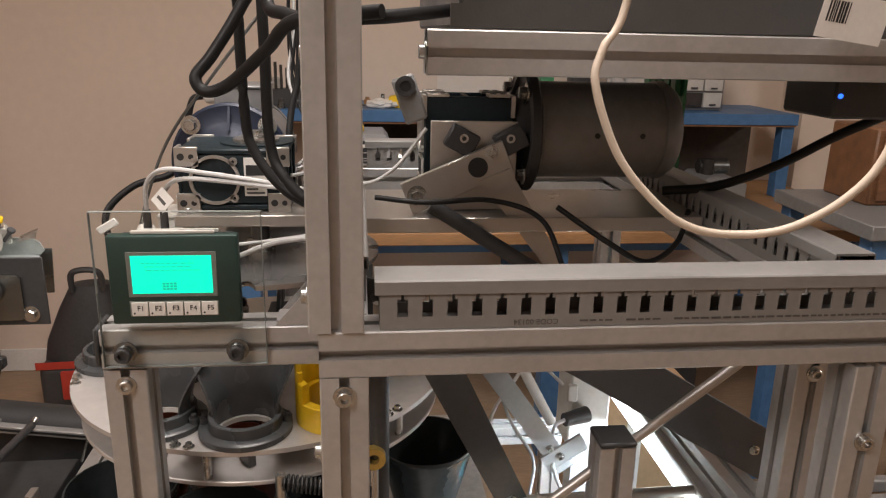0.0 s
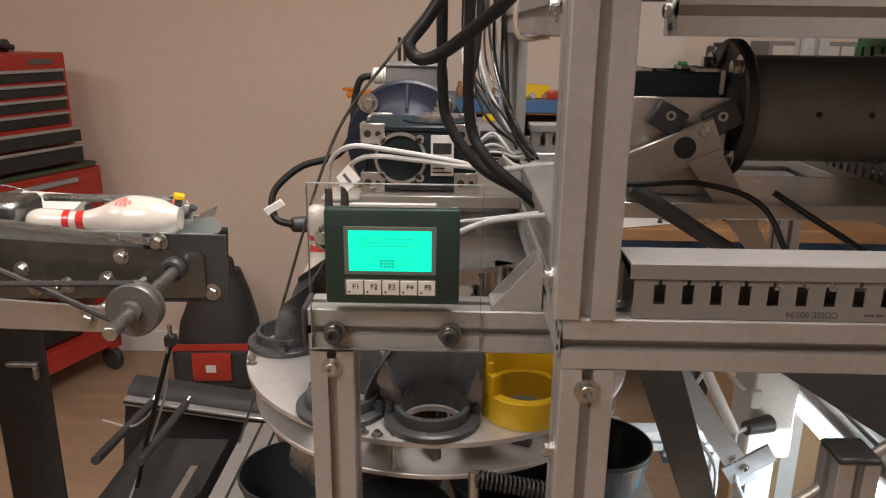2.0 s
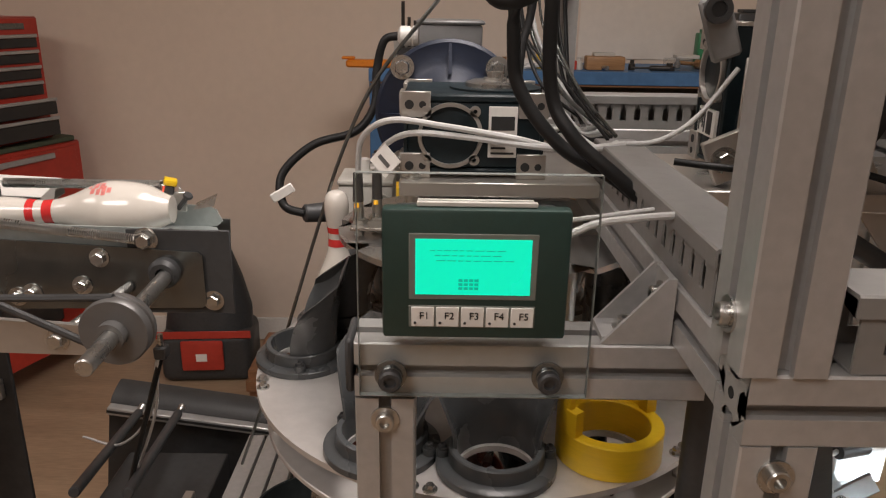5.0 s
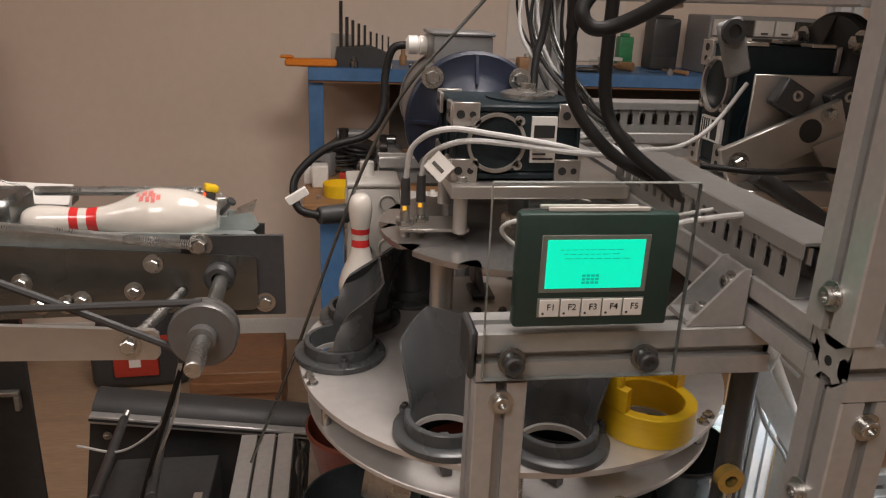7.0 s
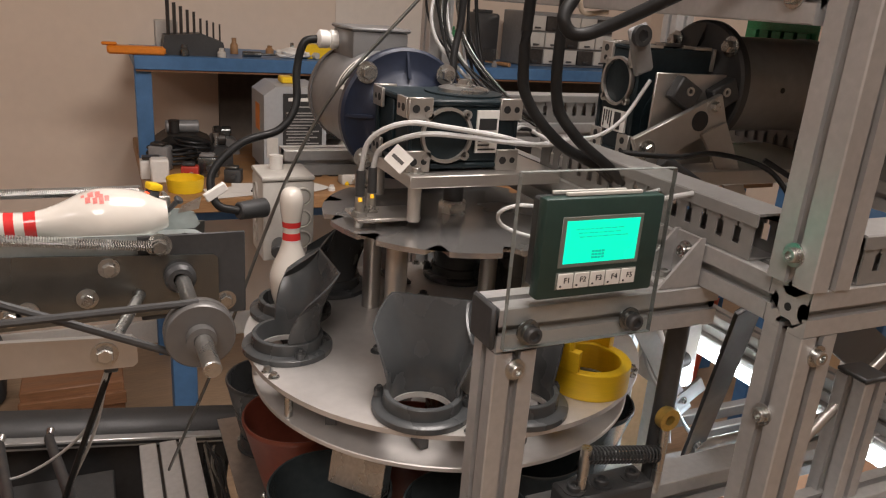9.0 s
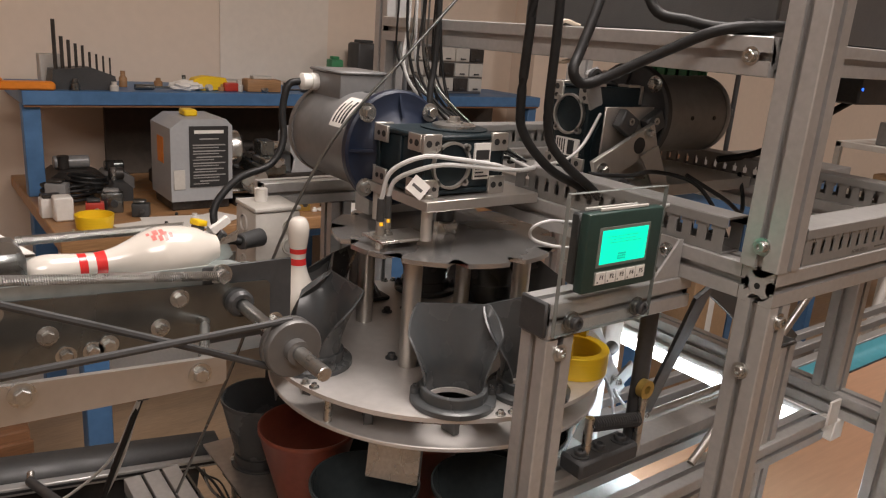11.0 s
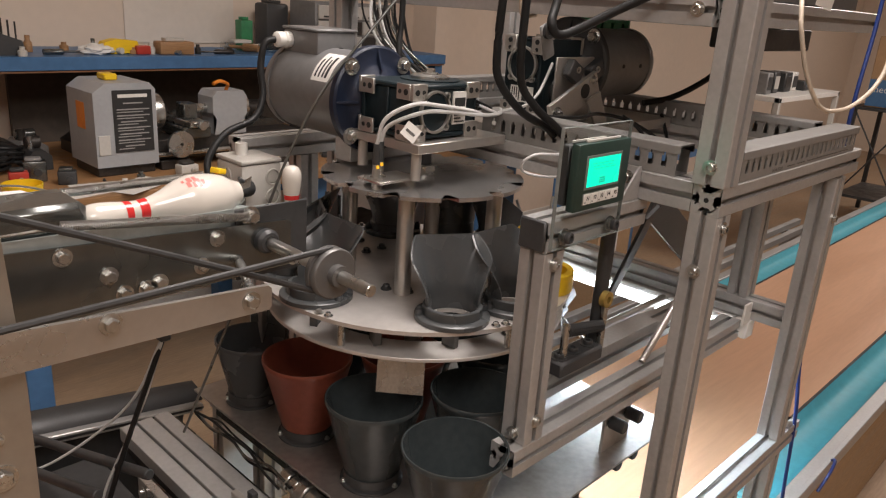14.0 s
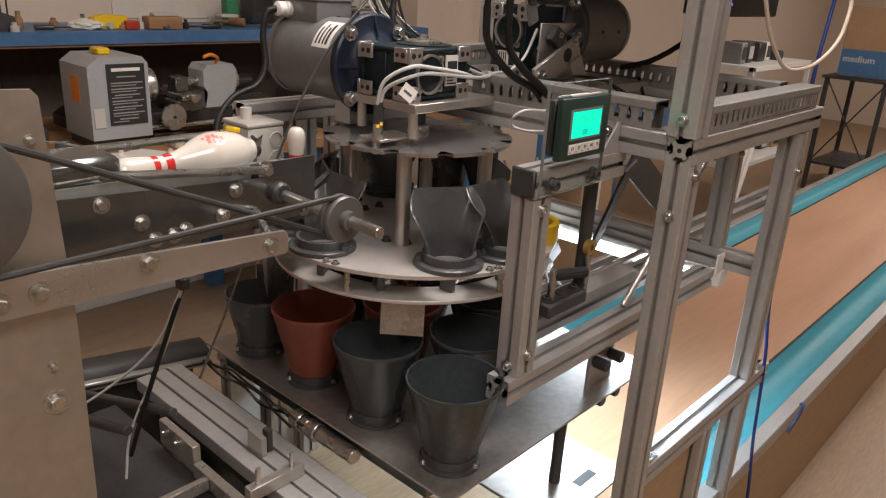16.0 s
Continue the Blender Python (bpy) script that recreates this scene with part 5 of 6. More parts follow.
# ---- junction box ----
jb = thing("junction_box", "light grey junction box with knock-outs and black plug", "junction box")
part("case", box(B(), -0.325, -0.250, 1.22, 1.30, 1.030, 1.148, 0.004, seg=2), JBOX, jb)
part("lid", box(B(), -0.326, -0.249, 1.219, 1.301, 1.1485, 1.156, 0.003, seg=2), JBOX, jb)
for z in (1.125, 1.092, 1.060):
    part("knock_out", lathe(B(), [(0, 0.0006), (0.0095, 0.0006), (0.0100, 0.0), (0.0112, 0.0), (0.0118, 0.0022), (0.0132, 0.0024), (0.0142, 0.0)], 28, pose(-0.2675, 1.22, z, 90)), JBOX, jb)
    part("knock_out", lathe(B(), [(0, 0.0006), (0.0095, 0.0006), (0.0100, 0.0), (0.0112, 0.0), (0.0118, 0.0022), (0.0132, 0.0024), (0.0142, 0.0)], 28, pose(-0.325, 1.265, z, 0, -90)), JBOX, jb)
part("gland", cyl(B(), (-0.295, 1.27, 1.156), (-0.295, 1.27, 1.176), 0.010, 12), WHITE, jb)
part("plug", cyl(B(), (-0.325, 1.20, 1.118), (-0.365, 1.18, 1.120), 0.014, 16, 0.012, 0.002), BLACK, jb, "black cable plug")
part("lower_plug", cyl(B(), (-0.30, 1.2195, 1.055), (-0.31, 1.185, 1.055), 0.012, 16, 0.010, 0.002), BLACK, jb, "black cable plug")
profile_bar("post", jb, "z", 0.0, 1.0345, -0.26, 1.26)

# ---- cables ----


def cable(label, pts, r, material, group="", k=8):
    t = thing("cable", label, "cable", group or "loose cables")
    part("sheath", tube(B(), pts, r, 10, k), material, t)
    return t


BLK = "thick black power cable hanging from the top frame"
cable(BLK, [(-0.128, 0.86, 1.72), (-0.128, 0.865, 1.50), (-0.127, 0.872, 1.36), (-0.118, 0.868, 1.315), (-0.085, 0.850, 1.275), (-0.045, 0.835, 1.254), (-0.026, 0.832, 1.240)], 0.0060, CABLE, "black power cables")
cable(BLK, [(-0.104, 0.850, 1.72), (-0.100, 0.850, 1.45), (-0.098, 0.850, 1.33), (-0.080, 0.835, 1.288), (-0.045, 0.82, 1.258), (-0.024, 0.815, 1.240)], 0.0060, CABLE, "black power cables")
cable("thick black cable looping down beside the top beam", [(-0.06, 0.80, 1.72), (-0.085, 0.79, 1.53), (-0.112, 0.78, 1.470), (-0.140, 0.77, 1.425), (-0.156, 0.762, 1.403), (-0.146, 0.757, 1.390), (-0.122, 0.745, 1.398), (-0.080, 0.70, 1.432), (-0.050, 0.655, 1.457), (0.02, 0.615, 1.465)], 0.0060, CABLE, "black power cables")
cable("thick black cable from the top beam", [(-0.09, 0.78, 1.74), (-0.085, 0.74, 1.50), (-0.06, 0.69, 1.462), (0.01, 0.64, 1.4605), (0.088, 0.72, 1.47)], 0.0060, CABLE, "black power cables")
cable("black cable hanging behind the gearbox", [(-0.075, 1.13, 1.74), (-0.082, 1.12, 1.42), (-0.095, 1.11, 1.34), (-0.102, 1.085, 1.27)], 0.0050, CABLE, "black power cables")
cable("black cable from the motor gland to the junction box", [(-0.242, 1.247, 1.345), (-0.262, 1.247, 1.338), (-0.272, 1.245, 1.30), (-0.275, 1.235, 1.255), (-0.30, 1.225, 1.222), (-0.355, 1.215, 1.205), (-0.395, 1.20, 1.168), (-0.392, 1.185, 1.130), (-0.364, 1.18, 1.120)], 0.0056, CABLE, "black power cables")
wt = thing("cable_flag", "white tape flag on the motor cable", "tag")
part("tape", box(B(), -0.016, 0.016, -0.004, 0.004, -0.006, 0.006, 0.001, pose(-0.393, 1.186, 1.146, 0, -30, 10)), PAPER, wt)
cable("thin grey steel-sheathed line running down past the motor", [(-0.115, 1.03, 1.48), (-0.195, 1.05, 1.385), (-0.262, 1.075, 1.30), (-0.305, 1.10, 1.21), (-0.340, 1.12, 1.11), (-0.40, 1.14, 0.93), (-0.47, 1.17, 0.74)], 0.0022, GALV)
rs = random.Random(3)
for i in range(13):
    x, y = -0.075 + rs.uniform(-0.03, 0.035), 1.17 + rs.uniform(-0.02, 0.03)
    e = (-0.02 + rs.uniform(-0.01, 0.012), 1.02 + rs.uniform(-0.06, 0.12), 1.262)
    cable("thin control lead in a loose bundle", [(x + rs.uniform(-.02, .02), y, 1.74), (x + rs.uniform(-.012, .012), y, 1.48), (x, y - 0.01, 1.37), ((x + e[0]) / 2 + rs.uniform(-.015, .015), (y + e[1]) / 2, 1.30), e], rs.choice((0.0017, 0.0022, 0.0026)), rs.choice((GREYC, GREYC, CABLE, CABLE, CABLE, GALV)), "control leads")
for i in range(6):
    y = 0.95 + i * 0.03
    cable("short lead tangled beside the gearbox", [(-0.085, y, 1.25 + rs.uniform(0, .03)), (-0.06, y + rs.uniform(-.02, .02), 1.262 + rs.uniform(0, .02)), (-0.035, y + rs.uniform(-.03, .03), 1.258), (-0.015, y, 1.262)], 0.0024, rs.choice((CABLE, GREYC, GREYC)), "control leads")
cable("grey lead running up to the second gearbox", [(-0.01, 0.94, 1.262), (0.02, 0.93, 1.268), (0.05, 0.925, 1.29), (0.085, 0.93, 1.335)], 0.0024, GREYC, "control leads")
cable("cream mains cord hanging in front of the frame", [(0.222, 0.60, 1.70), (0.214, 0.60, 1.49), (0.192, 0.588, 1.440), (0.186, 0.580, 1.412), (0.205, 0.570, 1.360), (0.235, 0.562, 1.324), (0.262, 0.556, 1.305), (0.295, 0.550, 1.299), (0.335, 0.535, 1.307), (0.372, 0.520, 1.336), (0.395, 0.515, 1.375), (0.41, 0.52, 1.45), (0.40, 0.54, 1.70)], 0.0034, CREAM)
cable("cream cord tied to the top beam", [(-0.012, 0.90, 1.4535), (-0.045, 0.90, 1.455), (-0.046, 0.90, 1.41), (-0.012, 0.90, 1.4095)], 0.0028, CREAM)
cable("blue network cable hanging down the front post", [(0.60, 0.60, 1.74), (0.60, 0.60, 1.45), (0.572, 0.60, 1.262), (0.597, 0.60, 1.013), (0.560, 0.585, 0.80), (0.535, 0.56, 0.66), (0.565, 0.555, 0.45), (0.60, 0.548, 0.28), (0.62, 0.54, 0.05)], 0.0038, BLUEC)
cable("blue network cable clipped to the lane rail", [(0.86, 0.556, 0.33), (0.90, 0.548, 0.372), (0.94, 0.552, 0.385), (0.97, 0.565, 0.3685)], 0.0040, BLUEC)
cable("thick black cable from the motor across the frame", [(0.40, 0.93, 1.255), (0.46, 0.90, 1.268), (0.52, 0.87, 1.30), (0.58, 0.85, 1.34), (0.64, 0.83, 1.374)], 0.0060, CABLE, "black power cables")
cable("black lead lying inside the frame", [(0.02, 0.88, 1.258), (0.08, 0.86, 1.256), (0.16, 0.875, 1.255), (0.215, 0.84, 1.24), (0.235, 0.80, 1.19), (0.255, 0.78, 1.13)], 0.0032, CABLE)
cable("black lead lying inside the frame", [(0.245, 0.88, 1.245), (0.30, 0.84, 1.21), (0.35, 0.84, 1.185), (0.40, 0.87, 1.20), (0.425, 0.90, 1.235)], 0.0036, CABLE)
cb = thing("circuit_board", "green circuit board behind the motor", "circuit board")
part("board", box(B(), 0.455, 0.459, 1.02, 1.16, 1.27, 1.42, 0.0), GREENP, cb)
for i in range(5):
    part("terminal", box(B(), 0.446, 0.4545, 1.03 + i * 0.025, 1.048 + i * 0.025, 1.30, 1.33, 0.001), WHITE, cb)
    part("terminal", box(B(), 0.446, 0.4545, 1.03 + i * 0.025, 1.048 + i * 0.025, 1.37, 1.40, 0.001), GREENP, cb)

# ---- printed words on the front duct ----
def duct_text(s, size, x):
    text_mesh("print", s, size, Matrix(((-1, 0, 0, x), (0, 0, -1, -0.0004), (0, -1, 0, 0.0050), (0, 0, 0, 1))), FAINT, d_front, 0.0001)


duct_text("CODE 00134", 0.0068, 0.128)
rs = random.Random(6)
x = 0.165
while x < 0.44:
    w = rs.uniform(0.003, 0.008)
    part("print_bar", box(B(), x, x + w, -0.0005, 0.0, 0.0042, 0.0058), FAINT, d_front)
    x += w + rs.choice((0.0015, 0.002, 0.0025, 0.012))

# ---- flaps under the turntable ----
q = pose(CX, CY, TZ, 0, 0, -139) @ pose(0.196, 0, -0.052, 0, -12)
fl = thing("guide_flap", "bent bright aluminium guide flap under the turntable", "guide flap")
part("leaf", prism(B(), [(-0.022, 0.0), (0.022, 0.0), (0.034, -0.014), (0.034, -0.066), (-0.034, -0.066), (-0.034, -0.014)], q @ Matrix(((0, 0, 1, 0.004), (1, 0, 0, 0), (0, 1, 0, 0), (0, 0, 0, 1))), 0.0015), STEEL, fl)
for sy in (-1, 1):
    part("side_lip", box(B(), -0.014, 0.0038, 0.0325 * sy - 0.0007, 0.0325 * sy + 0.0007, -0.066, -0.014, 0, q), STEEL, fl)
part("tab", box(B(), -0.03, 0.0038, -0.018, 0.018, -0.0018, -0.0003, 0, q), STEEL, fl)
for a in (-160, -100, -40, 20, 80, 140):
    for da in (-7.4, -3.6):
        bolt(tt, (0.246 * math.cos(radians(a + da)), 0.246 * math.sin(radians(a + da)), 0.0), (0, 0, 1), 0.0042, 0.0045, True, STEEL, False)
    part("stand_off", cyl(B(), (0.236 * math.cos(radians(a)), 0.236 * math.sin(radians(a)), -0.0437), (0.236 * math.cos(radians(a)), 0.236 * math.sin(radians(a)), -0.0065), 0.005, 12), STEEL, tt)

# ---- wall details ----
slab("wall_pier", 1.86, 2.30, 2.98, 3.149, 0.0, 2.6, WALL, "plain cream-painted wall pier", "wall")
pp = thing("wall_sheet", "pale translucent sheet pinned on the wall", "sheet")
part("sheet", box(B(), 0.33, 0.80, 3.144, 3.147, 1.19, 1.62), mat("pale_sheet", (0.72, 0.65, 0.57), 0.6, 0.0, 0.04, 4, 0.3, 12), pp)

# ---- workbench ----
bench = thing("workbench", "blue steel workbench with wooden top and raised shelf", "workbench")
part("bench_top", box(B(), -0.430, 1.84, 2.24, 3.13, 0.805, 0.845, 0.003), WOOD, bench)
part("shelf", box(B(), -0.425, 1.70, 2.74, 3.13, 1.132, 1.175, 0.002), BLUE, bench)
part("shelf_lining", box(B(), -0.42, 1.695, 2.745, 3.125, 1.1255, 1.1317, 0.0), DKWOOD, bench)
for x in (-0.425, 1.65):
    part("shelf_upright", box(B(), x, x + 0.05, 2.76, 2.81, 0.8455, 1.1315, 0.002), BLUE, bench)
for x in (-0.385, 0.62, 1.70):
    part("leg", box(B(), x, x + 0.07, 2.30, 2.37, 0.0, 0.8045, 0.003), BLUE, bench)
    part("leg", box(B(), x, x + 0.07, 3.02, 3.09, 0.0, 0.8045, 0.003), BLUE, bench)
# dark sheet added before the wall to give the shade under the shelf
part("under_shelf_shade", box(B(), -0.13, 1.68, 3.05, 3.07, 0.8455, 1.1315, 0.001), mat("under_shelf_shade_brown", (0.075, 0.060, 0.048), 0.7, 0.0, 0.2, 5, 0.05, 80), bench, "dark brown sheet for the shade under the shelf")
part("apron", box(B(), -0.314, 1.699, 2.315, 2.345, 0.76, 0.804, 0.002), BLUE, bench)

# ---- things on the shelf ----
S = 1.1755
di = thing("drill_index", "black plastic drill bit stand with bits", "drill stand")
part("base", prism(B(), [(-0.10, 0), (0.10, 0), (0.09, 0.045), (0.02, 0.07), (-0.09, 0.06)], Matrix(((1, 0, 0, -0.24), (0, 0, 1, 2.78), (0, 1, 0, S), (0, 0, 0, 1))), 0.09), BLACK, di)
for i in range(9):
    x = -0.315 + i * 0.02
    h = (0.15, 0.10, 0.09, 0.08, 0.075, 0.055, 0.05, 0.045, 0.04)[i]
    part("drill_bit", cyl(B(), (x, 2.82, S + 0.045), (x, 2.82, S + 0.06 + h), 0.006 - i * 0.0004, 8), IRON, di)
part("box", box(B(), -0.35, -0.28, 2.88, 2.94, S, S + 0.10, 0.003), JBOX, di)
ot = thing("orange_tray", "orange plastic tool tray at the shelf end", "tray")
part("tray", box(B(), -0.50, -0.33, 2.745, 2.80, S, S + 0.025, 0.006), ORANGE, ot)
part("handle", box(B(), -0.515, -0.47, 2.75, 2.775, S + 0.0255, S + 0.035, 0.004), ORANGE, ot)
for nm, lb, ct, mt, (x, y, w, d, h) in (
        ("wood_block", "small wooden block with holes", "block", WOOD, (0.30, 2.79, 0.13, 0.06, 0.045)),
        ("glue_gun", "yellow plastic hand tool lying flat", "tool", YELLOW, (0.13, 2.82, 0.09, 0.05, 0.06)),
        ("rag", "crumpled pale cloth on the shelf", "cloth", PAPER, (0.04, 2.79, 0.10, 0.07, 0.035)),
        ("green_carton", "small green carton on the shelf", "carton", GREENP, (0.72, 2.95, 0.055, 0.05, 0.12)),
        ("clear_case", "clear plastic parts case", "case", JBOX, (0.58, 2.80, 0.14, 0.08, 0.04)),
        ("glass_jar", "clear plastic tub on the shelf", "tub", JBOX, (0.80, 2.82, 0.09, 0.08, 0.06)),
        ("red_tool", "small red hand tool", "tool", TOOL_RED, (0.22, 2.80, 0.05, 0.04, 0.03)),
        ("black_speaker", "black box standing on the shelf", "box", BLACK, (0.86, 2.98, 0.11, 0.10, 0.19))):
    t = thing(nm, lb, ct)
    if nm == "rag":
        bm = B()
        bmesh.ops.create_icosphere(bm, subdivisions=4, radius=1)
        for v in bm.verts:
            k = 1 + 0.35 * noise.noise(v.co * 2.3) + 0.16 * noise.noise(v.co * 6.1)
            v.co = Vector((x + w / 2 + v.co.x * k * w * 0.55, y + d / 2 + v.co.y * k * d * 0.5, S + max(0.0, (v.co.z * k + 0.75) * h * 0.55)))
        part("body", bm, mt, t, smooth=60)
        continue
    if nm == "glue_gun":
        part("body", prism(B(), [(0, 0.02), (0.03, 0.0), (0.10, 0.004), (0.13, 0.02), (0.12, 0.045), (0.05, 0.05), (0.01, 0.04)], Matrix(((1, 0, 0, x - 0.02), (0, 0, 1, y), (0, 1, 0, S), (0, 0, 0, 1))), d), mt, t)
        part("grip", prism(B(), [(0, 0), (0.03, 0), (0.045, 0.014), (0.02, 0.022), (-0.01, 0.016)], Matrix(((1, 0, 0, x - 0.06), (0, 0, 1, y + 0.01), (0, 1, 0, S), (0, 0, 0, 1))), d * 0.6), BLACK, t)
        continue
    part("body", box(B(), x, x + w, y, y + d, S, S + h, min(w, d, h) * 0.12, seg=2), CLEARP if nm in ("clear_case", "glass_jar") else mt, t)
    if nm in ("wood_block", "clear_case", "black_speaker", "green_carton"):
        part("top_piece", box(B(), x + w * 0.2, x + w * 0.75, y + d * 0.2, y + d * 0.8, S + h + 0.0003, S + h + 0.012, 0.002), mt if nm != "wood_block" else JBOX, t)
rs = random.Random(31)
for i in range(22):
    x, y = -0.40 + i * 0.062 + rs.uniform(-0.01, 0.01), 2.78 + rs.uniform(0, 0.22)
    if -0.36 < x < -0.10 and y < 2.9 or 0.84 < x < 1.0 and y > 2.88:
        y = 2.765
    t = thing("shelf_item", "small hand tool or part lying on the blue shelf", "tool", "small things on the shelf")
    r, h = rs.uniform(0.008, 0.018), rs.uniform(0.02, 0.055)
    mt = rs.choice((IRON, BLACK, STEEL, GALV, MOTOR_B, JBOX, WOOD))
    if i % 3:
        part("body", lathe(B(), [(0, 0), (r, 0), (r, h * 0.55), (r * 0.6, h * 0.7), (r * 0.6, h), (0, h)], 14, pose(x, y, S)), mt, t)
    else:
        q = pose(x, y, S + r, 0, 90, rs.uniform(0, 180))
        part("body", lathe(B(), [(0, -0.05), (r, -0.05), (r, 0.01), (r * 0.4, 0.018), (r * 0.4, 0.075), (0, 0.075)], 12, q), mt, t)
og = thing("parts_organiser", "dark parts organiser with small drawers", "organiser")
part("case", box(B(), 1.02, 1.44, 2.86, 3.05, S, S + 0.21, 0.004), MOTOR_B, og)
for i in range(5):
    for j in range(3):
        dr = part("drawer", box(B(), 1.03 + i * 0.081, 1.105 + i * 0.081, 2.848, 2.8595, S + 0.012 + j * 0.064, S + 0.068 + j * 0.064, 0.002), JBOX if (i + j) % 3 else IRON, og)
        part("pull", box(B(), 1.055 + i * 0.081, 1.08 + i * 0.081, 2.842, 2.8478, S + 0.02 + j * 0.064, S + 0.026 + j * 0.064), BLACK, dr)

# ---- lathe on the bench ----
BZ = 0.8455
la = thing("bench_lathe", "grey bench lathe with black data plate", "lathe")
bm = B()
prism(bm, [(0.043, 0.032), (0.233, 0.032), (0.233, 0.262), (0.215, 0.282), (0.08, 0.282), (0.043, 0.255)], Matrix(((1, 0, 0, -0.13), (0, 0, 1, 2.43), (0, 1, 0, BZ), (0, 0, 0, 1))), 0.20)
part("headstock_cover", bm, LATHE, la, "grey enamelled headstock cover", smooth=20)
part("data_plate", box(B(), -0.031, 0.089, 2.4265, 2.4295, BZ + 0.075, BZ + 0.262), FLAT_BLACK, la, "black data plate")
FAINT_W = mat("faded_white_print", (0.32, 0.31, 0.30), 0.6)
for i in range(9):
    w = (0.09, 0.06, 0.10, 0.10, 0.08, 0.10, 0.09, 0.10, 0.06)[i]
    z = BZ + 0.240 - i * 0.0185
    part("print_bar", box(B(), 0.029 - w / 2, 0.029 + w / 2, 2.4252, 2.4264, z, z + (0.010 if i == 0 else 0.0036)), PAPER if i == 0 else FAINT_W, la)
    if i > 1:
        part("print_bar", box(B(), 0.029 - 0.05, 0.029 - 0.05 + w * 0.8, 2.4252, 2.4264, z - 0.0075, z - 0.0049), FAINT_W, la)
part("switch_plate", box(B(), -0.080, -0.046, 2.4262, 2.4298, BZ + 0.07, BZ + 0.13, 0.001), JBOX, la)
part("warning_label", box(B(), -0.0885, -0.0872, 2.50, 2.56, BZ + 0.14, BZ + 0.22), ORANGE, la, "orange warning label")
part("yellow_knob", box(B(), -0.02, 0.02, 2.50, 2.56, BZ + 0.2823, BZ + 0.302, 0.004), YELLOW, la)
part("base", box(B(), -0.08, 0.10, 2.45, 2.62, BZ, BZ + 0.0318, 0.003), IRON, la)
part("bed", box(B(), 0.106, 0.66, 2.47, 2.58, BZ + 0.03, BZ + 0.095, 0.004), IRON, la)
ck_ = part("chuck", lathe(B(), [(0, 0), (0.030, 0), (0.032, 0.010), (0.052, 0.012), (0.055, 0.016), (0.055, 0.046), (0.050, 0.050), (0.014, 0.050), (0.014, 0.044), (0, 0.044)], 28, pose(0.104, 2.52, BZ + 0.18, 0, 90)), STEEL, la, "bright steel chuck")
for a in (0, 120, 240):
    q = pose(0.154, 2.52, BZ + 0.18, a) @ pose(0, 0, 0.022)
    part("jaw", box(B(), 0.0005, 0.016, -0.007, 0.007, -0.010, 0.014, 0.001, q), IRON, ck_)
cr_ = part("carriage", box(B(), 0.19, 0.29, 2.43, 2.60, BZ + 0.0955, BZ + 0.135, 0.006), GALV, la)
part("cross_slide", box(B(), 0.205, 0.272, 2.41, 2.585, BZ + 0.1355, BZ + 0.155, 0.003), STEEL, cr_)
part("tool_post", box(B(), 0.215, 0.262, 2.47, 2.53, BZ + 0.1555, BZ + 0.205, 0.004), GALV, cr_)
part("slide_crank", cyl(B(), (0.238, 2.4095, BZ + 0.145), (0.238, 2.385, BZ + 0.145), 0.014, 18, None, 0.002), STEEL, cr_)
part("hand_wheel", lathe(B(), [(0.006, 0), (0.036, 0.004), (0.043, 0.0), (0.043, 0.012), (0.006, 0.014)], 28, pose(0.175, 2.4285, BZ + 0.085, 90), close=True), STEEL, la)
ts_ = part("tailstock", prism(B(), [(0, 0), (0.12, 0), (0.115, 0.05), (0.125, 0.07), (0.125, 0.125), (0.11, 0.145), (0.012, 0.145), (-0.004, 0.125), (-0.004, 0.07), (0.01, 0.05)], Matrix(((1, 0, 0, 0.325), (0, 0, 1, 2.475), (0, 1, 0, BZ + 0.0955), (0, 0, 0, 1))), 0.10), LATHE, la, "", 25)
part("quill", cyl(B(), (0.27, 2.525, BZ + 0.18), (0.3205, 2.525, BZ + 0.18), 0.016, 18), STEEL, ts_)
part("clamp_lever", tube(B(), [(0.385, 2.50, BZ + 0.241), (0.380, 2.48, BZ + 0.262), (0.345, 2.465, BZ + 0.275), (0.315, 2.46, BZ + 0.268)], 0.006), ORANGE, ts_, "orange clamp lever")
part("tail_wheel", lathe(B(), [(0.006, 0), (0.040, 0.003), (0.046, 0.0), (0.046, 0.012), (0.006, 0.016)], 28, pose(0.4505, 2.525, BZ + 0.18, 0, 90), close=True), STEEL, ts_)
part("lead_screw", cyl(B(), (0.106, 2.452, BZ + 0.05), (0.66, 2.452, BZ + 0.05), 0.008, 12), STEEL, la)
for x in (0.12, 0.54):
    part("foot", box(B(), x, x + 0.10, 2.45, 2.60, BZ, BZ + 0.0295, 0.002), IRON, la)

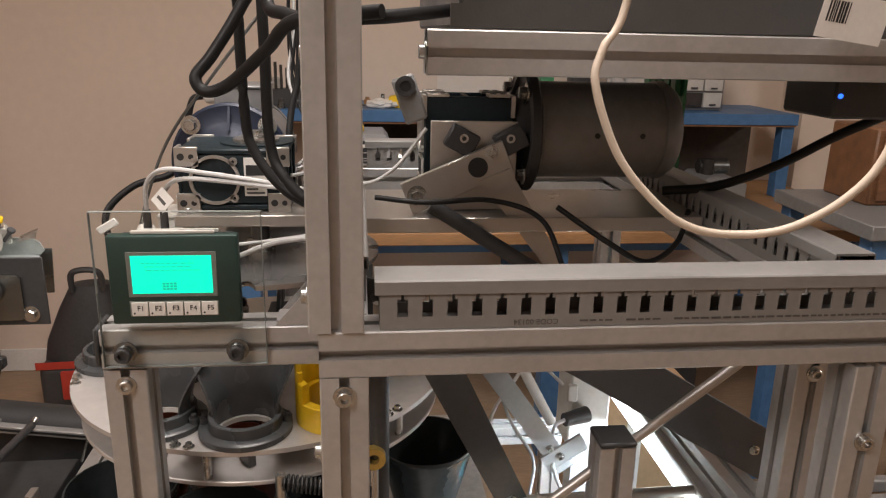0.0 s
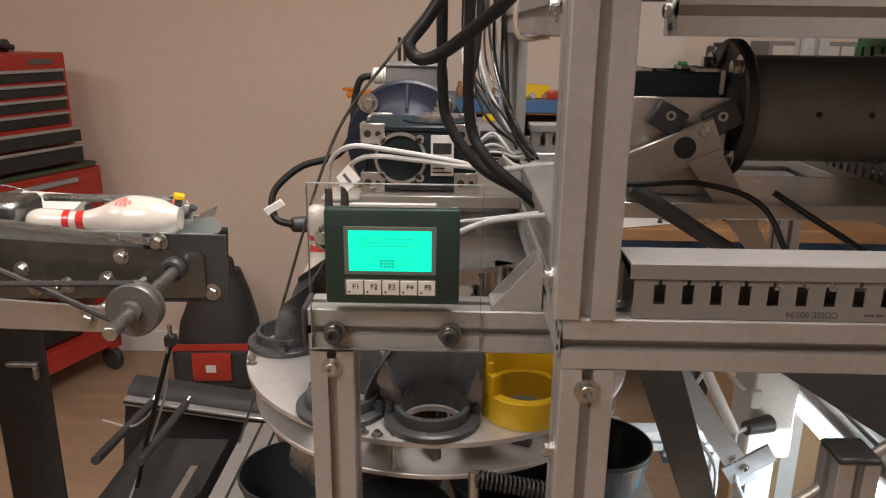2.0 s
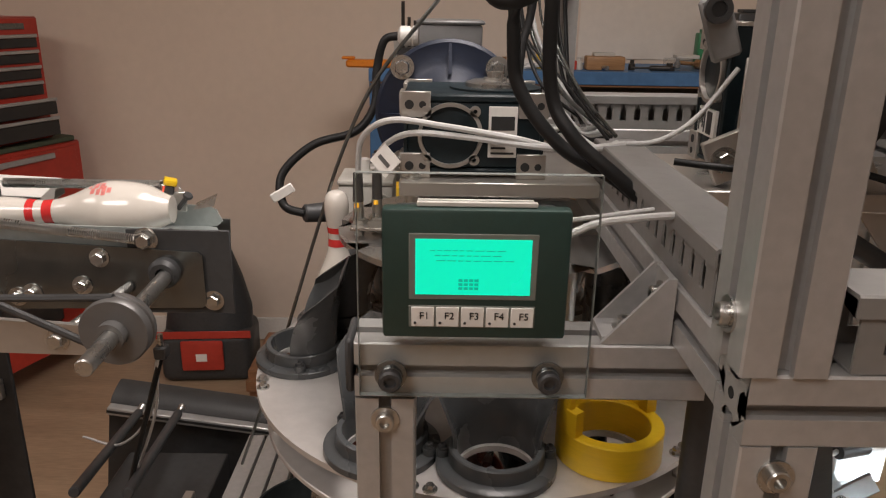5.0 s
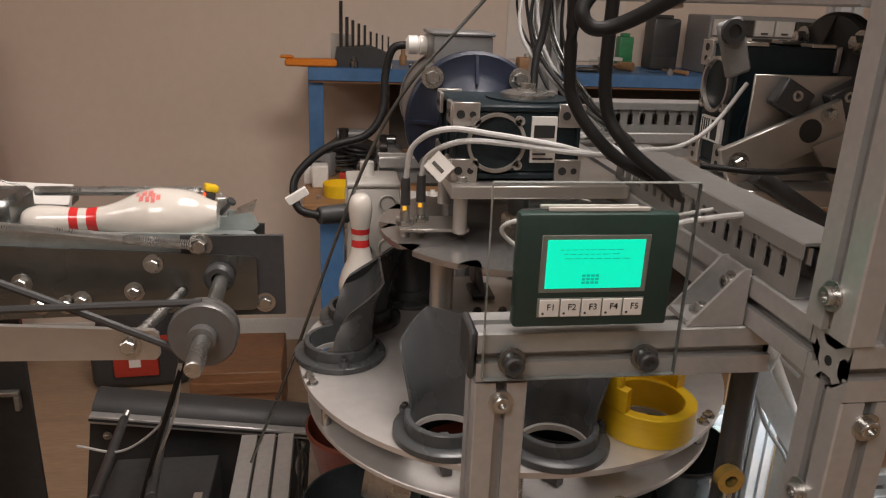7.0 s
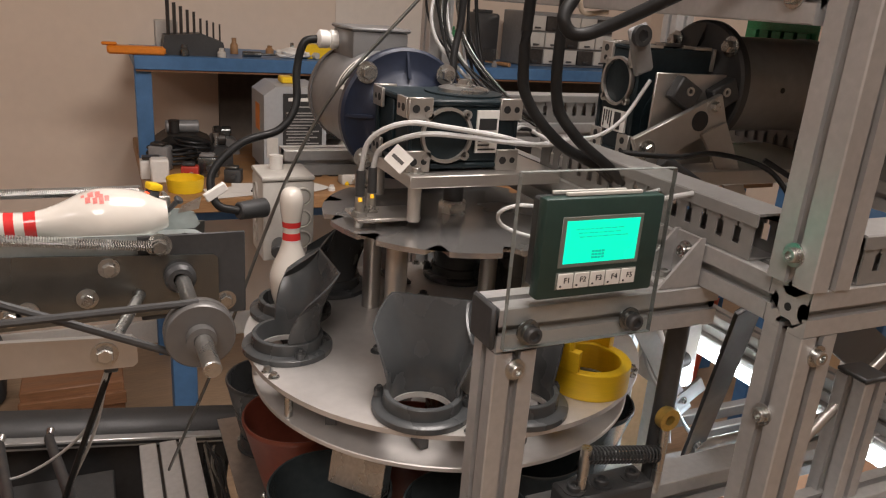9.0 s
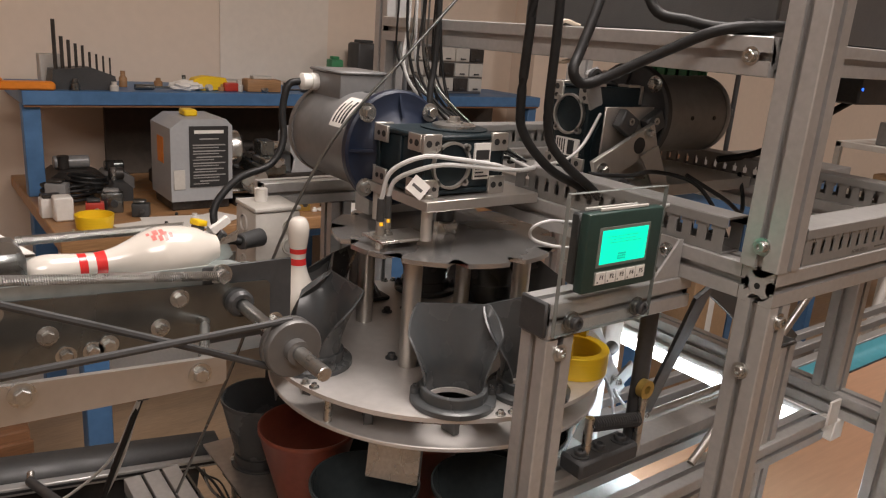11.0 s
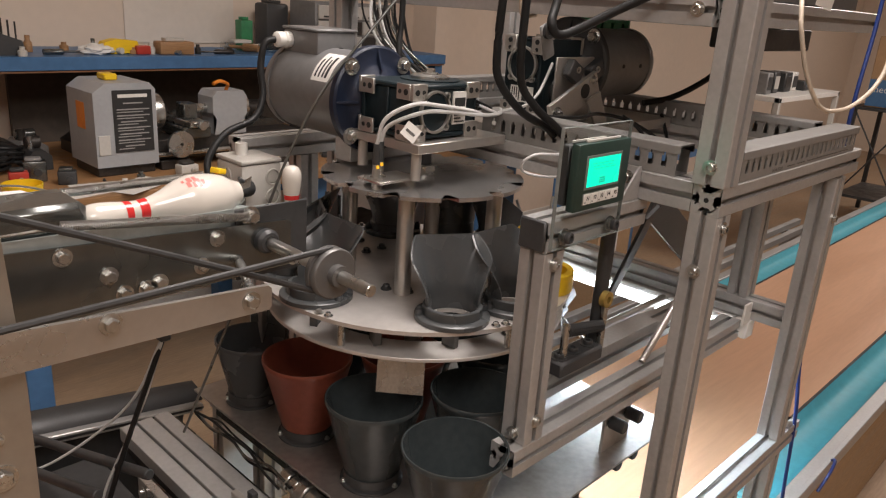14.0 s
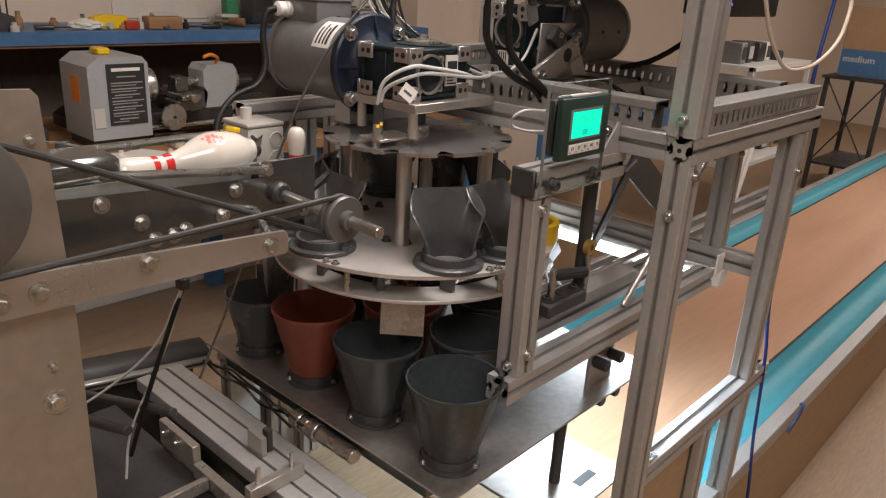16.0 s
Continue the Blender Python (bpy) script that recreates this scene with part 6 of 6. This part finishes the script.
# ---- other things on the bench ----
yl = thing("yellow_tub", "round yellow plastic tub", "tub")
part("tub", lathe(B(), [(0, 0.004), (0.045, 0.004), (0.048, 0.036), (0.051, 0.037), (0.051, 0.032), (0.047, 0.0), (0, 0.0)], 36, pose(-0.325, 2.34, BZ)), YELLOW, yl)
rs = random.Random(12)
DARK = (IRON, BLACK, MOTOR_B, IRON, GALV, IRON)
for i, (x, y, w, d, h) in enumerate(((-0.37, 2.80, 0.18, 0.14, 0.11), (-0.22, 2.62, 0.07, 0.12, 0.10), (-0.20, 2.80, 0.10, 0.12, 0.09), (0.28, 2.72, 0.20, 0.18, 0.13), (0.55, 2.70, 0.20, 0.2, 0.16), (0.92, 2.50, 0.16, 0.16, 0.12),
                                     (1.15, 2.45, 0.18, 0.2, 0.11), (0.95, 2.75, 0.26, 0.2, 0.18), (1.30, 2.7, 0.2, 0.2, 0.15), (-0.02, 2.72, 0.20, 0.2, 0.11), (0.15, 2.90, 0.30, 0.14, 0.13), (0.50, 2.36, 0.12, 0.07, 0.07), (0.74, 2.34, 0.10, 0.09, 0.06))):
    t = thing("machine_part", "dark oily metal machine part on the bench", "machine part", "bench clutter")
    mt = DARK[i % 6]
    part("body", prism(B(), [(0, 0), (w, 0), (w, h * 0.42), (w * 0.72, h * 0.60), (w * 0.22, h * 0.60), (0, h * 0.35)], Matrix(((1, 0, 0, x), (0, 0, 1, y), (0, 1, 0, BZ), (0, 0, 0, 1))), d), mt, t, smooth=20)
    part("head", cyl(B(), (x + w * 0.2, y + d / 2, BZ + h * 0.78), (x + w * 0.8, y + d / 2, BZ + h * 0.78), h * 0.2, 16, None, 0.003), DARK[(i + 2) % 6], t)
    part("collar", cyl(B(), (x + w * 0.35, y + d * 0.4, BZ + h * 0.6), (x + w * 0.35, y + d * 0.4, BZ + h), min(w, d) * 0.13, 14, None, 0.002), STEEL if i % 2 else IRON, t)
for i, (x, y, r) in enumerate(((-0.33, 2.66, 0.075), (-0.26, 2.70, 0.055), (0.42, 2.86, 0.08))):
    t = thing("cable_coil", "loose coil of black cable on the bench", "cable", "cable coils")
    pts = [(x + (r + rs.uniform(-.008, .008)) * math.cos(k * 0.7), y + (r + rs.uniform(-.008, .008)) * 0.8 * math.sin(k * 0.7), BZ + 0.006 + k * 0.0016 + 0.02 * (i % 2) * math.sin(k * 0.35) ** 2) for k in range(36)]
    part("coil", tube(B(), pts, 0.005, 7, 3), CABLE, t)
for i, (x, y, w, h, mt, lb) in enumerate(((-0.40, 2.50, 0.07, 0.055, WHITE, "white"), (-0.30, 2.45, 0.05, 0.045, TOOL_RED, "red"), (-0.24, 2.50, 0.06, 0.06, GALV, "grey"), (-0.37, 2.60, 0.06, 0.075, MOTOR_B, "dark grey"), (-0.18, 2.42, 0.05, 0.04, BLACK, "black"), (0.16, 2.36, 0.06, 0.035, JBOX, "pale grey"), (0.30, 2.33, 0.045, 0.05, BRASS, "brass-coloured"), (0.62, 2.38, 0.05, 0.06, STEEL, "bright metal"))):
    t = thing("small_box", lb + " little parts holder standing on the bench", "holder", "bench clutter")
    q = pose(x, y, BZ, 0, 0, rs.uniform(-40, 40))
    part("body", box(B(), -w / 2, w / 2, -w * 0.35, w * 0.35, 0, h, 0.004, q, 2), mt, t)
    part("top", box(B(), -w * 0.42, w * 0.30, -w * 0.28, w * 0.28, h + 0.0003, h + 0.010, 0.003, q), DARK[i % 6], t)
    part("stub", cyl(B(), q @ Vector((w * 0.1, -w * 0.35, h * 0.5)), q @ Vector((w * 0.1, -w * 0.55, h * 0.5)), h * 0.18, 12, None, 0.001), STEEL if i % 2 else BLACK, t)
pw = thing("white_adapter", "white plastic power adapter", "adapter")
part("body", box(B(), -0.41, -0.36, 2.42, 2.47, BZ, BZ + 0.07, 0.005), WHITE, pw)
for i, (x, y, a) in enumerate(((-0.17, 2.30, 12), (-0.10, 2.32, -8), (0.45, 2.30, 20), (-0.02, 2.29, 30))):
    t = thing("paper_sheet", "loose white paper sheet on the bench", "paper", "loose papers")
    part("sheet", box(B(), -0.10, 0.10, -0.045, 0.065, 0.0004 + i * 0.0008, 0.001 + i * 0.0008, 0, pose(x, y, BZ, 0, 0, a)), PAPER, t)
for i in range(26):
    t = thing("small_part", "small plastic or metal part on the bench", "part", "bench clutter")
    x, y = -0.40 + rs.uniform(0, 1.5), 2.26 + rs.uniform(0, 0.16)
    r = rs.uniform(0.005, 0.014)
    part("body", lathe(B(), [(0, 0), (r, 0), (r, r * 0.8), (r * 0.6, r), (r * 0.6, r * 1.6), (0, r * 1.6)], 14, pose(x, y, BZ)), rs.choice((YELLOW, STEEL, BLACK, IRON, GALV, STEEL, WHITE)), t)
ub = thing("wooden_crate", "brown wooden crate beside the bench leg", "crate")
part("box", box(B(), -0.80, -0.52, 2.40, 2.70, 0.0, 0.24, 0.004), DKWOOD, ub)
for z in (0.04, 0.17):
    part("batten", box(B(), -0.805, -0.515, 2.385, 2.3995, z, z + 0.04, 0.002), DKWOOD, ub)
ub = thing("under_bench_box", "black box under the bench", "box")
part("box", box(B(), 0.75, 1.25, 2.42, 2.80, 0.0, 0.45, 0.006), BLACK, ub)
part("lid", box(B(), 0.74, 1.26, 2.41, 2.81, 0.4505, 0.47, 0.004), BLACK, ub)

# ---- tool chest ----
tc = thing("tool_chest", "red rolling tool chest with dark drawers and pale trim", "tool chest")
part("upper_chest", box(B(), 0.0, 0.66, 0.0, 0.32, 0.90, 1.315, 0.006), TOOL_RED, tc)
for i, (z, h) in enumerate(((1.215, 0.045), (1.163, 0.045), (1.110, 0.046), (1.055, 0.048), (0.990, 0.058), (0.918, 0.066))):
    pull = 0.0 if i < 4 else 0.05
    d = part("drawer", box(B(), 0.02, 0.64, -0.006 - pull, -0.0005, z, z + h - 0.014, 0.002), DRAWER, tc)
    part("trim", box(B(), 0.02, 0.64, -0.012 - pull, -0.0065 - pull if pull else -0.0065, z + h - 0.013, z + h - 0.001, 0.002), ALU, d, "pale aluminium drawer pull")
part("badge", box(B(), 0.50, 0.60, -0.003, -0.0003, 1.275, 1.295, 0.001), GALV, tc)
part("mat", box(B(), -0.03, 0.72, -0.03, 0.36, 0.880, 0.8995, 0.004), mat("green_rubber_mat", (0.06, 0.075, 0.045), 0.7, 0.0, 0.2, 10), tc, "green rubber mat")
part("lower_chest", box(B(), -0.03, 0.74, -0.03, 0.36, 0.44, 0.8795, 0.006), TOOL_RED, tc)
for i in range(3):
    d = part("drawer", box(B(), 0.0, 0.71, -0.037, -0.0305, 0.46 + i * 0.14, 0.585 + i * 0.14, 0.002), TOOL_RED, tc)
    part("trim", box(B(), 0.10, 0.61, -0.048, -0.0375, 0.555 + i * 0.14, 0.575 + i * 0.14, 0.003), ALU, d)
for x in (-0.03, 0.68):
    for y in (-0.03, 0.30):
        part("cart_leg", box(B(), x, x + 0.06, y, y + 0.06, 0.10, 0.4395, 0.002), TOOL_RED, tc)
        part("caster", cyl(B(), (x + 0.015, y + 0.03, 0.05), (x + 0.045, y + 0.03, 0.05), 0.05, 24, None, 0.004), BLACK, tc)
part("lower_tray", box(B(), -0.03, 0.74, -0.03, 0.36, 0.12, 0.20, 0.002), TOOL_RED, tc)
part("tray_load", box(B(), 0.06, 0.60, 0.0, 0.30, 0.2005, 0.33, 0.02), IRON, tc, "dark tools in the tray")
tc.matrix_basis = pose(-1.815, 2.30, 0, 0, 0, 69)
for nm, lb, ct, mt, (x, y) in (("spray_can", "black spray can with white band on the chest", "can", BLACK, (0.22, 0.10)), ("hand_tool", "black hand tool lying on the chest", "tool", BLACK, (0.50, 0.15))):
    t = thing(nm, lb, ct)
    q = pose(-1.815, 2.30, 1.3155, 0, 0, 69) @ pose(x, y, 0)
    if nm == "spray_can":
        part("can", lathe(B(), [(0, 0), (0.026, 0), (0.026, 0.11), (0.018, 0.125), (0.010, 0.13), (0.010, 0.15), (0, 0.15)], 24, q), mt, t)
        part("band", lathe(B(), [(0.0263, 0.085), (0.0263, 0.10)], 24, q), WHITE, t)
    else:
        part("grip", tube(B(), [q @ Vector(p) for p in ((-0.06, 0, 0.012), (0.0, 0.01, 0.03), (0.07, 0.0, 0.014))], 0.012), mt, t)
        part("head", box(B(), -0.02, 0.08, 0.015, 0.05, 0.0, 0.045, 0.012, q), mt, t)
        part("blade", box(B(), -0.12, -0.02, -0.01, 0.01, 0.0, 0.012, 0.002, q @ pose(0, 0, 0.004, 0, -8)), JBOX, t)

# ---- tool bag on the floor ----
tb = thing("tool_bag", "black and red fabric tool bag on the floor", "bag")
bm = B()
box(bm, -0.17, 0.17, -0.11, 0.11, 0.0, 0.20, 0.035, seg=3)
part("lower_body", bm, BLACK_SHEET, tb)
bm = B()
lathe(bm, [(0.165, 0.19), (0.158, 0.27), (0.118, 0.39), (0.075, 0.49), (0, 0.505)], 24, Matrix(((1, 0, 0.10, -0.02), (0, 0.65, 0, 0), (0, 0, 1, 0), (0, 0, 0, 1))))
part("upper_body", bm, BLACK_SHEET, tb)
part("pocket", box(B(), -0.085, 0.07, -0.128, -0.112, 0.06, 0.18, 0.008, seg=2), TOOL_RED, tb, "red front pocket")
part("pocket_mark", box(B(), -0.03, 0.01, -0.1295, -0.1282, 0.10, 0.13, 0.0), PAPER, tb)
part("band", box(B(), -0.172, 0.172, -0.1135, -0.1105, 0.185, 0.215, 0.001), TOOL_RED, tb)
part("handle", tube(B(), [(-0.03, -0.04, 0.47), (-0.02, -0.05, 0.55), (0.07, -0.05, 0.55), (0.08, -0.04, 0.47)], 0.012), BLACK, tb)
tb.matrix_basis = pose(-1.06, 2.86, 0.0, 0, 0, 4)

# ---- beyond the machine ----
ws = thing("white_shelf_unit", "white shelf unit crowded with small equipment", "shelf unit")
for z in (0.42, 0.72, 1.00):
    part("shelf", box(B(), 3.35, 4.35, 1.75, 2.15, z, z + 0.03, 0.002), WHITE, ws)
for x in (3.35, 4.32):
    for y in (1.75, 2.12):
        part("post", box(B(), x, x + 0.03, y, y + 0.03, 0.0, 1.028, 0.002), JBOX, ws)
rs = random.Random(21)
for i in range(16):
    z = (0.4505, 0.7505, 1.0305)[i % 3]
    x, y = 3.40 + (i // 3) * 0.150 + rs.uniform(0, .03), 1.80 + rs.uniform(0, .1)
    t = thing("equipment_box", "small equipment box on the white shelf", "equipment", "equipment on the shelf")
    w, h = rs.uniform(0.07, 0.13), rs.uniform(0.05, 0.14)
    mt = rs.choice((BLACK, MOTOR_B, JBOX, WHITE, BLACK, CARD))
    part("body", box(B(), x, x + w, y, y + 0.12, z, z + h, 0.006), mt, t)
    part("panel", box(B(), x + w * 0.1, x + w * 0.9, y - 0.003, y - 0.0003, z + h * 0.2, z + h * 0.8, 0.001), rs.choice((BLACK, JBOX, IRON)), t)
dk = thing("blue_desk", "dark desk with blue frame and wooden clutter", "desk")
part("top", box(B(), 1.30, 2.60, 1.70, 2.17, 0.96, 1.00, 0.003), MOTOR_B, dk)
for x in (1.32, 2.53):
    for y in (1.72, 2.10):
        part("leg", box(B(), x, x + 0.05, y, y + 0.05, 0.0, 0.9595, 0.002), BLUE, dk)
part("crossbar", box(B(), 1.371, 2.529, 2.11, 2.14, 0.42, 0.47, 0.002), BLUE, dk)
part("front_panel", box(B(), 1.371, 2.529, 1.73, 1.745, 0.80, 0.9595, 0.002), BLUE, dk)
wb = thing("wooden_box", "dark wooden box on the desk", "box")
part("box", box(B(), 1.44, 1.80, 1.93, 2.14, 1.0005, 1.22, 0.005), DKWOOD, wb)
part("door", box(B(), 1.46, 1.78, 1.922, 1.9295, 1.015, 1.205, 0.002), DKWOOD, wb)
part("dial", lathe(B(), [(0, 0), (0.030, 0), (0.030, 0.006), (0.022, 0.008), (0.014, 0.022), (0, 0.024)], 28, pose(1.53, 1.9218, 1.115, 90)), STEEL, wb, "round steel dial")
mr = thing("metal_rack", "black metal rack with cross braces", "rack")
for x in (5.15, 5.85):
    for y in (1.45, 1.85):
        part("post", box(B(), x, x + 0.03, y, y + 0.03, 0.0, 0.86, 0.0), BLACK, mr)
part("deck", box(B(), 5.13, 5.90, 1.43, 1.90, 0.8605, 0.88, 0.002), BLACK, mr)
part("deck", box(B(), 5.181, 5.849, 1.46, 1.87, 0.20, 0.22, 0.0), BLACK, mr)
for a, b in (((5.165, 1.465, 0.23), (5.165, 1.86, 0.85)), ((5.165, 1.86, 0.23), (5.165, 1.465, 0.85))):
    part("brace", cyl(B(), a, b, 0.006, 8), BLACK, mr)
ct = thing("moving_carton", "brown cardboard carton with blue printed band", "carton")
part("box", box(B(), 5.2, 5.6, 1.43, 1.82, 0.8805, 1.38, 0.005), CARD, ct)
part("blue_band", box(B(), 5.1965, 5.1995, 1.432, 1.818, 0.89, 1.08), BLUE, ct, "blue printed band")
text_mesh("print", "medium", 0.068, Matrix(((0, 0, -1, 5.1955), (-1, 0, 0, 1.69), (0, 1, 0, 1.01), (0, 0, 0, 1))), WHITE, ct, 0.0003)
for x, y in ((0.56, 1.62), (1.75, 1.80)):
    t = thing("carton", "small brown cardboard carton on the floor", "carton", "floor cartons")
    part("box", box(B(), x, x + 0.26, y, y + 0.22, 0.0, 0.62, 0.004), CARD, t)
    part("tape", box(B(), x + 0.11, x + 0.15, y - 0.0012, y - 0.0003, 0.0, 0.62), PAPER, t)
bs = thing("black_stand", "thin black metal stand with a clamp arm", "stand")
part("post", cyl(B(), (2.49, 2.25, 0.0), (2.49, 2.25, 1.75), 0.012, 14), BLACK, bs)
part("foot", lathe(B(), [(0, 0), (0.14, 0), (0.14, 0.008), (0.03, 0.02), (0, 0.02)], 28, pose(2.49, 2.25, 0)), BLACK, bs)
part("arm", box(B(), 2.36, 2.477, 2.235, 2.265, 1.15, 1.185, 0.004), BLACK, bs)
part("clamp", box(B(), 2.40, 2.43, 2.225, 2.2345, 1.155, 1.18, 0.003), TOOL_RED, bs, "red clamp pad")
ob = thing("orange_bucket", "red-orange bucket standing by the lane", "bucket")
part("bucket", lathe(B(), [(0, 0.01), (0.10, 0.01), (0.125, 0.40), (0.135, 0.40), (0.135, 0.38), (0.105, 0.0), (0, 0.0)], 36, pose(1.57, 2.32, 0.0)), REDOR, ob)
part("rim", lathe(B(), [(0.1355, 0.382), (0.142, 0.384), (0.142, 0.399), (0.1355, 0.401)], 36, pose(1.57, 2.32, 0.0), close=True), REDOR, ob)
for x in (3.0, 3.08):
    t = thing("leaning_tube", "white plastic tube leaning beside the lane", "tube", "leaning tubes")
    part("tube", cyl(B(), (x, 1.66, 0.0), (x + 0.5, 1.72, 0.9), 0.02, 16), WHITE, t)
